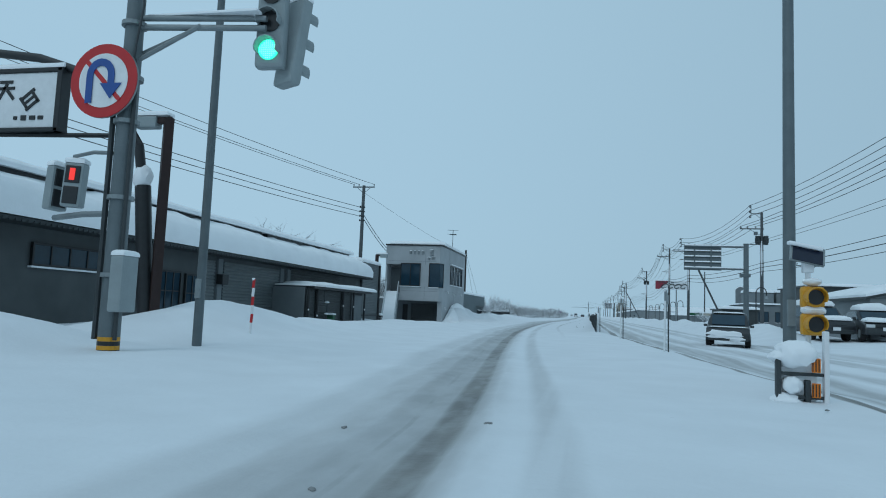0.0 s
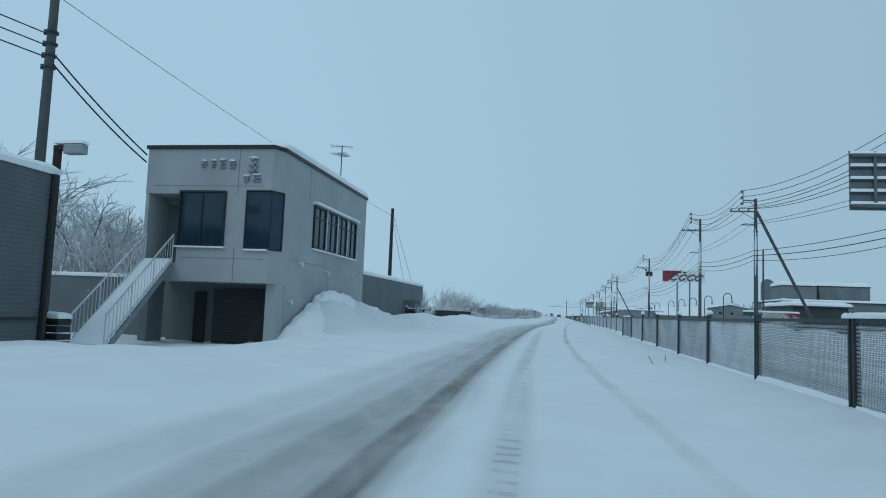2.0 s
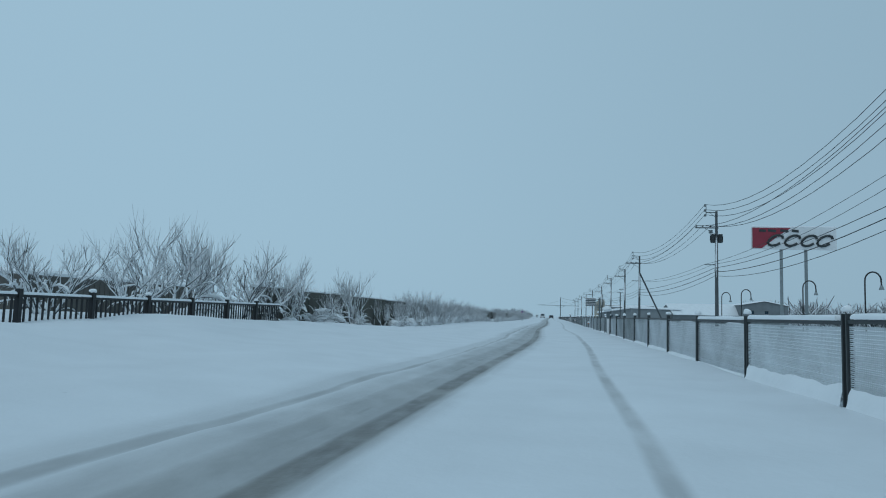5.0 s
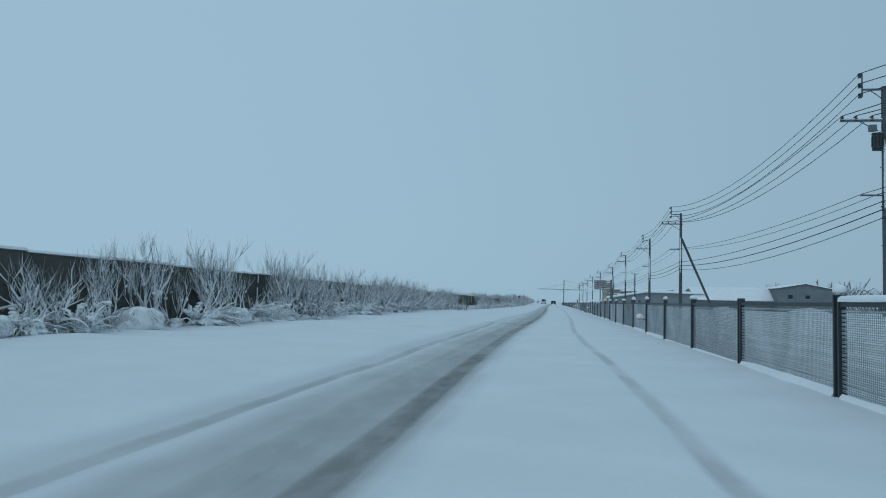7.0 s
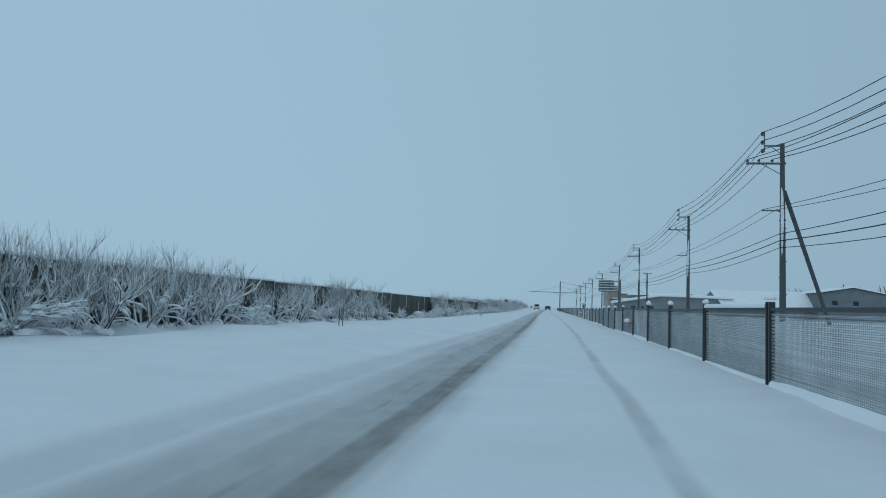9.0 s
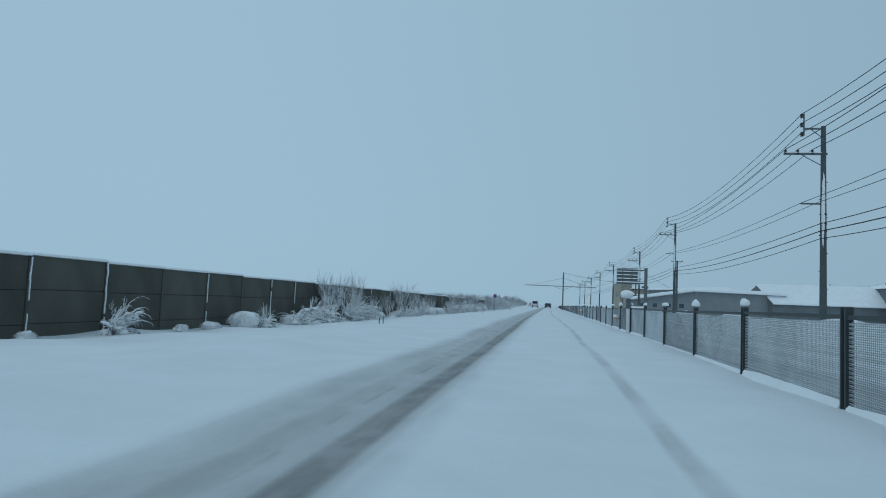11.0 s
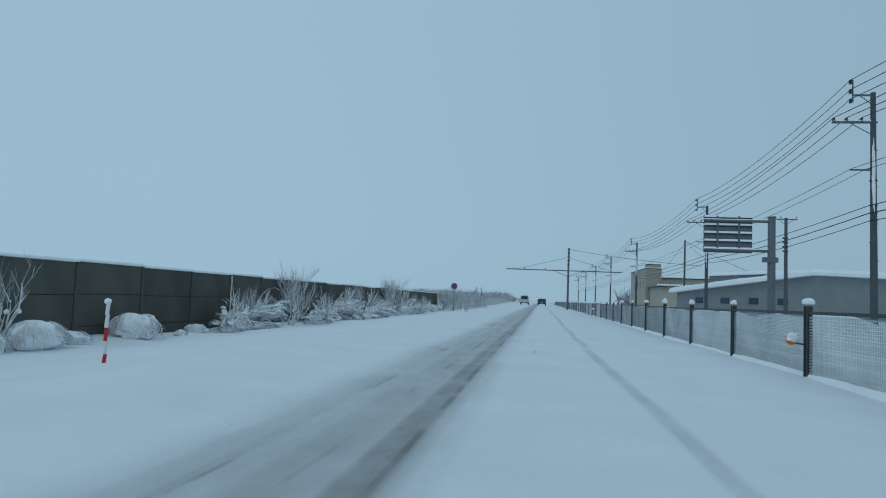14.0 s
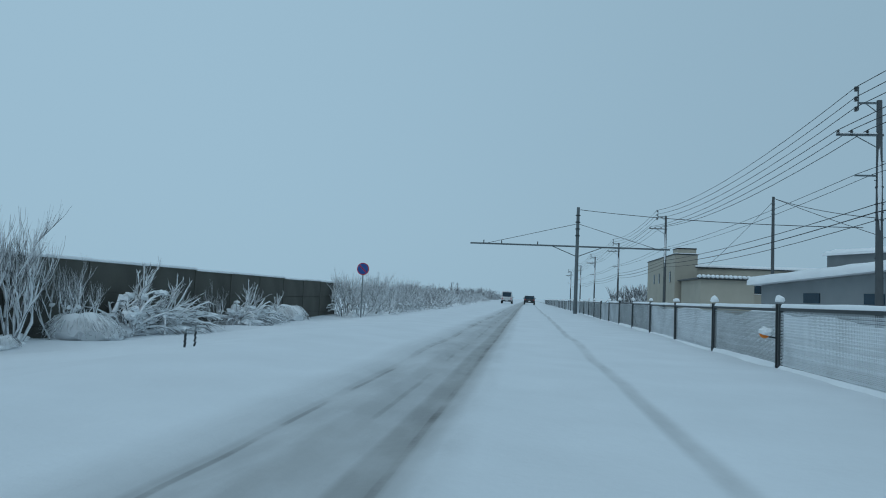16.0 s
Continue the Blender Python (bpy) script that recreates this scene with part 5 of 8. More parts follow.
# ---- the mast with long arms that stands in the median ----
def median_mast():
    t = thing("wide_arm_mast", (2.5, 306.4, 0), "tall dark mast with long level arms in the median", "mast")
    b = B()
    tube(b, [(0, 0, -0.3), (0, 0, 7.1)], 0.13, 12, 0.1)
    part("pole", b, GALV_DARK, t, "", True)
    for s, tip in ((-1, -7.1), (1, 5.95)):
        b = B()
        tube(b, [(0, 0, 4.48), (tip, 0, 4.48)], 0.055, 8)
        part("arm", b, GALV_DARK, t)
        b = B()
        tube(b, [(0, 0, 3.8), (s * 1.6, 0, 4.44)], 0.03, 6)
        part("strut", b, GALV_DARK, t)
        b = B()
        tube(b, [(0, 0, 6.0), (tip * 0.85, 0, 4.5)], 0.016, 5)
        part("stay", b, CABLE, t)
    for k in range(4):
        b = B()
        disc(b, (0, 0, 5.2 + 0.45 * k), 0.16, 0.07, "Z", 10)
        part("collar", b, DARK, t)
    for dx in (-6.2, -5.0, -2.6):
        b = B()
        tube(b, [(dx, 0, 4.52), (dx, 0, 4.72)], 0.035, 6)
        part("fitting", b, DARK, t)


median_mast()


# ---- overhead sign gantries, seen from behind ----
def gantry(px_, py, x0, x1, z0, z1, arm_top, label):
    t = thing("sign_gantry", (px_, py, 0.1), label, "road sign", "overhead road signs")
    h = arm_top + 0.05
    b = B()
    tube(b, [(0, 0, -0.4), (0, 0, h)], 0.22, 14, 0.2)
    disc(b, (0, 0, h + 0.03), 0.23, 0.06, "Z", 14)
    part("column", b, GALV_DARK, t, "", True)
    for z in (arm_top - 0.18, z0 + 0.12):
        b = B()
        tube(b, [(0, 0, z), (x0 - px_ + 0.05, 0, z + 0.04)], 0.075, 10)
        part("arm", b, GALV_DARK, t, "", True)
        b = B()
        roof_snow(b, x0 - px_, -0.15, -0.06, 0.06, z + 0.075, 0.05, py + z, 16, 2, 0, 0)
        part("arm_snow", b, SNOW, t, "", True)
    b = B()
    box(b, ((x0 + x1) / 2 - px_, 0.14, (z0 + z1) / 2), (x1 - x0, 0.04, z1 - z0), 0, 0.01)
    p = part("sign_panel", b, GALV_DARK, t, "grey back of a large road sign")
    n_rib = 5
    for k in range(n_rib):
        z = z0 + 0.16 + k * (z1 - z0 - 0.32) / (n_rib - 1)
        b = B()
        box(b, ((x0 + x1) / 2 - px_, 0.09, z), (x1 - x0 - 0.05, 0.06, 0.08), 0, 0.008)
        part("stiffener", b, DARK, p)
        b = B()
        roof_snow(b, x0 - px_ + 0.03, x1 - px_ - 0.03, 0.03, 0.12, z + 0.04, 0.11, k + py, 10, 2, 0, 0)
        part("ledge_snow", b, SNOW, p, "", True)
    for dx in (0.28, 0.72):
        b = B()
        box(b, (x0 - px_ + (x1 - x0) * dx, 0.05, (z0 + z1) / 2), (0.1, 0.08, z1 - z0 - 0.1))
        part("upright", b, GALV_DARK, p)
    b = B()
    box(b, (-0.1, -0.1, z0 - 0.35), (0.8, 0.25, 0.28), 0, 0.02)
    part("signal_box", b, GALV_DARK, t)


gantry(14.6, 58.9, 9.86, 12.75, 4.85, 6.98, 6.95, "overhead road sign on a grey cantilever, seen from behind")
gantry(12.08, 267.0, 8.5, 11.1, 3.9, 6.0, 5.85, "snow-striped overhead road sign on a cantilever, seen from behind")


# ---- billboard of the car dealer ----
def billboard():
    t = thing("billboard", (18.3, 141.0, 0), "red and white dealer billboard on two posts", "billboard")
    for dx in (-0.9, 0.9):
        b = B()
        tube(b, [(dx, 0, -0.3), (dx, 0, 6.7)], 0.12, 10)
        part("post", b, GALV, t)
    b = B()
    box(b, (0, 0, 7.55), (6.2, 0.25, 1.75), 0, 0.02)
    p = part("panel", b, WHITE, t, "white sign panel")
    b = B()
    prism(b, [(-3.05, 6.75), (-2.35, 6.75), (-1.1, 7.75), (-0.2, 8.35), (-3.05, 8.35)], -0.16, -0.13, "Y")
    part("red_field", b, SIGN_RED, p, "red corner field")
    # four slanted rounded marks, drawn as plain bent bars
    for x in (-1.35, -0.1, 1.1, 2.25):
        b = B()
        loop = [(x + 0.5 * math.cos(a) + 0.24 * math.sin(a), -0.17, 7.36 + 0.42 * math.sin(a)) for a in (radians(20 + 31 * k) for k in range(11))]
        tube(b, loop, 0.1, 6)
        part("mark", b, DARK, p, "dark slanted mark")
    for x, w in ((-2.3, 0.5), (-1.6, 0.6), (-0.7, 0.6), (0.1, 0.5)):
        b = B()
        box(b, (x, -0.17, 8.12), (w, 0.03, 0.2), 0, 0.02, 6)
        part("letter_bar", b, DARK, p)
    b = B()
    roof_snow(b, -3.1, 3.1, -0.13, 0.13, 8.42, 0.1, 3, 16, 2, 0, 0)
    part("snow_cap", b, SNOW, t, "", True)


billboard()


def hoop_lamp(x, y):
    t = thing("hooped_lamp", (x, y, 0.2), "slim black lamp post with a hooped top", "lamp post", "hooped lamp posts")
    b = B()
    pts = [(0, 0, -0.3), (0, 0, 2.7)] + [(0.35 - 0.35 * math.cos(a), 0, 2.75 + 0.42 * math.sin(a)) for a in (math.pi * k / 10 for k in range(1, 10))] + [(0.7, 0, 2.55)]
    tube(b, pts, 0.036, 8)
    part("post", b, BLACK, t, "", True)
    b = B()
    disc(b, (0.7, 0, 2.46), 0.12, 0.2, "Z", 14, 0.05)
    part("shade", b, GALV, t, "small pale shade")


for k, y in enumerate((52.5, 95.8, 103.6, 111.4, 118.4, 126.2, 139.0, 145.0)):
    hoop_lamp(13.9, y)


# ---- houses and halls on the far side ----
def house(name, x0, x1, y0, y1, wall_h, m, label, snow=0.35, rise=0.0, wins=(), base=-0.2, eave=0.25, side_wins=(), rz=0.0):
    """A block with a flat or ridged roof under snow. wins: (x, z, w, h) on the front; side_wins: (y, z, w, h) on the road side."""
    t = thing(name, (0, 0, base), label, "building", "buildings across the road", "", rz)
    b = B()
    box(b, ((x0 + x1) / 2, (y0 + y1) / 2, wall_h / 2), (x1 - x0, y1 - y0, wall_h), 0, 0.03)
    if rise > 0:
        prism(b, [(x0, wall_h), (x1, wall_h), ((x0 + x1) / 2, wall_h + rise)], y0 + 0.05, y1 - 0.05, "Y")
    part("wall", b, m, t)
    b = B()
    if rise > 0:
        xm, zt = (x0 + x1) / 2, wall_h + rise
        k = rise / (xm - x0)
        prism(b, [(x0 - eave, wall_h - k * eave), (xm, zt), (x1 + eave, wall_h - k * eave), (x1 + eave, wall_h - k * eave + 0.12), (xm, zt + 0.12), (x0 - eave, wall_h - k * eave + 0.12)], y0 - eave, y1 + eave, "Y")
    else:
        box(b, ((x0 + x1) / 2, (y0 + y1) / 2, wall_h + 0.06), (x1 - x0 + 2 * eave, y1 - y0 + 2 * eave, 0.12), 0, 0.02)
    part("roof", b, DARK, t, "dark roof edge")
    if rise > 0:
        for s in (0, 1):
            b = B()
            k = rise / (xm - x0)
            if s == 0:
                roof_snow(b, x0 - eave, xm, y0 - eave, y1 + eave, wall_h + rise + 0.12, snow, x0, 6, 10, -k)
            else:
                roof_snow(b, xm, x1 + eave, y0 - eave, y1 + eave, wall_h - k * eave + 0.12, snow, x1, 6, 10, k)
            part("roof_snow", b, SNOW, t, "thick roof snow", True)
    else:
        b = B()
        roof_snow(b, x0 - eave, x1 + eave, y0 - eave, y1 + eave, wall_h + 0.12, snow, x0, 6, 8)
        part("roof_snow", b, SNOW, t, "thick roof snow", True)
    for x, z, w, h in wins:
        window(t, (x, y0, z), w, h, "Y", max(1, int(w / 0.9)))
    for y, z, w, h in side_wins:
        wx = B()
        box(wx, (x0 - 0.03, y, z), (0.06, w, h), 0, 0.01)
        part("window", wx, GLASS, t, "dark window")
    return t


house("roadside_house", 15.9, 22.0, 38.0, 46.0, 2.5, GREY_WALL, "pale low house with a snowy pitched roof", 0.3, 0.7, ((17.5, 1.5, 1.2, 1.0), (20.2, 1.5, 1.4, 1.0)))
house("dark_house", 23.3, 29.5, 74.0, 83.0, 4.8, SIDING_DARK, "two-storey dark boarded house with pale windows", 0.3, 0.0, ((25.0, 3.2, 1.0, 1.5), (26.6, 3.2, 1.0, 1.5), (28.2, 3.2, 1.0, 1.5), (25.4, 1.2, 1.2, 1.2)))
house("garage_hall", 31.5, 44.0, 70.0, 84.0, 3.2, GREY_WALL, "low grey hall with a snowy roof", 0.4, 1.0, ((34.0, 1.7, 2.0, 1.2), (38.0, 1.7, 2.0, 1.2)))
house("low_shop", 19.6, 24.0, 96.0, 104.0, 2.6, SIDING_DARK, "low dark shed deep in snow", 0.4, 0.0)
bands = thing("forecourt_sign", (17.6, 95.0, 0.9), "low forecourt sign in green and red bands", "sign")
for x_, w_, m_ in ((-1.5, 1.6, BIN_GREEN), (0.2, 1.5, CREAM), (1.6, 1.2, SIGN_RED)):
    b = B()
    box(b, (x_, 0, 0.75), (w_, 0.12, 0.32), 0, 0.02)
    part("band", b, m_, bands)
for x_ in (-1.6, 1.7):
    b = B()
    box(b, (x_, 0.12, 0.2), (0.1, 0.1, 1.7), 0, 0.01)
    part("leg", b, GALV_DARK, bands)
b = B()
roof_snow(b, -2.3, 2.2, -0.08, 0.12, 0.91, 0.14, 5, 18, 3)
part("snow_cap", b, SNOW, bands, "", True)
house("dealer_hall", 31.6, 54.0, 139.0, 153.0, 4.4, STUCCO_DK, "long grey dealer hall under snow", 0.3, 0.0, ((34.0, 2.2, 3.2, 2.0), (38.5, 2.2, 3.6, 2.0), (44.0, 2.2, 3.6, 2.0)))
house("rooftop_block", 32.2, 36.9, 140.6, 146.0, 2.2, STUCCO_DK, "grey rooftop block on the dealer hall", 0.6, 0.0, base=4.35, eave=0.1)
house("rooftop_block", 37.6, 44.5, 141.6, 152.0, 2.3, STUCCO_DK, "grey rooftop block on the dealer hall", 0.6, 0.0, base=4.35, eave=0.1)


def arched_gable():
    """A round-headed gable on the dealer hall."""
    t = thing("arched_gable", (33.2, 151.6, 4.5), "round-headed grey gable standing on the dealer hall", "gable")
    b = B()
    head = [(0.95 * math.cos(a), 2.6 + 0.95 * math.sin(a)) for a in (math.pi * k / 12 for k in range(13))]
    prism(b, [(0.95, -0.1)] + head + [(-0.95, -0.1)], -0.2, 0.2, "Y")
    part("wall", b, STUCCO_DK, t)
    b = B()
    tube(b, [(x * 1.02, -0.2, z + 0.02) for x, z in head], 0.09, 6)
    part("rim", b, GALV, t, "pale rounded rim")
    b = B()
    tube(b, [(x * 1.03, 0.0, z + 0.1) for x, z in head[2:11]], 0.16, 6, 0.1)
    part("snow_cap", b, SNOW, t, "", True)


arched_gable()
house("works_office", 55.0, 68.0, 297.0, 312.0, 6.2, STUCCO_DK, "dark works block with an angled roof", 0.25, 1.2, ((58, 4.2, 1.0, 1.0), (62, 4.2, 1.0, 1.0)))
house("cream_block", 16.6, 19.2, 344.4, 363.0, 7.2, CREAM, "cream rendered block with a corner tower", 0.12, 0.0, ((17.9, 3.4, 0.7, 0.9),), eave=0.08, side_wins=((347.0, 4.6, 0.7, 1.3), (350.5, 4.6, 0.7, 1.3), (354.0, 4.6, 0.7, 1.3), (357.5, 4.6, 0.7, 1.3)))
house("cream_wing", 19.2, 33.0, 344.6, 358.0, 5.7, CREAM, "long cream wing with a dark roof band", 0.35, 0.0, ((22.0, 3.4, 2.2, 1.0), (26.0, 3.4, 2.2, 1.0), (30.0, 3.4, 2.2, 1.0)))


def tower_and_porch():
    t = thing("corner_tower", (18.0, 345.0, 6.9), "dark-capped cream stair tower", "building")
    b = B()
    box(b, (0, 0.9, 0.35), (2.2, 2.4, 0.9), 0, 0.02)
    part("wall", b, CREAM, t)
    b = B()
    box(b, (0, 0.9, 0.86), (2.3, 2.5, 0.14), 0, 0.02)
    part("cap", b, BLACK, t)
    t = thing("porch", (20.0, 335.0, -0.2), "low porch with snow-scalloped eaves", "porch")
    b = B()
    box(b, (0, 4.5, 2.0), (5.4, 9.0, 4.0), 0, 0.02)
    part("wall", b, CREAM, t)
    b = B()
    for k in range(14):
        blob(b, (-2.9 + k * 0.45, -0.3, 4.3), (0.22, 0.5, 0.2), 0.15, k, 2)
    part("eave_snow", b, SNOW, t, "rounded snow lobes along the eave", True)
    b = B()
    box(b, (0, 4.4, 4.08), (6.2, 9.8, 0.16), 0, 0.02)
    part("roof", b, DARK, t)


tower_and_porch()


def slant_hall():
    """A hall whose long wall rises towards the road, under one plane of snow."""
    t = thing("slant_roof_hall", (15.0, 309.0, -0.2), "dark hall under one long slanting snow roof", "building", "", "", math.degrees(math.atan2(-20.0, 7.5)))
    L, D = 21.4, 16.0
    b = B()
    vs = [(0, 0, 0), (L, 0, 0), (L, D, 0), (0, D, 0), (0, 0, 2.7), (L, 0, 4.15), (L, D, 4.15), (0, D, 2.7)]
    q = [b.verts.new(v) for v in vs]
    for f in ((3, 2, 1, 0), (4, 5, 6, 7), (0, 1, 5, 4), (1, 2, 6, 5), (2, 3, 7, 6), (3, 0, 4, 7)):
        b.faces.new([q[i] for i in f])
    part("wall", b, GREY_WALL, t)
    b = B()
    roof_snow(b, -0.6, L + 0.6, -0.7, D, 4.22, 0.6, 31, 22, 10, -1.45 / L)
    part("roof_snow", b, SNOW, t, "smooth slab of roof snow", True)
    for x in (4.5, 9.0, 13.5, 17.5):
        b = B()
        box(b, (x, -0.03, 1.9), (1.3, 0.06, 0.6), 0, 0.01)
        part("window", b, GLASS, t, "small dark louvred window")


slant_hall()


def works():
    """Beside the slanting hall: a flat block with a low ribbed porch, and a steep-roofed hall beyond."""
    yaw = 21.7
    o = (22.2, 288.0, -0.2)
    t = thing("works_block", o, "long grey works block with a flat snowy roof", "building", "", "", yaw)
    b = B()
    q = [b.verts.new(v) for v in ((2.4, 9.8, 0), (13.2, 9.8, 0), (13.2, 18, 0), (2.4, 18, 0), (2.4, 9.8, 4.6), (13.2, 9.8, 5.2), (13.2, 18, 5.2), (2.4, 18, 4.6))]
    for f in ((3, 2, 1, 0), (4, 5, 6, 7), (0, 1, 5, 4), (1, 2, 6, 5), (2, 3, 7, 6), (3, 0, 4, 7)):
        b.faces.new([q[i] for i in f])
    part("wall", b, STUCCO_DK, t)
    b = B()
    box(b, (7.8, 9.7, 4.78), (10.9, 0.12, 0.26), 0, 0.01, -3.2)
    part("fascia", b, DARK, t, "dark roof band")
    b = B()
    roof_snow(b, 2.2, 13.4, 9.5, 18.2, 5.2, 0.35, 3, 10, 6, -0.055)
    part("roof_snow", b, SNOW, t, "thick roof snow", True)
    t = thing("works_porch", o, "low grey porch with ribbed, snow-lobed eaves", "porch", "", "", yaw)
    b = B()
    box(b, (7.9, 6.4, 1.4), (11.0, 6.2, 2.8), 0, 0.03)
    part("wall", b, STUCCO_DK, t)
    b = B()
    box(b, (7.9, 6.3, 2.88), (11.6, 6.9, 0.16), 0, 0.02)
    part("roof", b, DARK, t)
    b = B()
    roof_snow(b, 2.2, 13.6, 3.0, 9.6, 2.96, 0.22, 8, 10, 6)
    part("roof_snow", b, SNOW, t, "", True)
    for k in range(23):
        b = B()
        blob(b, (2.3 + k * 0.5, 2.92, 3.0), (0.2, 0.3, 0.14), 0.15, k, 2)
        part("eave_lobe", b, SNOW, t, "", True)
    for x in (4.0, 7.0, 10.0):
        b = B()
        box(b, (x, 3.28, 1.6), (1.6, 0.06, 0.9), 0, 0.01)
        part("window", b, GLASS, t, "dark window")
    t = thing("steep_roof_hall", o, "dark-gabled hall under one broad plane of snow", "building", "", "", yaw)
    x0, x1, rise = 13.4, 43.0, 0.02
    b = B()
    q = [b.verts.new(v) for v in ((x0, -0.6, 0), (x1, -0.6, 0), (x1, 7.0, 0), (x0, 7.0, 0), (x0, -0.6, 3.1), (x1, -0.6, 3.4), (x1, 7.0, 3.7), (x0, 7.0, 3.1), (x0, 3.2, 5.85), (x1, 3.2, 6.5))]
    for f in ((3, 2, 1, 0), (0, 1, 5, 4), (2, 3, 7, 6), (4, 5, 9, 8), (6, 7, 8, 9), (1, 2, 6, 9, 5), (3, 0, 4, 8, 7)):
        b.faces.new([q[i] for i in f])
    part("wall", b, STUCCO_DK, t, "dark grey gable wall")
    b = B()
    q = [b.verts.new(v) for v in ((x0 - 0.2, -1.0, 2.95), (x1, -1.0, 3.25), (x1, 3.25, 6.8), (x0 - 0.2, 3.25, 6.15), (x0 - 0.2, -1.0, 2.7), (x1, -1.0, 3.0), (x1, 3.25, 6.5), (x0 - 0.2, 3.25, 5.86))]
    for f in ((0, 1, 2, 3), (7, 6, 5, 4), (4, 5, 1, 0), (5, 6, 2, 1), (6, 7, 3, 2), (7, 4, 0, 3)):
        b.faces.new([q[i] for i in f])
    bmesh.ops.bevel(b, geom=list(b.edges), offset=0.09, segments=3, affect="EDGES")
    part("roof_snow", b, SNOW, t, "smooth plane of roof snow", True)
    b = B()
    q = [b.verts.new(v) for v in ((x0, 3.3, 5.8), (x1, 3.3, 6.5), (x1, 7.4, 3.9), (x0, 7.4, 3.3), (x0, 3.3, 6.1), (x1, 3.3, 6.75), (x1, 7.4, 4.2), (x0, 7.4, 3.6))]
    for f in ((3, 2, 1, 0), (4, 5, 6, 7), (0, 1, 5, 4), (1, 2, 6, 5), (2, 3, 7, 6), (3, 0, 4, 7)):
        b.faces.new([q[i] for i in f])
    part("back_snow", b, SNOW, t, "", True)


works()


# ---- the crossing: signals, signs, lamp posts ----
def traffic_signal():
    t = thing("traffic_signal", (-4.33, 8.95, 0.05), "grey traffic signal pole with a lit green lamp", "traffic signal")
    b = B()
    tube(b, [(0, 0, -0.2), (0, 0, 7.4)], 0.15, 16, 0.115)
    part("pole", b, GALV_DARK, t, "", True)
    b = B()
    for dx, dy, r in ((-0.21, -0.03, 0.04), (-0.22, 0.1, 0.03), (0.17, -0.1, 0.03)):
        tube(b, [(dx, dy, 0.2), (dx, dy, 4.0), (dx * 0.7, dy, 4.2)], r, 8)
    tube(b, [(0.1, -0.1, 5.6), (0.22, -0.12, 5.0), (0.14, -0.12, 4.4), (0.1, -0.12, 3.7)], 0.018, 6)
    part("conduit", b, DARK, t)
    for z in (1.1, 2.2, 3.3, 3.95, 4.75):
        b = B()
        disc(b, (0, 0, z), 0.18, 0.06, "Z", 16)
        part("clamp", b, GALV, t)
    b = B()
    tube(b, [(0, 0, 4.86), (1.95, 0.25, 4.86)], 0.045, 10)
    tube(b, [(0, 0, 4.72), (1.95, 0.25, 4.72)], 0.045, 10)
    tube(b, [(0.05, 0, 4.2), (1.0, 0.1, 4.74)], 0.035, 8)
    tube(b, [(0.05, 0.1, 4.35), (0.95, 0.15, 4.74)], 0.03, 8)
    a = part("arm", b, GALV, t, "twin-tube steel arm", True)
    b = B()
    roof_snow(b, 0.15, 1.9, 0.05, 0.2, 4.9, 0.05, 2, 14, 2, 0, 0)
    part("arm_snow", b, SNOW, a, "", True)

    # heads are meshes of their own, with the lenses one level deeper
    def signal_head(c, yaw, lit_green, label):
        d = B()
        box(d, (0, 0, 0), (0.43, 0.2, 1.34), 0, 0.05)
        for z in (0.42, 0.0, -0.42):
            arc = [math.radians(-20 + 220 * k / 10) for k in range(11)]
            prism(d, [(0.172 * math.cos(a), z + 0.172 * math.sin(a)) for a in arc] + [(0.16 * math.cos(a), z + 0.16 * math.sin(a)) for a in reversed(arc)], -0.26, -0.09, "Y")
        h = part("signal_head", d, GREY_BOX, t, label)
        h.matrix_local = pose(*c, 0 if lit_green else 7, 0, yaw)
        for k, z in enumerate((0.42, 0.0, -0.42)):
            d = B()
            disc(d, (0, -0.105, z), 0.15, 0.03, "Y", 28)
            lit = lit_green and k == 2
            part("lens", d, GREEN_ON if lit else LENS, h, "lit green lens" if lit else "dark unlit lens")
            if lit:
                d = B()
                for i in range(-4, 5):
                    for j in range(-4, 5):
                        if i * i + j * j < 18:
                            disc(d, (i * 0.031, -0.123, z + j * 0.031), 0.009, 0.008, "Y", 6)
                q = part("diodes", d, GREEN_CORE, h, "bright green diodes")
                tagged(q, kind="stuff")
        d = B()
        roof_snow(d, -0.2, 0.2, -0.1, 0.1, 0.66, 0.08, yaw, 4, 3, 0, 0.01)
        part("head_snow", d, SNOW, h, "", True)

    signal_head((1.95, 0.45, 4.86), 4, True, "upright three-lamp signal head facing the road")
    signal_head((2.16, 0.72, 4.66), 152, False, "second signal head facing the side road")
    # pedestrian signals
    for c, yaw, lab in (((-0.95, 0.2, 2.42), 12, "pedestrian signal with a red lamp lit"), ((-1.3, 0.25, 2.38), 75, "pedestrian signal facing the side road")):
        d = B()
        box(d, (0, 0, 0), (0.29, 0.18, 0.66), 0, 0.03)
        h = part("pedestrian_signal", d, GREY_BOX, t, lab)
        h.matrix_local = pose(*c, 0, 3, yaw)
        for k, z in enumerate((0.155, -0.155)):
            d = B()
            box(d, (0, -0.09, z), (0.22, 0.03, 0.26), 0, 0.01)
            part("lens", d, LENS, h, "dark lens")
        if yaw == 12:
            d = B()
            box(d, (0, -0.11, 0.155), (0.08, 0.01, 0.18), 0, 0.004)
            part("red_bar", d, RED_ON, h, "glowing red bar")
        d = B()
        roof_snow(d, -0.15, 0.15, -0.09, 0.09, 0.33, 0.08, yaw, 4, 3, 0, 0.01)
        part("head_snow", d, SNOW, h, "", True)
    d = B()
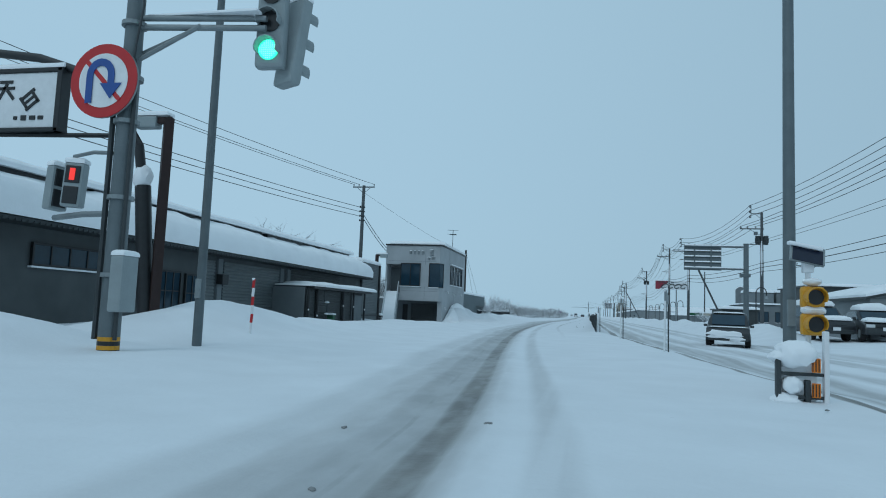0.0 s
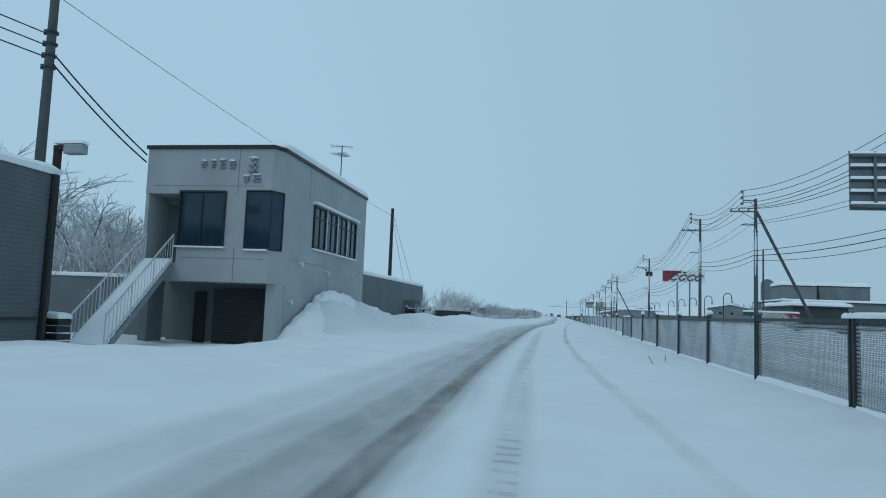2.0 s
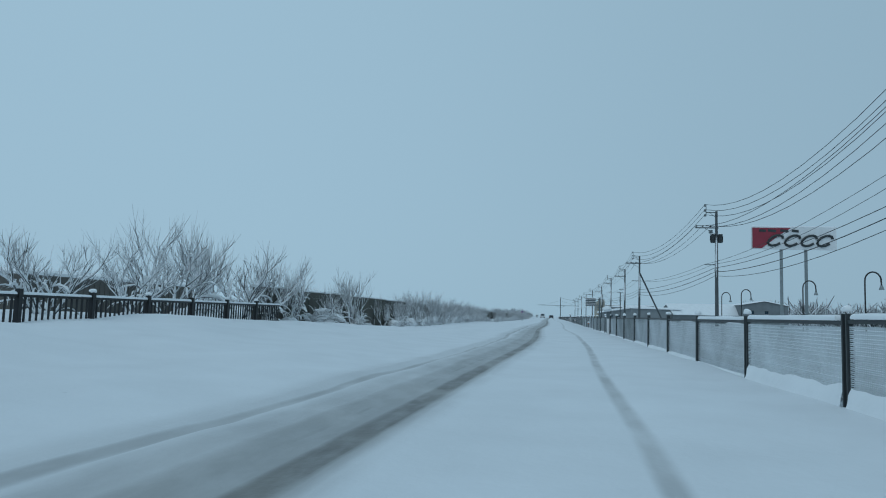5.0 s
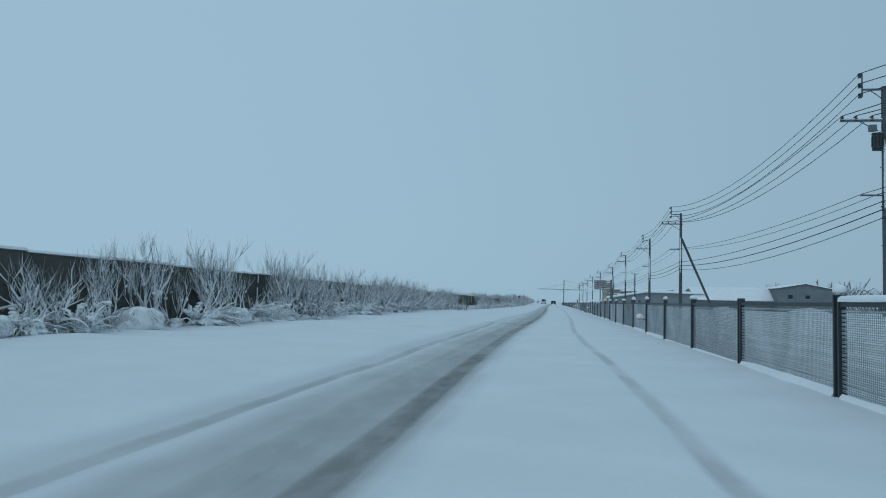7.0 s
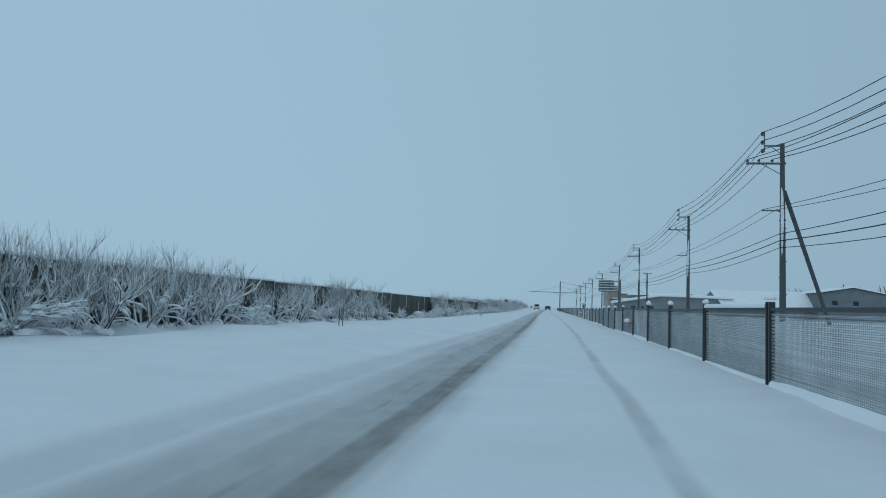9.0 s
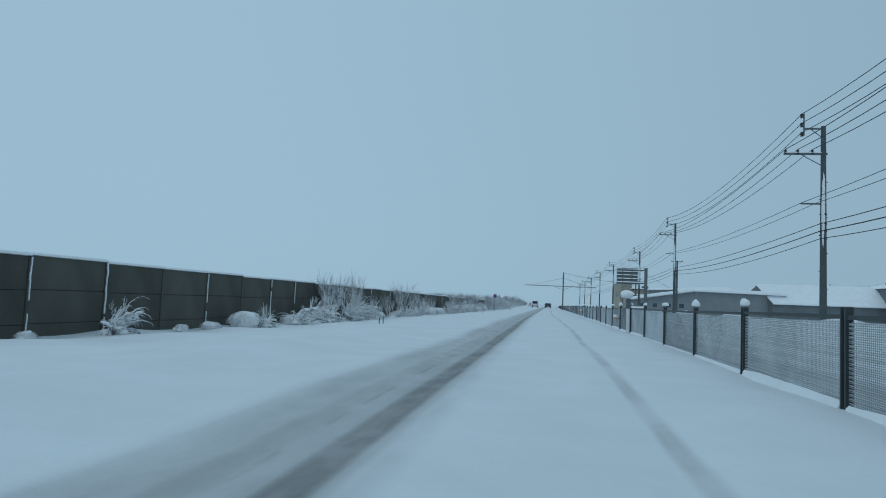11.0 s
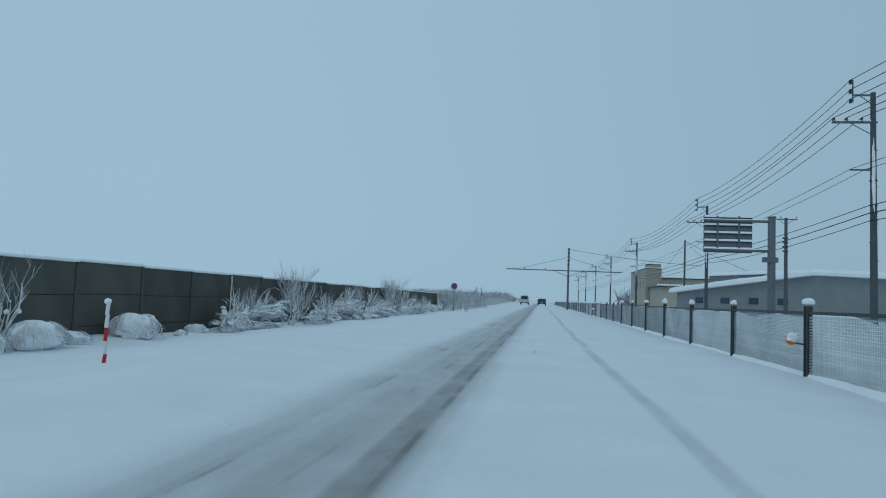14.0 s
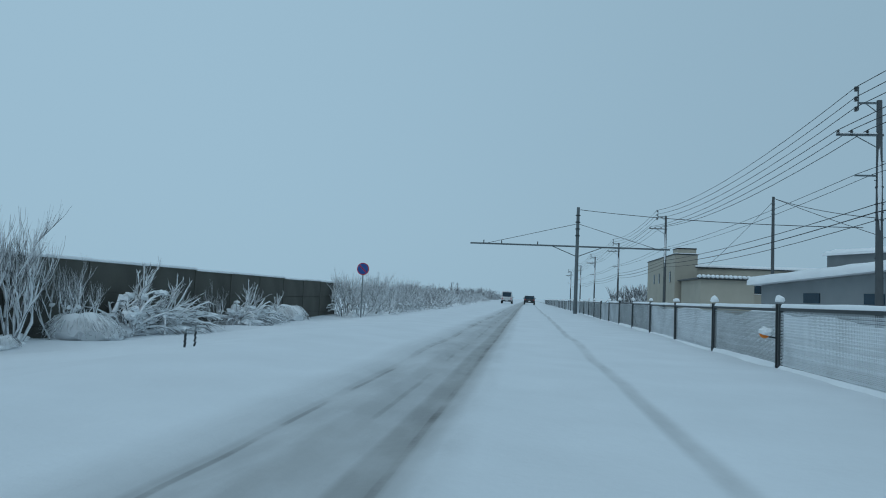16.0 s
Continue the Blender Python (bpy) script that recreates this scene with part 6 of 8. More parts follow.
    tube(d, [(0, 0, 2.85), (-0.6, 0.12, 2.9), (-1.0, 0.2, 2.86)], 0.03, 8)
    part("bracket", d, GALV, t, "", True)
    d = B()
    tube(d, [(0, 0, 1.98), (-0.7, 0.12, 1.98), (-1.3, 0.25, 1.94)], 0.045, 8)
    part("bracket", d, GALV, t, "", True)
    d = B()
    box(d, (0.2, -0.06, 0.98), (0.2, 0.34, 0.78), 0, 0.025)
    part("control_box", d, GREY_BOX, t, "grey control cabinet on the pole")
    d = B()
    roof_snow(d, 0.1, 0.31, -0.23, 0.11, 1.37, 0.08, 3, 4, 4, 0, 0.01)
    part("box_snow", d, SNOW, t, "", True)
    for k in range(5):
        d = B()
        disc(d, (0, 0, -0.03 + 0.06 * k), 0.150, 0.058, "Z", 16)
        part("base_band", d, YELLOW if k % 2 == 0 else BLACK, t, "yellow band" if k % 2 == 0 else "black band")
    d = B()
    tube(d, [(-0.1, 0, 5.35), (-0.4, 0.05, 5.55), (-0.45, 0.05, 5.75)], 0.03, 8)
    box(d, (-0.47, 0.05, 5.78), (0.1, 0.1, 0.12), 0, 0.02)
    part("sensor", d, GALV, t, "small sensor arm")


def round_sign(loc, r, face, label, name="road_sign", post=None, yaw=0.0):
    t = thing(name, loc, label, "road sign", "", "", yaw)
    d = B()
    disc(d, (0, 0.02, 0), r, 0.03, "Y", 40)
    p = part("plate", d, GALV, t, "grey metal back")
    if face == "no_turn":
        d = B()
        disc(d, (0, 0, 0), r * 0.995, 0.02, "Y", 48)
        part("ring", d, RED, p, "red rim")
        d = B()
        disc(d, (0, -0.012, 0), r * 0.73, 0.01, "Y", 48)
        part("field", d, WHITE, p, "white face")
        d = B()
        outer = [(-0.425, -0.55), (-0.425, 0.1)] + [(-0.06 - 0.365 * math.cos(a), 0.1 + 0.385 * math.sin(a)) for a in (math.pi * k / 10 for k in range(1, 10))] + [(0.305, 0.1), (0.305, -0.1), (0.5, -0.1), (0.22, -0.46), (-0.06, -0.1), (0.135, -0.1), (0.135, 0.1)]
        inner = [(-0.06 - 0.195 * math.cos(a), 0.1 + 0.215 * math.sin(a)) for a in (math.pi * k / 10 for k in range(9, 0, -1))] + [(-0.255, 0.1), (-0.255, -0.55)]
        prism(d, [(u * r * 1.15, v * r * 1.15 + 0.03 * r) for u, v in outer + inner], -0.034, -0.025, "Y")
        part("arrow", d, BLUE, p, "blue turning arrow")
        d = B()
        box(d, (0, -0.019, 0), (r * 1.5, 0.006, r * 0.12), 0, 0, 45)
        part("bar", d, RED, p, "red slanting bar")
    else:
        d = B()
        disc(d, (0, 0, 0), r * 0.995, 0.02, "Y", 40)
        part("ring", d, RED, p, "red rim")
        d = B()
        disc(d, (0, -0.012, 0), r * 0.86, 0.01, "Y", 40)
        part("field", d, BLUE, p, "blue face")
        d = B()
        box(d, (0, -0.02, 0), (r * 1.5, 0.008, r * 0.16), 0, 0, 45)
        part("bar", d, RED, p, "red slanting bar")
    if post:
        d = B()
        tube(d, [(0, 0.06, r * 0.6), (0, 0.06, -post)], 0.035, 8)
        part("post", d, GALV, t)
    return t


traffic_signal()
round_sign((-4.58, 8.72, 3.9), 0.54, "no_turn", "round red-rimmed no-turn sign fixed to the signal pole")
round_sign((-9.2, 295.4, 2.03), 0.32, "no_stop", "round blue and red sign on a thin post by the bushes", "road_sign", 2.8)


def sign_arm():
    t = thing("sign_bracket", (-4.5, 9.0, 4.06), "short steel bracket holding the round sign", "bracket")
    d = B()
    tube(d, [(0.25, 0, 0.2), (-0.5, 0.05, 0.2)], 0.03, 8)
    tube(d, [(0.25, 0, -0.2), (-0.5, 0.05, -0.2)], 0.03, 8)
    part("tube", d, GALV, t)


sign_arm()


def tall_pole(x, y, top, r, label):
    t = thing("lamp_column", (x, y, gz(x, y) - 0.1), label, "lamp column")
    d = B()
    tube(d, [(0, 0, 0), (0, 0, top)], r, 14, r * 0.7)
    part("column", d, GALV_DARK, t, "", True)
    d = B()
    box(d, (0, -r, 1.1), (0.1, 0.05, 0.35), 0, 0.01)
    part("hatch", d, GALV, t)
    d = B()
    tube(d, [(0, 0, top - 0.1), (0.4, 0, top + 0.5), (1.6, 0, top + 0.8)], 0.05, 8)
    part("arm", d, GALV_DARK, t)
    d = B()
    box(d, (1.9, 0, top + 0.78), (0.7, 0.28, 0.14), 0, 0.04)
    part("lamp_head", d, GALV, t)
    return t


tall_pole(-4.6, 11.6, 9.2, 0.085, "tall slim grey lamp column in the snow bank")
tall_pole(4.84, 10.4, 9.6, 0.085, "tall grey lamp column on the median")


def snow_stake(x, y, h, group, red=True, base=None):
    t = thing("snow_stake", (x, y, gz(x, y) - 0.05 if base is None else base), "red and white snow stake marking the road edge" if red else "pair of thin dark snow stakes at the road edge", "snow stake", group)
    bands = 5
    if base is not None:
        d = B()
        tube(d, [(-0.01, 0, -0.5), (0, 0, 0)], 0.026, 10)
        part("foot", d, WHITE, t, "pale foot sunk in the bank")
    for k in range(bands):
        d = B()
        tube(d, [(0, 0, h * k / bands), (0.012, 0, h * (k + 1) / bands)], (0.03 if y < 100 else 0.021) if red else 0.016, 10)
        if not red:
            tube(d, [(0.11, 0.05, h * k / bands * 1.1), (0.13, 0.05, h * (k + 1) / bands * 1.1)], 0.014, 8)
        part("band", d, (RED if k in (0, 2) or (k == 4 and y < 100) else WHITE) if red else (GALV if k == 4 else DARK), t, ("red band" if k in (0, 2) or (k == 4 and y < 100) else "white band") if red else "")
    d = B()
    blob(d, (0, 0, h), (0.04, 0.04, 0.035) if red else (0.024, 0.024, 0.02), 0.2, y, 2)
    part("snow_cap", d, SNOW, t, "", True)


snow_stake(-4.78, 13.9, 0.92, "snow stakes", True, 0.42)
for x, y, h, red in ((-6.9, 169.0, 0.75, False), (-5.2, 199.9, 0.3, False), (-5.3, 234.5, 0.75, True), (-5.1, 269.4, 0.3, False)):
    snow_stake(x, y, h, "snow stakes", red)


def restaurant_sign():
    """The arched black frame with a white sign board, beside a rust-red lamp post."""
    t = thing("arched_sign", (0, 13.6, 0.3), "white sign board hung in an arched black frame", "shop sign")
    d = B()
    pts = [(-7.1, 0, -0.2), (-7.45, 0, 3.1), (-7.6, 0, 3.9), (-8.05, 0, 4.7), (-8.7, 0, 5.3), (-9.48, 0, 5.72), (-10.4, 0, 6.02), (-11.56, 0, 6.18), (-13.5, 0, 6.2)]
    tube(d, pts, 0.11, 10, 0.1)
    part("frame", d, BLACK, t, "", True)
    d = B()
    tube(d, [(-7.08, 0, -0.2), (-7.42, 0, 3.0)], 0.17, 12)
    part("foot_sleeve", d, BLACK, t, "thick black foot of the frame", True)
    d = B()
    blob(d, (-7.44, 0, 3.16), (0.2, 0.2, 0.3), 0.2, 4, 3)
    part("collar_snow", d, SNOW, t, "", True)
    d = B()
    tube(d, [(-8.35, 0, 4.15), (-13.2, 0, 4.25)], 0.055, 8)
    part("cross_rail", d, BLACK, t)
    d = B()
    box(d, (-11.3, -0.02, 4.98), (3.2, 0.22, 1.3), 0, 0.03)
    p = part("board", d, WHITE, t, "white sign board")
    for c, s in (((-9.68, -0.02, 4.98), (0.14, 0.3, 1.5)), ((-11.3, -0.02, 5.68), (3.4, 0.3, 0.1)), ((-11.3, -0.02, 4.28), (3.4, 0.3, 0.1))):
        d = B()
        box(d, c, s, 0, 0.02)
        part("trim", d, BLACK, p)
    # brush strokes: the first character, then a worn mark and a small line of bars
    for x, z, w, h, tilt in ((-11.13, 5.42, 0.36, 0.07, 0), (-11.13, 5.27, 0.48, 0.07, 0), (-11.2, 5.2, 0.42, 0.075, -62), (-11.0, 5.12, 0.3, 0.075, 48), (-11.75, 5.3, 0.22, 0.07, 60),
                             (-10.5, 5.12, 0.4, 0.07, -38), (-10.38, 4.86, 0.4, 0.07, -38), (-10.62, 4.92, 0.3, 0.07, 50), (-10.3, 5.05, 0.3, 0.07, 50), (-10.45, 4.99, 0.26, 0.06, -38),
                             (-10.12, 4.56, 0.14, 0.09, 0), (-10.34, 4.56, 0.16, 0.1, 0), (-10.58, 4.56, 0.14, 0.12, 0), (-10.8, 4.56, 0.1, 0.08, 0)):
        d = B()
        box(d, (x, -0.14, z), (w, 0.02, h), 0, 0.004, tilt)
        part("stroke", d, BLACK, p)
    d = B()
    roof_snow(d, -12.9, -9.6, -0.14, 0.14, 5.74, 0.13, 5, 12, 3, 0, 0.01)
    part("board_snow", d, SNOW, t, "", True)


def lamp_post(x, y, z, yaw=0.0):
    t = thing("lamp_post", (x, y, z), "rust-red square lamp post with a boxy lantern", "lamp post", "rust-red lamp posts", "", yaw)
    d = B()
    tube(d, [(-0.02, 0, -1.1), (0.0, 0, 4.5)], 0.135, 4)
    box(d, (-0.12, 0, 4.46), (0.42, 0.14, 0.14), 0, 0.02)
    part("post", d, RUST, t)
    d = B()
    box(d, (-0.52, 0, 4.42), (0.55, 0.26, 0.26), 0, 0.04)
    part("lantern", d, GREY_BOX, t, "weathered boxy lantern")
    d = B()
    roof_snow(d, -0.8, 0.05, -0.13, 0.13, 4.56, 0.1, 7, 6, 3, 0, 0.01)
    part("snow_cap", d, SNOW, t, "", True)


lamp_post(-6.9, 13.6, 0.3)
lamp_post(-13.2, 48.75, 0.25, 180)
restaurant_sign()


def median_flasher():
    """Two amber lamps under a small solar panel, behind a snow-choked guard frame."""
    t = thing("amber_flasher", (5.0, 10.0, 0.0), "two stacked amber lamps with a solar panel above", "warning light")
    d = B()
    tube(d, [(-0.02, 0.1, -0.1), (-0.02, 0.1, 1.7)], 0.035, 8)
    part("post", d, WHITE, t)
    d = B()
    box(d, (-0.04, 0.05, 1.75), (0.42, 0.05, 0.26), 0, 0.01, 12, -30)
    p = part("solar_panel", d, GALV, t, "tilted solar panel in a pale frame")
    d = B()
    box(d, (-0.043, 0.022, 1.738), (0.37, 0.02, 0.21), 0, 0.004, 12, -30)
    part("cell_face", d, NAVY_CELLS, p, "dark navy cells")
    d = B()
    box(d, (-0.02, 0.1, 1.6), (0.13, 0.12, 0.16), 0, 0.02)
    part("control_box", d, WHITE, t, "pale control box")
    d = B()
    box(d, (-0.06, 0.07, 1.865), (0.42, 0.12, 0.05), 0, 0.02, 12)
    part("panel_snow", d, SNOW, p)
    for z in (1.20, 0.86):
        d = B()
        box(d, (0.0, 0, z), (0.28, 0.14, 0.28), 0, 0.05)
        disc(d, (0, -0.09, z), 0.125, 0.08, "Y", 24)
        h = part("lamp", d, YELLOW, t, "amber lamp housing")
        d = B()
        disc(d, (0, -0.135, z), 0.095, 0.02, "Y", 24)
        part("lens", d, LENS, h, "dark lens")
        d = B()
        for k in range(11):
            a = math.pi * (k / 10 * 1.2 - 0.1)
            box(d, (0.115 * math.cos(a), -0.17, z + 0.115 * math.sin(a)), (0.012, 0.16 - 0.05 * abs(k - 5) / 5, 0.046), 0, 0, -math.degrees(a))
        part("hood", d, YELLOW, h, "amber hood over the lens")
    d = B()
    blob(d, (0.0, -0.02, 1.04), (0.16, 0.12, 0.06), 0.2, 3, 2)
    part("lamp_snow", d, SNOW, t, "", True)
    d = B()
    blob(d, (0.0, -0.02, 1.4), (0.12, 0.1, 0.05), 0.2, 4, 2)
    part("lamp_snow", d, SNOW, t, "", True)
    t = thing("guard_frame", (4.62, 9.1, -0.1), "white guard frame with orange reflectors, packed with snow", "guard frame")
    for dx, m, h in ((-0.36, DARK, 0.55), (0.36, WHITE, 0.82), (0.08, DARK, 0.3)):
        d = B()
        box(d, (dx, 0, h / 2), (0.08, 0.09, h), 0, 0.015)
        part("upright", d, m, t)
    for z in (0.12, 0.36):
        d = B()
        box(d, (0, 0, z), (0.72, 0.05, 0.035), 0, 0.01)
        part("bar", d, DARK, t)
    for z in (0.2, 0.46):
        d = B()
        box(d, (0.19, -0.06, z), (0.13, 0.03, 0.15), 0, 0.01)
        plate = part("reflector", d, ORANGE, t, "orange reflector")
        for dx in (-0.055, -0.01, 0.035):
            d = B()
            box(d, (0.19 + dx, -0.079, z), (0.014, 0.006, 0.13 if dx else 0.1))
            part("stripe", d, BLACK, plate, "dark stripe")
    d = B()
    blob(d, (-0.1, 0.02, 0.56), (0.36, 0.17, 0.14), 0.25, 6, 3)
    box(d, (-0.06, 0.09, 0.28), (0.62, 0.1, 0.5), 0, 0.04)
    blob(d, (-0.15, 0.0, 0.24), (0.15, 0.1, 0.1), 0.25, 8, 3)
    blob(d, (-0.25, 0.0, 0.05), (0.25, 0.14, 0.1), 0.25, 9, 3)
    part("packed_snow", d, SNOW, t, "", True)
    t.scale = (0.7, 1.0, 1.08)


median_flasher()


# ---- vehicles ----
def vehicle(name, x, y, yaw, paint, label, kind="sedan", snowy=0.0, group="", lights="rear"):
    """Local x across, y along, front at +y."""
    t = thing(name, (x, y, gz(x, y)), label, "car", group, "", yaw)
    w = 1.74
    if kind == "van":
        low = [(-2.1, 0.35), (-2.15, 0.9), (-2.08, 1.0), (1.75, 1.0), (2.1, 0.85), (2.12, 0.4)]
        cab = [(-2.05, 0.98), (-1.92, 1.82), (-1.7, 1.9), (0.7, 1.88), (1.0, 1.75), (1.7, 0.98)]
        glass = [(-1.95, 1.08), (-1.86, 1.72), (0.72, 1.74), (0.98, 1.65), (1.5, 1.08)]
    elif kind == "suv":
        low = [(-2.2, 0.38), (-2.25, 0.85), (-2.15, 1.02), (1.0, 1.04), (2.1, 0.92), (2.25, 0.7), (2.22, 0.35)]
        cab = [(-2.1, 1.0), (-1.8, 1.6), (-1.5, 1.68), (0.2, 1.66), (0.45, 1.58), (1.15, 1.0)]
        glass = [(-1.95, 1.08), (-1.72, 1.54), (0.22, 1.56), (0.42, 1.5), (0.95, 1.08)]
    else:
        low = [(-2.2, 0.3), (-2.25, 0.75), (-2.1, 0.92), (1.1, 0.92), (2.1, 0.78), (2.22, 0.55), (2.2, 0.28)]
        cab = [(-1.75, 0.9), (-1.2, 1.38), (-0.9, 1.45), (0.1, 1.44), (0.4, 1.36), (1.1, 0.9)]
        glass = [(-1.6, 0.97), (-1.12, 1.33), (0.12, 1.36), (0.35, 1.3), (0.95, 0.97)]

    def hull(profile, half, taper):
        d = B()
        prism(d, profile, -half, half, "X")
        zt = max(z for _, z in profile)
        zb = min(z for _, z in profile)
        for v in d.verts:
            v.co.x *= 1 - taper * (v.co.z - zb) / (zt - zb)
        bmesh.ops.bevel(d, geom=list(d.edges), offset=0.05, segments=2, affect="EDGES", profile=0.6)
        return d
    part("body", hull(low, w / 2, 0.03), paint, t, "", True)
    part("cabin", hull(cab, w / 2 - 0.04, 0.14), paint, t, "", True)
    d = B()
    prism(d, glass, -w / 2 + 0.02, w / 2 - 0.02, "X")
    zs = [z for _, z in glass]
    for v in d.verts:
        v.co.x *= 1 - 0.12 * (v.co.z - min(zs)) / (max(zs) - min(zs))
    part("side_glass", d, GLASS, t, "dark side windows")
    for s, yy, prof in ((1, 1, cab), (-1, -1, cab)):
        a, c = (prof[-1], prof[-2]) if s > 0 else (prof[0], prof[1])
        d = B()
        mid = Vector((0, (a[0] + c[0]) / 2, (a[1] + c[1]) / 2))
        ang = math.degrees(math.atan2(c[1] - a[1], c[0] - a[0]))
        length = math.hypot(c[0] - a[0], c[1] - a[1])
        box(d, (0, mid.y + 0.03 * s, mid.z + 0.02), (w - 0.42, length * 0.82, 0.03), 0, 0.01, 0, ang)
        part("windscreen" if s > 0 else "rear_window", d, GLASS, t, "dark glass")
    for sx in (-1, 1):
        for yy in (-1.35, 1.35):
            d = B()
            disc(d, (sx * (w / 2 - 0.1), yy, 0.31), 0.32, 0.22, "X", 20)
            wl_ = part("wheel", d, RUBBER, t, "dark tyre")
            d = B()
            disc(d, (sx * (w / 2 + 0.012), yy, 0.31), 0.2, 0.03, "X", 16)
            part("rim", d, GALV, wl_, "grey rim")
        d = B()
        box(d, (sx * (w / 2 - 0.2), -2.2, 0.78), (0.2 if kind != "van" else 0.1, 0.1, 0.13 if kind != "van" else 0.24), 0, 0.02)
        part("tail_lamp", d, TAIL, t, "red tail lamp")
        d = B()
        box(d, (sx * (w / 2 - 0.24), 2.16, 0.68), (0.36, 0.12, 0.15), 0, 0.03)
        part("headlamp", d, HEADLAMP, t, "clear headlamp")
        d = B()
        box(d, (sx * (w / 2 + 0.07), 0.75, 1.02), (0.16, 0.1, 0.12), 0, 0.03)
        part("mirror", d, paint, t)
    for s in (-1, 1):
        d = B()
        box(d, (0, s * 2.22, 0.42), (w - 0.2, 0.1, 0.2), 0, 0.03)
        part("bumper", d, DARK, t)
        d = B()
        box(d, (0, s * 2.285, 0.55), (0.34, 0.02, 0.16), 0, 0.005)
        part("plate_bar", d, WHITE, t, "blank pale plate")
    d = B()
    box(d, (0, 2.2, 0.68), (0.9, 0.08, 0.12), 0, 0.02)
    part("grille", d, BLACK, t)
    if snowy > 0:
        d = B()
        zt = max(z for _, z in cab)
        roof_snow(d, -0.62, 0.62, cab[1][0] + 0.05, cab[-2][0], zt - 0.03, snowy, x, 6, 8)
        part("roof_snow", d, SNOW, t, "snow on the roof", True)
        d = B()
        roof_snow(d, -0.75, 0.75, cab[-1][0] - 0.05, 2.1, 0.86 if kind != "suv" else 0.96, snowy * 0.6, x + 2, 6, 6)
        part("bonnet_snow", d, SNOW, t, "snow on the bonnet", True)
    return t


oncoming = vehicle("oncoming_car", 8.1, 31.5, 168, CAR_GREY, "dark grey car with a snow-smeared front on the other carriageway", "suv", 0.07)
oncoming.scale = (0.95, 0.9, 0.84)
d = B()
blob(d, (0.1, 2.3, 0.62), (0.62, 0.05, 0.16), 0.8, 3, 3)
blob(d, (-0.4, 2.28, 0.42), (0.3, 0.05, 0.1), 0.8, 5, 2)
part("front_snow", d, SNOW, oncoming, "snow caked on the front", True)
vehicle("parked_car", 13.5, 38.0, 184, CAR_GREY, "dark parked car under thick snow", "suv", 0.34, "parked cars")
vehicle("parked_car", 15.6, 37.0, 175, CAR_GREY, "dark parked car under thick snow", "sedan", 0.34, "parked cars")
vehicle("sedan", -0.4, 372.0, 0, CAR_GREY, "grey saloon car far ahead on the snowy road", "sedan", 0.04)
vehicle("van", -3.9, 368.0, 0, CAR_WHITE, "white van far ahead on the snowy road", "van", 0.05)


def crate_stack(x, y):
    t = thing("crate_stack", (x, y, gz(x, y)), "stack of black crates capped with snow by the stair", "crates")
    for k in range(4):
        b = B()
        box(b, (0.03 * (k % 2), 0, 0.1 + 0.19 * k), (0.62, 0.5, 0.15), 0, 0.02)
        part("crate", b, BLACK, t)
    b = B()
    roof_snow(b, -0.32, 0.34, -0.26, 0.26, 0.76, 0.16, 4, 5, 5, 0, 0.02)
    part("snow_cap", b, SNOW, t, "", True)


crate_stack(-13.0, 48.9)


# ---- shrubs and bare trees under snow ----
def add_limb(verts, faces, pts, r0, r1, n=4):
    base = len(verts)
    last = len(pts) - 1
    for i, p in enumerate(pts):
        d = (pts[min(i + 1, last)] - pts[max(i - 1, 0)]).normalized()
        side = d.cross(Vector((0.3, 0.2, 1)) if abs(d.z) < 0.85 else Vector((1, 0.2, 0))).normalized()
        up = side.cross(d)
        r = r0 + (r1 - r0) * i / last
        for k in range(n):
            a = 2 * math.pi * k / n
            verts.append(p + (side * math.cos(a) + up * math.sin(a)) * r)
    for i in range(last):
        for k in range(n):
            a, b = base + i * n + k, base + i * n + (k + 1) % n
            faces.append((a, b, b + n, a + n))


def mesh_from(name, verts, faces, material):
    me = bpy.data.meshes.new(name)
    me.from_pydata([tuple(v) for v in verts], [], faces)
    me.materials.append(material)
    me.polygons.foreach_set("use_smooth", [True] * len(me.polygons))
    me.update()
    return me


def limb_path(rnd, start, way, length, n_seg, droop, wander=0.07):
    pts, d, p = [start.copy()], way.normalized(), start.copy()
    for k in range(n_seg):
        d = d + Vector((rnd.gauss(0, wander), rnd.gauss(0, wander), rnd.gauss(0, 0.04) - droop * (k + 1) / n_seg * 2.5 / n_seg))
        d.normalize()
        p = p + d * length / n_seg
        pts.append(p.copy())
    return pts


def along(pts, f):
    n = len(pts) - 1
    i = min(n - 1, int(f * n))
    return pts[i].lerp(pts[i + 1], f * n - i), (pts[i + 1] - pts[i]).normalized()


def sleeve(rnd, verts, faces, pts, r0, r1):
    """Snow lying along a branch, lumpy and of uneven thickness."""
    base, n, last = len(verts), 3, len(pts) - 1
    for i, p in enumerate(pts):
        d = (pts[min(i + 1, last)] - pts[max(i - 1, 0)]).normalized()
        side = d.cross(Vector((0.05, 0.03, 1))).normalized()
        up = side.cross(d)
        r = (r0 + (r1 - r0) * i / last) * rnd.uniform(0.6, 1.35) * (0.35 if i in (0, last) else 1)
        for k in range(n):
            a = 2 * math.pi * k / n
            verts.append(p + Vector((0, 0, r * 0.55)) + (side * math.cos(a) + up * math.sin(a) * 0.8) * r)
    for i in range(last):
        for k in range(n):
            a, b = base + i * n + k, base + i * n + (k + 1) % n
            faces.append((a, b, b + n, a + n))


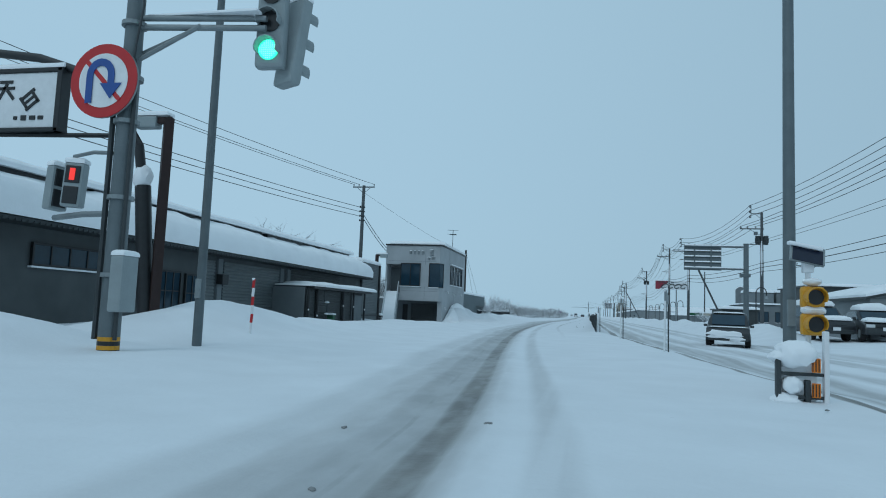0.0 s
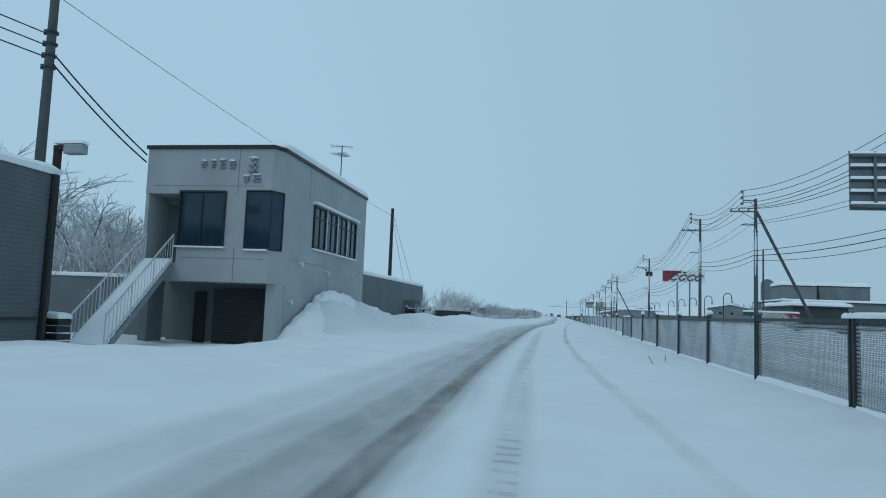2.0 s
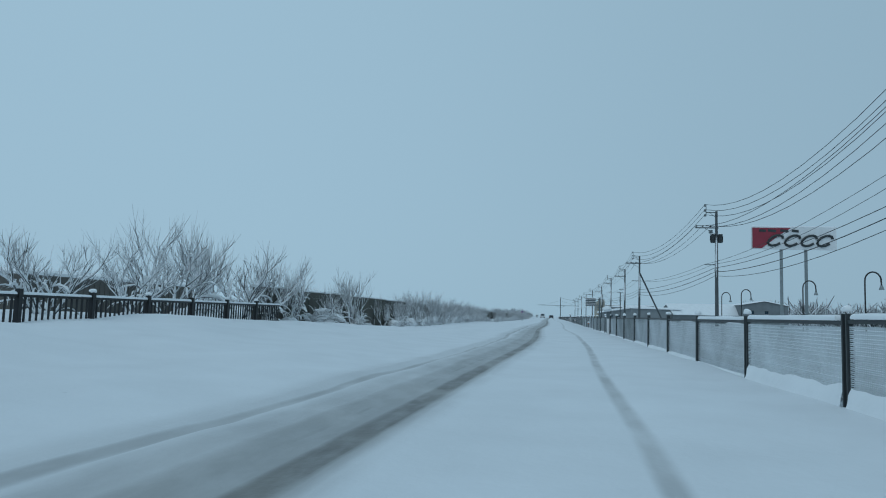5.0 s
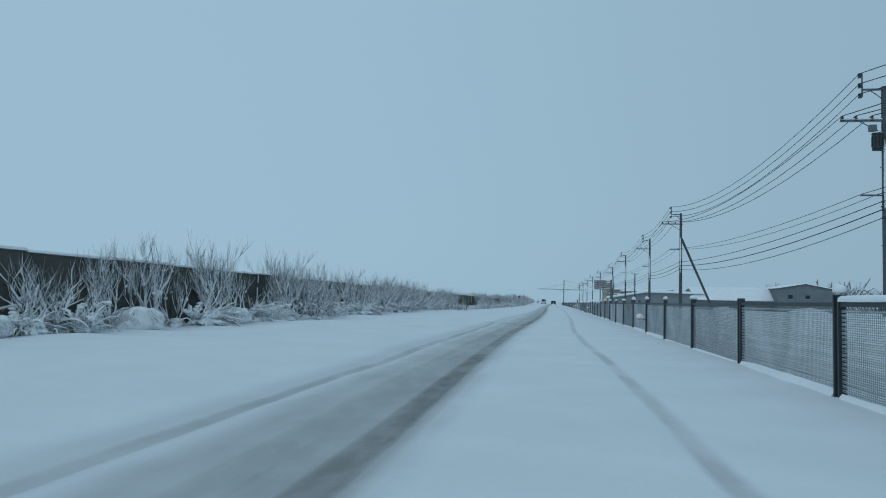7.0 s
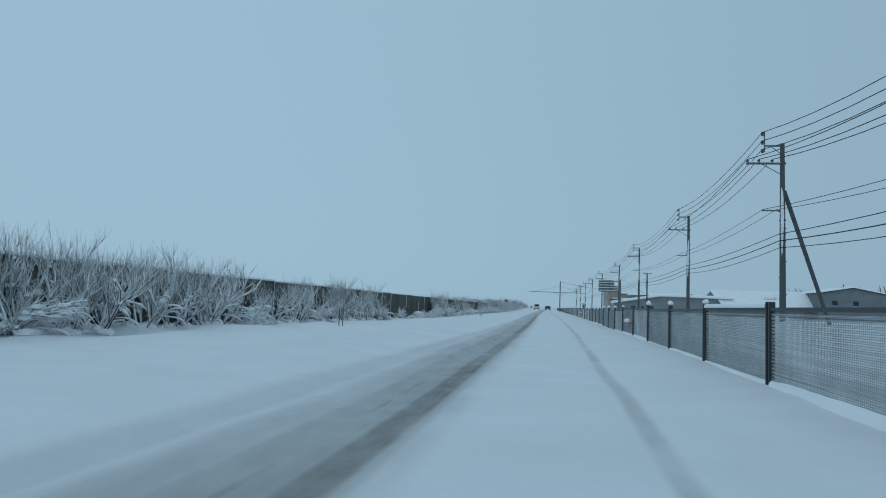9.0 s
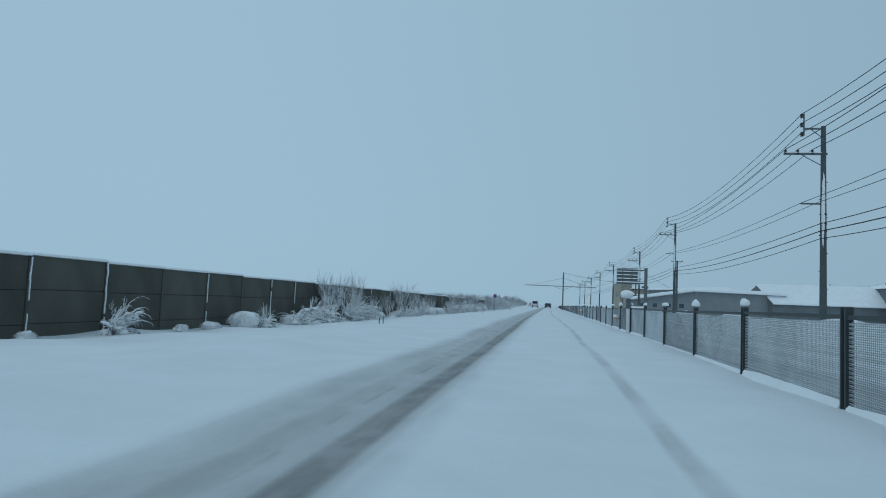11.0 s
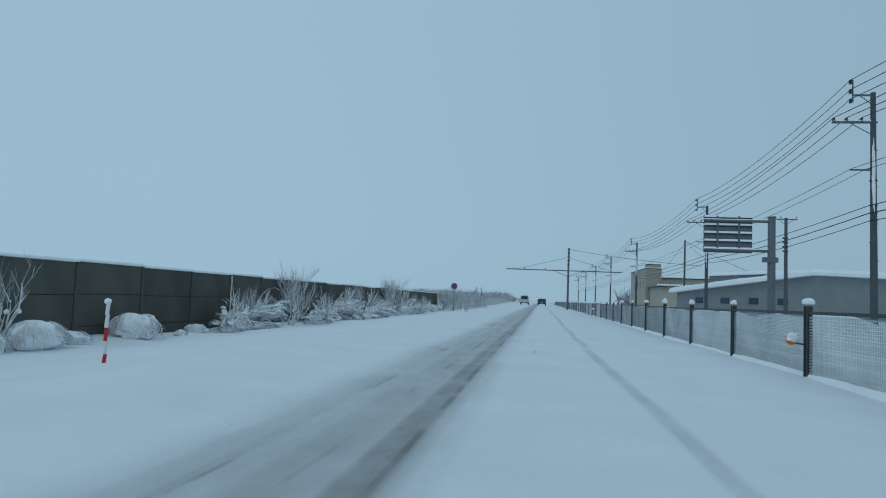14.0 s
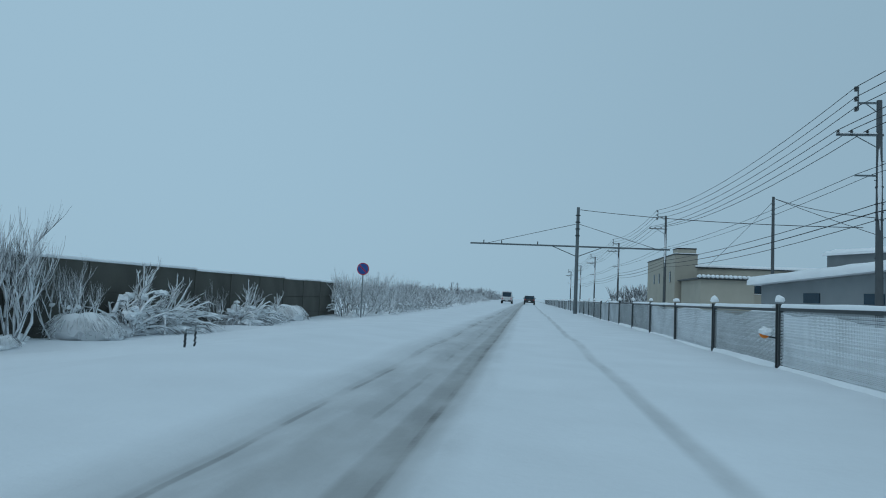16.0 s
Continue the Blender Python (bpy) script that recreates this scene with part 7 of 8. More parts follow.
class Growth:
    """Collects the twigs and the snow of one shrub, then links them as its parts."""

    def __init__(self, seed):
        self.rnd = random.Random(seed)
        self.seed = seed
        self.tv, self.tf, self.sv, self.sf = [], [], [], []
        self.heap = B()

    def twig(self, pts, r0, r1, n=3):
        add_limb(self.tv, self.tf, pts, r0, r1, n)

    def snow(self, pts, r0, r1):
        sleeve(self.rnd, self.sv, self.sf, pts, r0, r1)

    def lump(self, c, s, rough=0.45, sub=2):
        blob(self.heap, c, s, rough, self.rnd.randint(0, 99), sub)

    def shoot(self, q, way, length, r, frost, twigs, rise=-0.12, fan=0.28):
        """One thin shoot with side twigs; frost: the share of it that carries snow."""
        rnd = self.rnd
        pts = limb_path(rnd, q, way, length, 3, rise, 0.2)
        self.twig(pts, r, r * 0.45)
        if rnd.random() < frost:
            self.snow(pts, r * rnd.uniform(1.5, 2.6), r)
        for j in range(twigs):
            e, ed = along(pts, rnd.uniform(0.2, 0.97))
            side = (ed + Vector((rnd.gauss(0, fan), rnd.gauss(0, fan), rnd.uniform(-0.05, 0.2)))).normalized()
            tip = e + side * length * rnd.uniform(0.16, 0.42)
            self.twig([e, tip], 0.005, 0.0032)
            if rnd.random() < frost * 0.25:
                self.snow([e, e.lerp(tip, 0.5), tip], 0.011, 0.006)
        return pts

    def strand(self, foot, way, length, droop, r, coat, frays=5):
        """A branch weighed down by the snow that lies along it."""
        rnd = self.rnd
        pts = limb_path(rnd, foot, way, length, 5, droop, 0.09)
        self.twig(pts, r, r * 0.5)
        if coat > 0:
            self.snow(pts[1:], coat, coat * rnd.uniform(0.7, 1.4))
        for j in range(frays):
            q, dd = along(pts, rnd.uniform(0.4, 0.99))
            hang = limb_path(rnd, q, dd + Vector((rnd.gauss(0, 0.25), rnd.gauss(0, 0.25), rnd.uniform(-0.35, 0.2))), length * rnd.uniform(0.12, 0.3), 2, droop * 0.8, 0.12)
            self.twig(hang, r * 0.55, r * 0.3)
            if rnd.random() < 0.6:
                self.snow(hang, max(0.009, coat * rnd.uniform(0.35, 0.7)), 0.008)
        self.last = pts
        return pts

    def done(self, label, category="shrub", group="roadside shrubs", name="shrub", twigs=None):
        t = thing(name, (0, 0, 0), label, category, group)
        o = new("crown", mesh_from("crown", self.tv, self.tf, twigs or TWIG))
        o.parent = t
        if len(self.heap.verts):
            o = tagged(new("snow_load", finish("snow_load", self.heap, SNOW, True)), "", "", "", "stuff")
            o.parent = t
        if self.sv:
            o = tagged(new("snow_sleeve", mesh_from("snow_sleeve", self.sv, self.sf, SNOW)), "", "", "", "stuff")
            o.parent = t
        return t


def branch(g, p, way, length, r, coats, upward, spread, frost):
    """One branch that forks again and again; coats: thickness of the snow on each order of branch."""
    rnd = g.rnd
    left = len(coats) - 1
    pts = limb_path(rnd, p, way, length, 4 if left > 1 else 3 if left else 2, -upward, 0.13)
    g.twig(pts, r, r * (0.6 if left else 0.4), 4 if left > 2 else 3)
    if rnd.random() < (1 if left > 1 else frost if left else frost * 0.5):
        g.snow(pts, coats[0], coats[0] * (0.7 if left else 0.45))
    if not left:
        return
    for k in range(rnd.choice((3, 4, 4) if left > 1 else (4, 4, 5))):
        q, dd = along(pts, min(0.995, rnd.uniform(0.35, 1.05)))
        a = rnd.uniform(0, 6.283)
        out = spread * (1 if left > 1 else 0.75)
        side = dd + Vector((math.cos(a) * out, math.sin(a) * out, 0.15 + 0.3 * upward))
        branch(g, q, side, length * rnd.uniform(0.55, 0.85), r * 0.55, coats[1:], upward, spread, frost)
    # snow caught in the fork
    if left > 1 and rnd.random() < frost * 0.55:
        c = r * rnd.uniform(1.8, 3.2)
        g.lump(tuple(pts[-1]), (c, c * 1.3, c * 1.1), 0.7, 1)


def foot_snow(g, wide, high, n):
    """Rounded mounds of snow that cover the foot of a shrub."""
    rnd = g.rnd
    for k in range(n):
        r = high * rnd.uniform(0.6, 1.2)
        g.lump((rnd.gauss(0, 0.16), rnd.uniform(-wide, wide), r * 0.1), (r, r * rnd.uniform(1.1, 1.8), r * rnd.uniform(0.6, 0.9)), 0.45, 2)


def upright_master(seed, stems, wide, label, height=2.6, lean=0.0, frost=0.5):
    """Snow-coated stems that rise in a fan from one foot and fork into upright twigs."""
    g = Growth(seed)
    rnd = g.rnd
    for h in range(stems):
        side = (h + 0.5) / stems - 0.5
        way = Vector((rnd.gauss(0, 0.22), side * 1.9 * wide + lean + rnd.gauss(0, 0.08), 1))
        branch(g, Vector((rnd.gauss(0, 0.05), side * 0.22, -0.08)), way, height * rnd.uniform(0.4, 0.5), 0.026, (0.042, 0.027, 0.015, 0.008), 0.32, 0.5, frost)
    foot_snow(g, 0.5, 0.2, 4)
    return g.done(label)


def thicket_master(seed, label, height=2.6, stems=7, orders=4):
    """A broad bush so clogged with snow that little shows between its branches."""
    g = Growth(seed)
    rnd = g.rnd
    for h in range(stems):
        a = 2 * math.pi * (h + rnd.random()) / stems
        way = Vector((math.cos(a) * 0.55, math.sin(a) * 0.8, 1))
        branch(g, Vector((math.cos(a) * 0.12, math.sin(a) * 0.2, -0.08)), way, height * rnd.uniform(0.36, 0.46), 0.026, (0.05, 0.036, 0.02, 0.009)[:orders], 0.16, 0.75, 0.6)
    for k in range(stems * 2):
        a = rnd.uniform(0, 6.283)
        g.strand(Vector((math.cos(a) * 0.2, math.sin(a) * 0.4, rnd.uniform(0.1, 0.7))), Vector((math.cos(a) * 0.8, math.sin(a), rnd.uniform(0.2, 0.9))), rnd.uniform(0.5, 0.9), rnd.uniform(0.6, 1.1), 0.011, rnd.uniform(0.025, 0.05), 3)
    foot_snow(g, 0.6, 0.2, 4)
    return g.done(label)


def cascade_master(seed, label, rise=0.9, reach=1.5):
    """A shrub bent over by the snow: white-coated strands fan out and fall away to one side."""
    g = Growth(seed)
    rnd = g.rnd
    for k in range(11):
        away = 1 if k < 8 else -0.8
        lift = rise * rnd.uniform(0.35, 1.3)
        main = Vector((rnd.gauss(0.12, 0.25), away * rnd.uniform(0.5, 1.0), lift))
        foot = Vector((rnd.gauss(0, 0.1), rnd.gauss(-0.1, 0.15), 0.0))
        length = reach * rnd.uniform(0.65, 1.1) * (1 if away > 0 else 0.7)
        for j in range(7):
            way = main + Vector((rnd.gauss(0, 0.14), rnd.gauss(0, 0.14), rnd.gauss(0, 0.16)))
            g.strand(foot + Vector((rnd.gauss(0, 0.05), rnd.gauss(0, 0.06), 0)), way, length * rnd.uniform(0.6, 1.1), rnd.uniform(0.45, 0.85), 0.009, rnd.uniform(0.014, 0.032) if j else 0.044, 4)
        for j in range(4):
            q, dd = along(g.last, rnd.uniform(0.45, 0.95))
            r = rnd.uniform(0.035, 0.075)
            g.lump(tuple(q), (r * 1.1, r * 2.2, r * 0.7), 0.9, 2)
    for k in range(3):
        up = limb_path(rnd, Vector((0, rnd.gauss(0, 0.2), 0.2)), Vector((rnd.gauss(0, 0.2), rnd.gauss(0.35, 0.3), 1)), rnd.uniform(0.6, 1.0), 5, 0.1, 0.1)
        g.twig(up, 0.014, 0.007, 4)
        g.snow(up, 0.026, 0.014)
        for j in range(7):
            q, dd = along(up, rnd.uniform(0.35, 0.98))
            g.shoot(q, dd + Vector((rnd.gauss(0, 0.35), rnd.gauss(0, 0.35), 0.1)), rnd.uniform(0.25, 0.5), 0.0065, 0.6, 4)
    for k in range(3):
        r = rnd.uniform(0.16, 0.26)
        g.lump((rnd.gauss(0, 0.1), -0.2 + 0.4 * k, 0.08), (r, r * 1.6, r * 0.7), 0.5)
    g.lump((0.0, 0.3, 0.36 * rise), (0.16, 0.34, 0.1), 0.6, 3)
    return g.done(label)


def dome_master(seed, label):
    """A low shrub pressed into a hump: a rounded cap of snow with combed strands hanging from its rim."""
    g = Growth(seed)
    rnd = g.rnd
    w, d, h = rnd.uniform(0.5, 0.62), rnd.uniform(0.7, 0.95), rnd.uniform(0.62, 0.74)
    blob(g.heap, (0, 0, h * 0.42), (w * 0.9, d * 0.92, h * 0.6), 0.35, seed, 3)
    for k in range(5):
        a, r = rnd.uniform(0, 6.283), rnd.uniform(0.1, 0.22)
        g.lump((math.cos(a) * w * 0.8, math.sin(a) * d * 0.9, rnd.uniform(0.0, 0.3)), (r, r * 1.3, r * 0.7), 0.6)
    # strands combed down over the hump, the lower ones standing clear of it
    for k in range(120):
        a, top = rnd.uniform(0, 6.283), rnd.uniform(25, 70)
        pts = []
        for i in range(6):
            th = radians(top + (rnd.uniform(98, 112) - top) * i / 5)
            out = 0.98 + 0.16 * (i / 5) ** 2 + rnd.gauss(0, 0.015)
            pts.append(Vector((w * out * math.sin(th) * math.cos(a), d * out * math.sin(th) * math.sin(a), h * (0.42 + 0.66 * math.cos(th)) + rnd.gauss(0, 0.01))))
            a += rnd.gauss(0.02, 0.03)
        pts = pts[: rnd.randint(4, 6)]
        g.twig(pts, 0.008, 0.005)
        if rnd.random() < 0.62:
            g.snow(pts, rnd.uniform(0.01, 0.022), 0.012)
        q, dd = along(pts, rnd.uniform(0.5, 0.98))
        g.twig([q, q + (dd + Vector((math.cos(a) * 0.5, math.sin(a) * 0.5, 0.1))).normalized() * rnd.uniform(0.08, 0.2)], 0.006, 0.004)
    return g.done(label)


UPRIGHT = [upright_master(11, 6, 0.75, "upright frosted shrub with a dense brush of twigs"),
           upright_master(12, 4, 0.4, "slender frosted shrub, bare below and brushed out above"),
           upright_master(13, 8, 1.0, "broad upright frosted shrub with snow round its foot"),
           upright_master(14, 5, 0.6, "frosted shrub leaning along the wall", lean=0.4)]
BUSHY = [thicket_master(31 + k, "broad frosted bush clogged with lumps of snow") for k in range(3)]
BENT = [cascade_master(51 + k, "shrub bent over in a cascade of snow-coated strands", (0.85, 1.15, 0.7)[k]) for k in range(3)]
DOME = [dome_master(91 + k, "low shrub pressed into a snow-capped hump") for k in range(3)]
FAR = [thicket_master(71 + k, "low frosted roadside shrub", 2.3, 5, 3) for k in range(2)]
used_once = set()


def plant(kind, x, y, scale, yaw, dz=0.0):
    m = pose(x, y, gz(x, y) - 0.03 + dz, 0, 0, yaw) @ Matrix.Diagonal((scale, scale, scale, 1))
    if kind.name not in used_once:
        used_once.add(kind.name)
        kind.matrix_world = m
        return kind
    return copy_thing(kind, m)


veg = random.Random(21)
U, S, D, H = UPRIGHT, BUSHY, BENT, DOME
# by the storehouse and the yard, before the wall begins
for x, y, s, k in ((-10.9, 82.7, 1.2, S[0]), (-11.6, 83.6, 1.15, S[1]), (-10.6, 82.4, 1.1, D[0]), (-11.2, 84.4, 0.9, S[2]), (-9.3, 78.2, 0.42, S[1]), (-9.35, 78.9, 0.4, H[1]), (-10.6, 84.0, 0.9, D[1]),
                   (-11.2, 98.0, 0.8, S[0]), (-11.0, 101.0, 0.95, S[2]), (-11.4, 103.4, 1.15, S[1]), (-11.2, 105.0, 1.1, U[2]), (-11.3, 107.5, 1.15, S[0]), (-11.0, 109.4, 1.1, S[2]), (-10.9, 111.5, 1.0, S[1]), (-10.6, 113.8, 0.9, D[0]), (-10.5, 115.6, 0.8, S[0])):
    plant(k, x, y, s, veg.uniform(0, 360))
# white tangle behind the garden wall
for x, y, s in ((-16.0, 57.6, 1.25), (-17.0, 58.2, 1.35), (-18.2, 58.0, 1.3), (-19.4, 58.6, 1.35), (-20.6, 58.8, 1.4), (-17.6, 59.8, 1.6), (-15.2, 59.4, 1.35), (-16.3, 60.4, 1.6), (-19.0, 60.4, 1.65), (-21.8, 59.6, 1.5), (-14.9, 61.0, 1.4)):
    plant(S[veg.randint(0, 2)], x, y, s, veg.uniform(0, 360))
for x, y, s in ((-15.4, 57.4, 1.3), (-16.8, 57.6, 1.4), (-18.2, 57.4, 1.4), (-19.6, 57.6, 1.4), (-20.9, 57.8, 1.4), (-16.2, 58.6, 1.5), (-18.0, 58.8, 1.5)):
    plant(D[veg.randint(0, 2)], x, y, s, veg.uniform(0, 360))
def along_wall(*shrubs):
    """Shrubs of the row along the wall: y, size, kind, and how far each stands out from the row."""
    for y, s, k, near in shrubs:
        s = s * ((1.3 if y > 195 else 0.95) if k in H else 1.12 if k in D else 0.97 if k in U and y < 148 else 0.78 if k in U and y < 200 else 0.9 if k in U else 0.8 if k in S else 1.0)
        plant(k, -10.3 + near, y, s, veg.uniform(-30, 30) if k in D or k in U else veg.uniform(0, 360))


def crouched(*shrubs):
    """Low ones between them: y, size and kind."""
    for y, s, k in shrubs:
        plant(k, veg.uniform(-10.2, -9.8), y, s, veg.uniform(-30, 30))


along_wall((118.2, 0.75, D[1], 0.3), (118.6, 1.1, U[2], 0), (120.6, 0.42, H[0], 0.2), (125.0, 0.74, U[1], 0), (125.9, 0.8, H[1], 0.3), (127.4, 0.6, D[2], 0.3), (128.3, 0.85, S[0], 0),
           (129.3, 0.8, D[0], 0.2), (130.4, 0.85, U[3], 0), (131.0, 0.85, H[2], 0.4), (132.0, 1.0, U[0], 0))
along_wall((133.2, 1.0, U[1], 0), (134.2, 0.75, H[0], 0.3), (135.4, 1.02, U[2], 0), (136.6, 1.0, U[3], 0), (137.2, 0.8, D[1], 0.3), (138.2, 0.7, H[1], 0.3), (140.2, 0.9, U[1], 0),
           (141.1, 1.06, U[2], 0), (142.2, 1.0, S[1], 0), (143.0, 0.95, U[0], 0.1), (143.4, 0.92, S[2], 0.4), (144.3, 1.0, S[0], 0), (145.3, 1.05, U[0], 0), (145.6, 0.8, D[0], 0.4),
           (146.9, 0.8, H[2], 0.2))
along_wall((147.8, 0.7, D[1], 0.1), (149.8, 1.18, U[2], 0), (150.2, 0.8, D[2], 0.4), (151.6, 0.95, S[1], 0.2), (152.7, 1.0, S[2], 0), (153.9, 1.05, U[0], 0), (154.8, 0.95, S[0], 0.2),
           (156.0, 1.1, S[1], 0), (157.2, 1.17, U[2], 0), (158.2, 0.85, D[1], 0.4), (158.6, 1.15, U[0], 0), (159.4, 1.15, S[2], 0))
along_wall((160.2, 1.1, U[2], 0.1), (160.8, 1.05, S[0], 0.2), (161.4, 1.02, U[0], 0), (162.9, 1.05, S[1], 0), (163.3, 1.02, U[2], 0.1), (164.3, 1.05, S[2], 0.1), (165.0, 0.98, U[0], 0),
           (165.8, 1.05, S[0], 0.2), (166.2, 1.05, U[2], 0), (167.2, 0.98, S[1], 0), (168.3, 0.92, U[3], 0), (168.9, 0.8, D[0], 0.3), (170.5, 1.06, U[1], 0), (171.0, 0.88, S[0], 0.1),
           (172.0, 0.7, H[0], 0.2), (173.6, 0.92, U[2], 0), (173.9, 0.88, S[1], 0.1), (175.4, 0.96, U[0], 0))
along_wall((176.0, 0.8, D[1], 0.2), (177.4, 0.85, S[2], 0), (179.4, 1.06, U[0], 0), (180.0, 1.0, S[1], 0.2), (180.4, 1.1, U[2], 0), (182.0, 0.9, S[0], 0), (183.5, 0.95, U[3], 0),
           (185.0, 1.0, S[2], 0), (186.3, 1.08, U[2], 0), (188.4, 0.8, D[2], 0), (190.8, 0.7, H[1], 0), (193.6, 0.75, D[1], 0), (196.6, 0.62, H[0], 0.1), (198.5, 0.74, H[1], 0),
           (200.9, 0.78, H[2], 0), (201.6, 0.5, D[2], 0.3))
along_wall((205.0, 1.0, H[0], 0), (205.9, 0.85, D[0], 0.2), (207.6, 0.8, D[1], 0), (209.6, 0.95, D[0], 0), (210.6, 1.02, U[2], 0), (211.6, 0.95, S[1], 0), (212.0, 1.0, D[1], 0.4),
           (213.4, 0.9, D[2], 0.2), (214.6, 1.05, D[1], 0), (215.0, 1.14, U[0], 0), (215.0, 0.95, H[1], 0.4), (217.0, 0.95, H[2], 0.1))
along_wall((219.7, 0.8, U[1], 0), (219.9, 0.62, H[0], 0.3), (222.3, 0.85, U[3], 0), (222.9, 0.9, H[1], 0.2), (224.2, 0.6, H[2], 0.2), (226.4, 0.6, D[0], 0.4), (226.8, 1.03, U[2], 0),
           (228.6, 0.95, H[0], 0.1), (230.0, 0.5, D[2], 0), (232.1, 0.98, U[0], 0), (232.4, 0.6, D[1], 0.4), (233.9, 0.95, H[1], 0.1), (234.9, 1.0, D[0], 0), (235.8, 0.88, U[3], 0),
           (236.0, 0.95, H[2], 0.3))
along_wall((237.2, 1.06, U[1], 0), (238.0, 1.1, H[0], 0.4), (238.5, 1.1, U[1], 0), (240.7, 0.82, H[1], 0), (242.9, 0.86, H[2], 0), (245.9, 0.78, H[0], 0), (248.0, 0.8, D[2], 0.1),
           (249.4, 1.1, D[1], 0), (250.0, 0.8, U[3], 0), (253.2, 0.9, S[2], 0), (254.2, 1.02, U[2], 0), (254.8, 0.7, D[0], 0.4))
along_wall((257.6, 0.9, U[1], 0), (258.4, 1.15, D[1], 0), (259.6, 1.2, D[0], 0.2), (260.2, 0.9, D[2], 0.4), (263.6, 0.88, U[0], 0), (264.4, 1.0, D[2], 0.1), (268.2, 0.8, U[3], 0),
           (268.9, 1.1, D[1], 0), (270.0, 0.8, D[0], 0.3), (271.6, 1.12, U[0], 0), (272.0, 0.7, H[1], 0.4), (272.6, 1.1, U[2], 0.1))
along_wall((273.9, 1.08, U[1], 0), (274.3, 0.85, H[2], 0.3), (274.4, 0.85, U[3], 0.1), (276.4, 1.3, D[0], 0), (277.6, 0.9, D[2], 0.2), (279.6, 0.5, H[0], 0.1), (281.1, 0.78, U[1], 0),
           (282.4, 0.8, D[0], 0.1), (283.9, 1.05, H[1], 0), (287.4, 0.95, H[2], 0), (289.8, 0.5, H[0], 0), (296.0, 1.0, S[1], 0), (296.9, 1.02, U[2], 0))
crouched((126.6, 0.8, H[2]), (129.8, 0.7, H[0]), (132.8, 0.9, H[1]), (133.8, 0.8, D[2]), (136.2, 0.9, H[2]), (139.4, 0.8, D[0]), (140.6, 0.8, H[0]), (144.8, 0.9, H[1]), (148.6, 0.8, H[0]),
         (151.0, 0.8, D[0]), (155.6, 0.8, H[2]), (160.4, 0.8, H[1]), (166.8, 0.8, H[0]), (208.4, 0.9, D[2]), (212.6, 0.9, H[0]), (216.0, 1.0, D[0]), (218.6, 0.8, H[2]), (223.4, 0.8, D[1]))
crouched((227.6, 0.9, D[2]), (229.4, 0.9, H[1]), (233.0, 1.0, D[0]), (237.0, 1.1, H[0]), (239.2, 1.0, H[2]), (244.4, 0.7, H[1]), (247.2, 0.8, D[0]), (251.2, 0.7, H[0]), (256.2, 0.9, D[2]),
         (261.6, 0.7, H[1]), (265.6, 0.9, D[0]), (267.0, 0.8, H[2]), (275.2, 1.1, H[0]), (277.0, 1.0, D[1]), (282.6, 1.0, D[2]), (285.4, 0.9, D[0]), (288.6, 0.8, H[1]))
# beyond the wall the shrubs close up again
y = 297.8
while y < 330:
    plant(veg.choice(U + S + S), veg.uniform(-10.8, -9.4), y, veg.uniform(0.85, 1.08), veg.uniform(0, 360))
    plant(veg.choice(FAR), veg.uniform(-9.6, -8.8), y + 0.6, veg.uniform(0.8, 1.0), veg.uniform(0, 360))
    y += veg.uniform(1.2, 1.8)
while y < 440:
    plant(veg.choice(FAR), veg.uniform(-11.0, -9.2) - 0.01 * (y - 297), y, veg.uniform(1.05, 1.4), veg.uniform(0, 360))
    y += veg.uniform(1.6, 2.5) * (1 + (y - 297) / 130)


def tree_master(seed, height, label):
    """A broad winter tree: arching limbs that fork into a dome of fine frosted twigs."""
    g = Growth(seed)
    rnd = g.rnd
    trunk = [Vector((0, 0, -0.3)), Vector((rnd.gauss(0, 0.08), rnd.gauss(0, 0.08), height * 0.16)), Vector((rnd.gauss(0, 0.15), rnd.gauss(0, 0.15), height * 0.3))]
    tv, tf = [], []
    add_limb(tv, tf, trunk, height * 0.02, height * 0.013, 8)
    for k in range(9):
        a = 2 * math.pi * (k + rnd.random()) / 9
        limb = limb_path(rnd, trunk[1].lerp(trunk[2], rnd.uniform(0.3, 1.0)), Vector((math.cos(a) * 0.8, math.sin(a) * 0.8, rnd.uniform(0.6, 1.3))), height * rnd.uniform(0.4, 0.55), 6, 0.12, 0.1)
        add_limb(tv, tf, limb, height * 0.0075, height * 0.003, 5)
        g.snow(limb, 0.055, 0.034)
        for j in range(9):
            q, dd = along(limb, rnd.uniform(0.3, 0.98))
            b = rnd.uniform(0, 6.283)
            bough = limb_path(rnd, q, dd + Vector((math.cos(b) * 0.7, math.sin(b) * 0.7, rnd.uniform(0.1, 0.5))), height * rnd.uniform(0.14, 0.26), 5, 0.15, 0.12)
            g.twig(bough, height * 0.003, height * 0.0016, 3)
            g.snow(bough, 0.034, 0.022)
            for i in range(6):
                e, ed = along(bough, rnd.uniform(0.25, 0.98))
                g.shoot(e, ed + Vector((rnd.gauss(0, 0.5), rnd.gauss(0, 0.5), rnd.uniform(-0.05, 0.4))), height * rnd.uniform(0.08, 0.16), 0.01, 0.9, 2, 0.15, 0.5)
    t = g.done(label, "tree", "bare trees", "bare_tree", RIMED_TWIG)
    o = new("trunk", mesh_from("trunk", tv, tf, BARK))
    o.parent = t
    return t


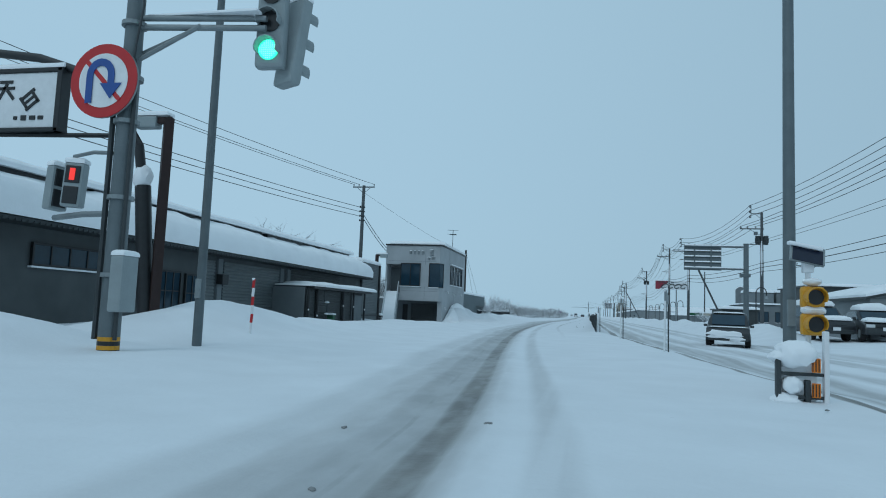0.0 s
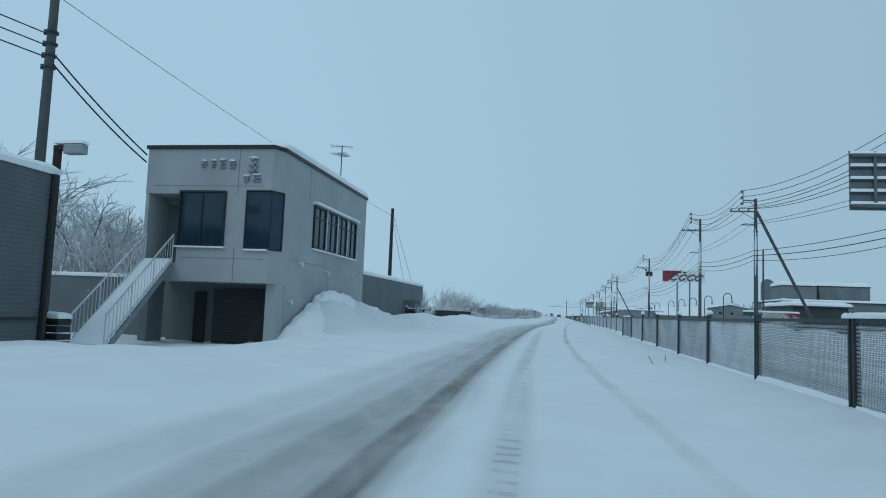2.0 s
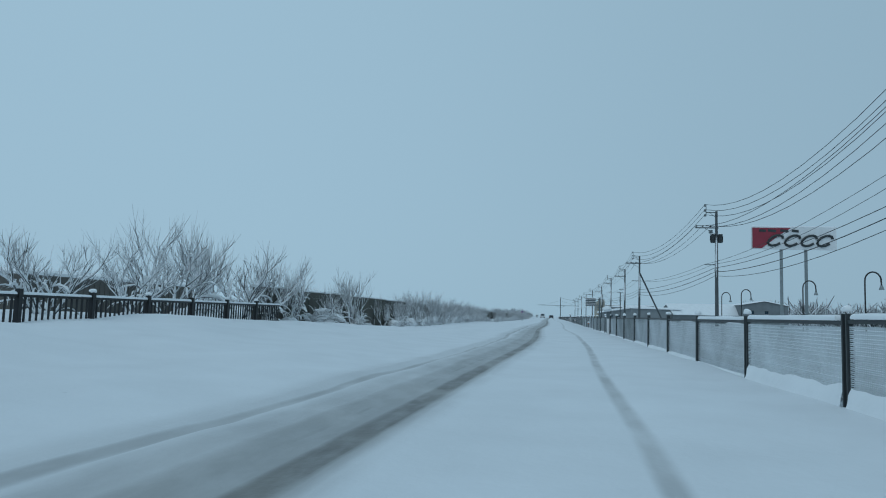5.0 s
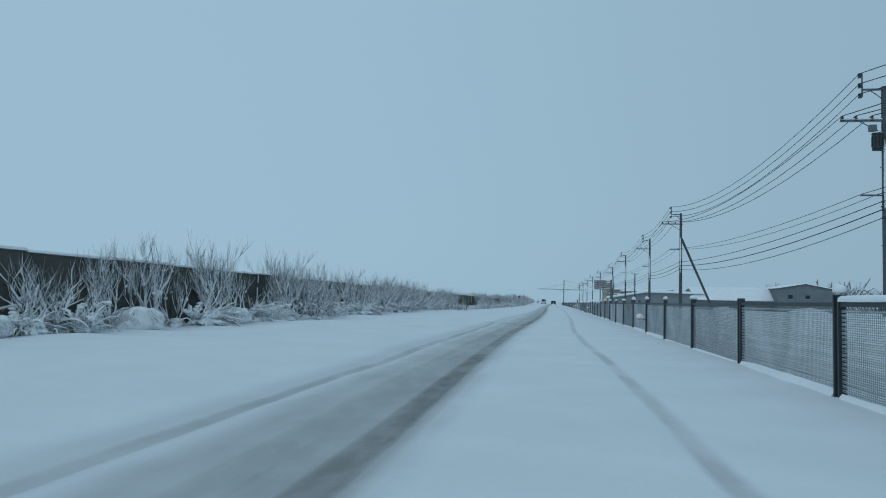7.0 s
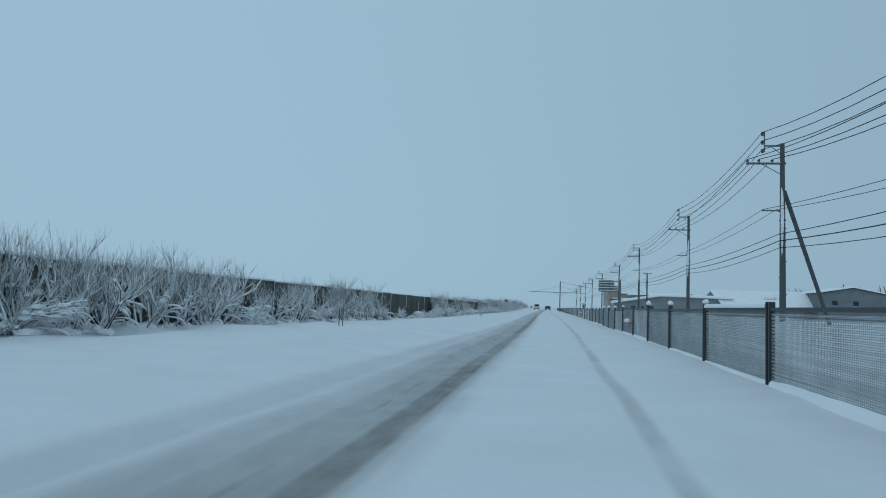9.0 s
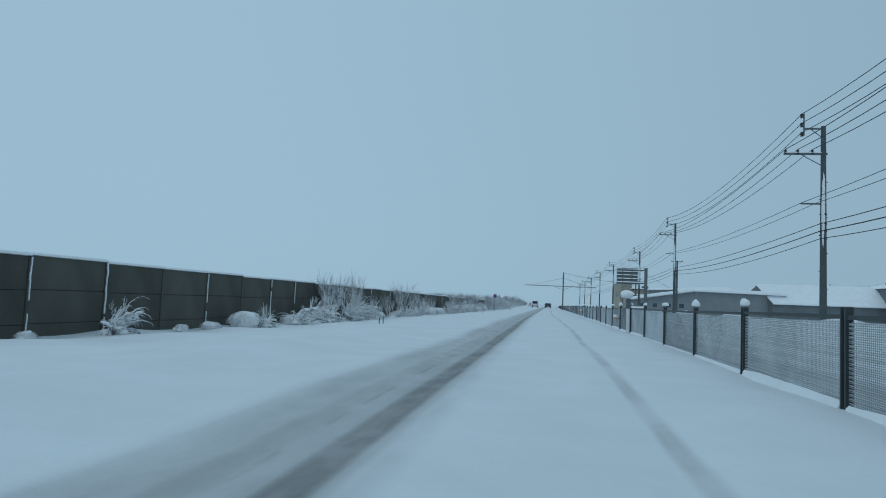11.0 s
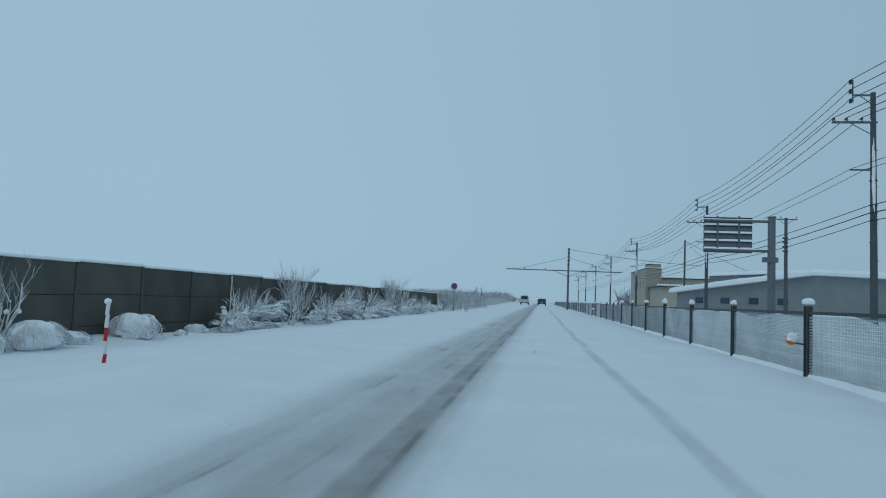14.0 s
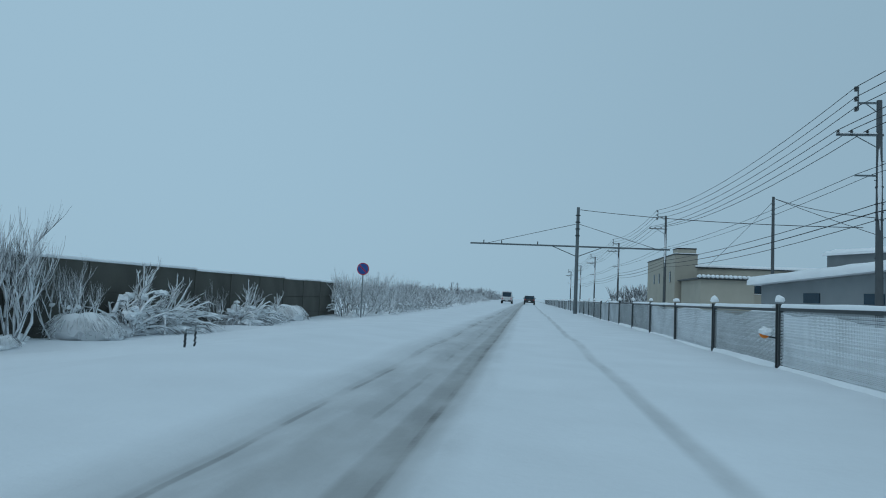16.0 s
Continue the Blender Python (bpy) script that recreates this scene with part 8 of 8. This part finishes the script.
TREES = [tree_master(5 + k, 6.0, "bare winter tree with a dome of frosted twigs") for k in range(3)]
for k, (x, y, s) in enumerate(((-35.0, 48.0, 1.7), (-31.5, 46.5, 1.1), (-26.8, 60.1, 1.7), (-28.5, 57.5, 1.6), (-24.0, 64.0, 1.32), (-27.0, 50.5, 1.15), (-23.5, 66.0, 1.2), (-22.6, 69.5, 1.1), (-20.5, 66.5, 1.03),
                                (-17.8, 75.6, 0.89), (-18.8, 73.2, 0.86), (-12.3, 83.6, 0.64), (-17.8, 58.9, 0.66), (-19.6, 59.2, 0.66), (-27.0, 66.5, 1.2), (-21.9, 62.5, 0.84), (16.9, 93.0, 0.4), (17.7, 91.5, 0.39))):
    tr = TREES[k % 3]
    f = s / tr.scale.x
    m = pose(x, y, -0.2, 0, 0, veg.uniform(0, 360)) @ Matrix.Diagonal((f, f, f, 1))
    if tr.name not in used_once:
        used_once.add(tr.name)
        tr.matrix_world = m
    else:
        copy_thing(tr, m)


def far_woods(name, spots, label):
    """A distant belt of trees, too far to tell the trees apart: many uneven tufts."""
    verts, faces = [], []
    rnd = random.Random(len(spots))
    for x0, x1, y0, y1, h, n in spots:
        for k in range(n):
            f = rnd.random()
            p = Vector((x0 + (x1 - x0) * f + rnd.gauss(0, 3), y0 + (y1 - y0) * f + rnd.gauss(0, 4), -0.2))
            hh = h * rnd.uniform(0.55, 1.1)
            for j in range(16):
                q = p + Vector((rnd.gauss(0, hh * 0.16), rnd.gauss(0, hh * 0.16), hh * rnd.uniform(0.05, 0.3)))
                e = p + Vector((rnd.gauss(0, hh * 0.3), rnd.gauss(0, hh * 0.3), hh * rnd.uniform(0.6, 1.0)))
                m = q.lerp(e, 0.5) + Vector((rnd.gauss(0, 0.2), rnd.gauss(0, 0.2), 0.2))
                add_limb(verts, faces, [q, m, e], hh * 0.035, hh * 0.012, 3)
    ob = new(name, mesh_from(name, verts, faces, TWIG))
    return tagged(ob, label, "woods", "", "stuff")


far_woods("far_woods", [(-14, -30, 440, 800, 4.5, 90), (-30, -160, 800, 900, 9, 110), (-160, -500, 700, 900, 11, 90), (40, 260, 640, 560, 12, 90), (90, 200, 420, 380, 13, 70), (70, 110, 330, 345, 9, 30)], "distant snowy tree belt on the horizon")


# ---- small loose things on the snow ----
def crumb(x, y, s, seed):
    t = thing("ice_crumb", (x, y, gz(x, y)), "grey lump of dirty ice on the road", "ice lump", "ice lumps")
    b = B()
    blob(b, (0, 0, 0.0), (s, s * 1.4, s * 0.5), 0.5, seed, 2)
    part("lump", b, SLUSH, t, "", True)


for k, (x, y, s) in enumerate(((0.55, 5.2, 0.02), (1.3, 5.4, 0.018), (4.6, 8.2, 0.02), (-2.9, 208.9, 0.015), (-2.3, 62.8, 0.02), (-2.9, 238.8, 0.05), (-0.48, 239.0, 0.022), (-0.54, 256.1, 0.022), (1.5, 5.72, 0.03), (0.94, 3.7, 0.022))):
    crumb(x, y, s, k)


def dead_stalk(x, y, length, lean):
    t = thing("dead_stalk", (x, y, gz(x, y) - 0.03), "thin dark dead weed stalk poking from the snow", "weed stalk", "weed stalks")
    b = B()
    tube(b, [(0, 0, 0), (-0.25 * lean * length, 0.02, 0.5 * length), (-0.55 * lean * length, 0, length)], 0.006, 5)
    part("stalk", b, DARK, t)


for x, y, length, lean in ((1.6, 46.4, 0.2, 1.0), (1.95, 47.4, 0.16, 0.1), (1.42, 74.2, 0.1, 1.6), (1.0, 48.6, 0.05, 1.2)):
    dead_stalk(x, y, length, lean)
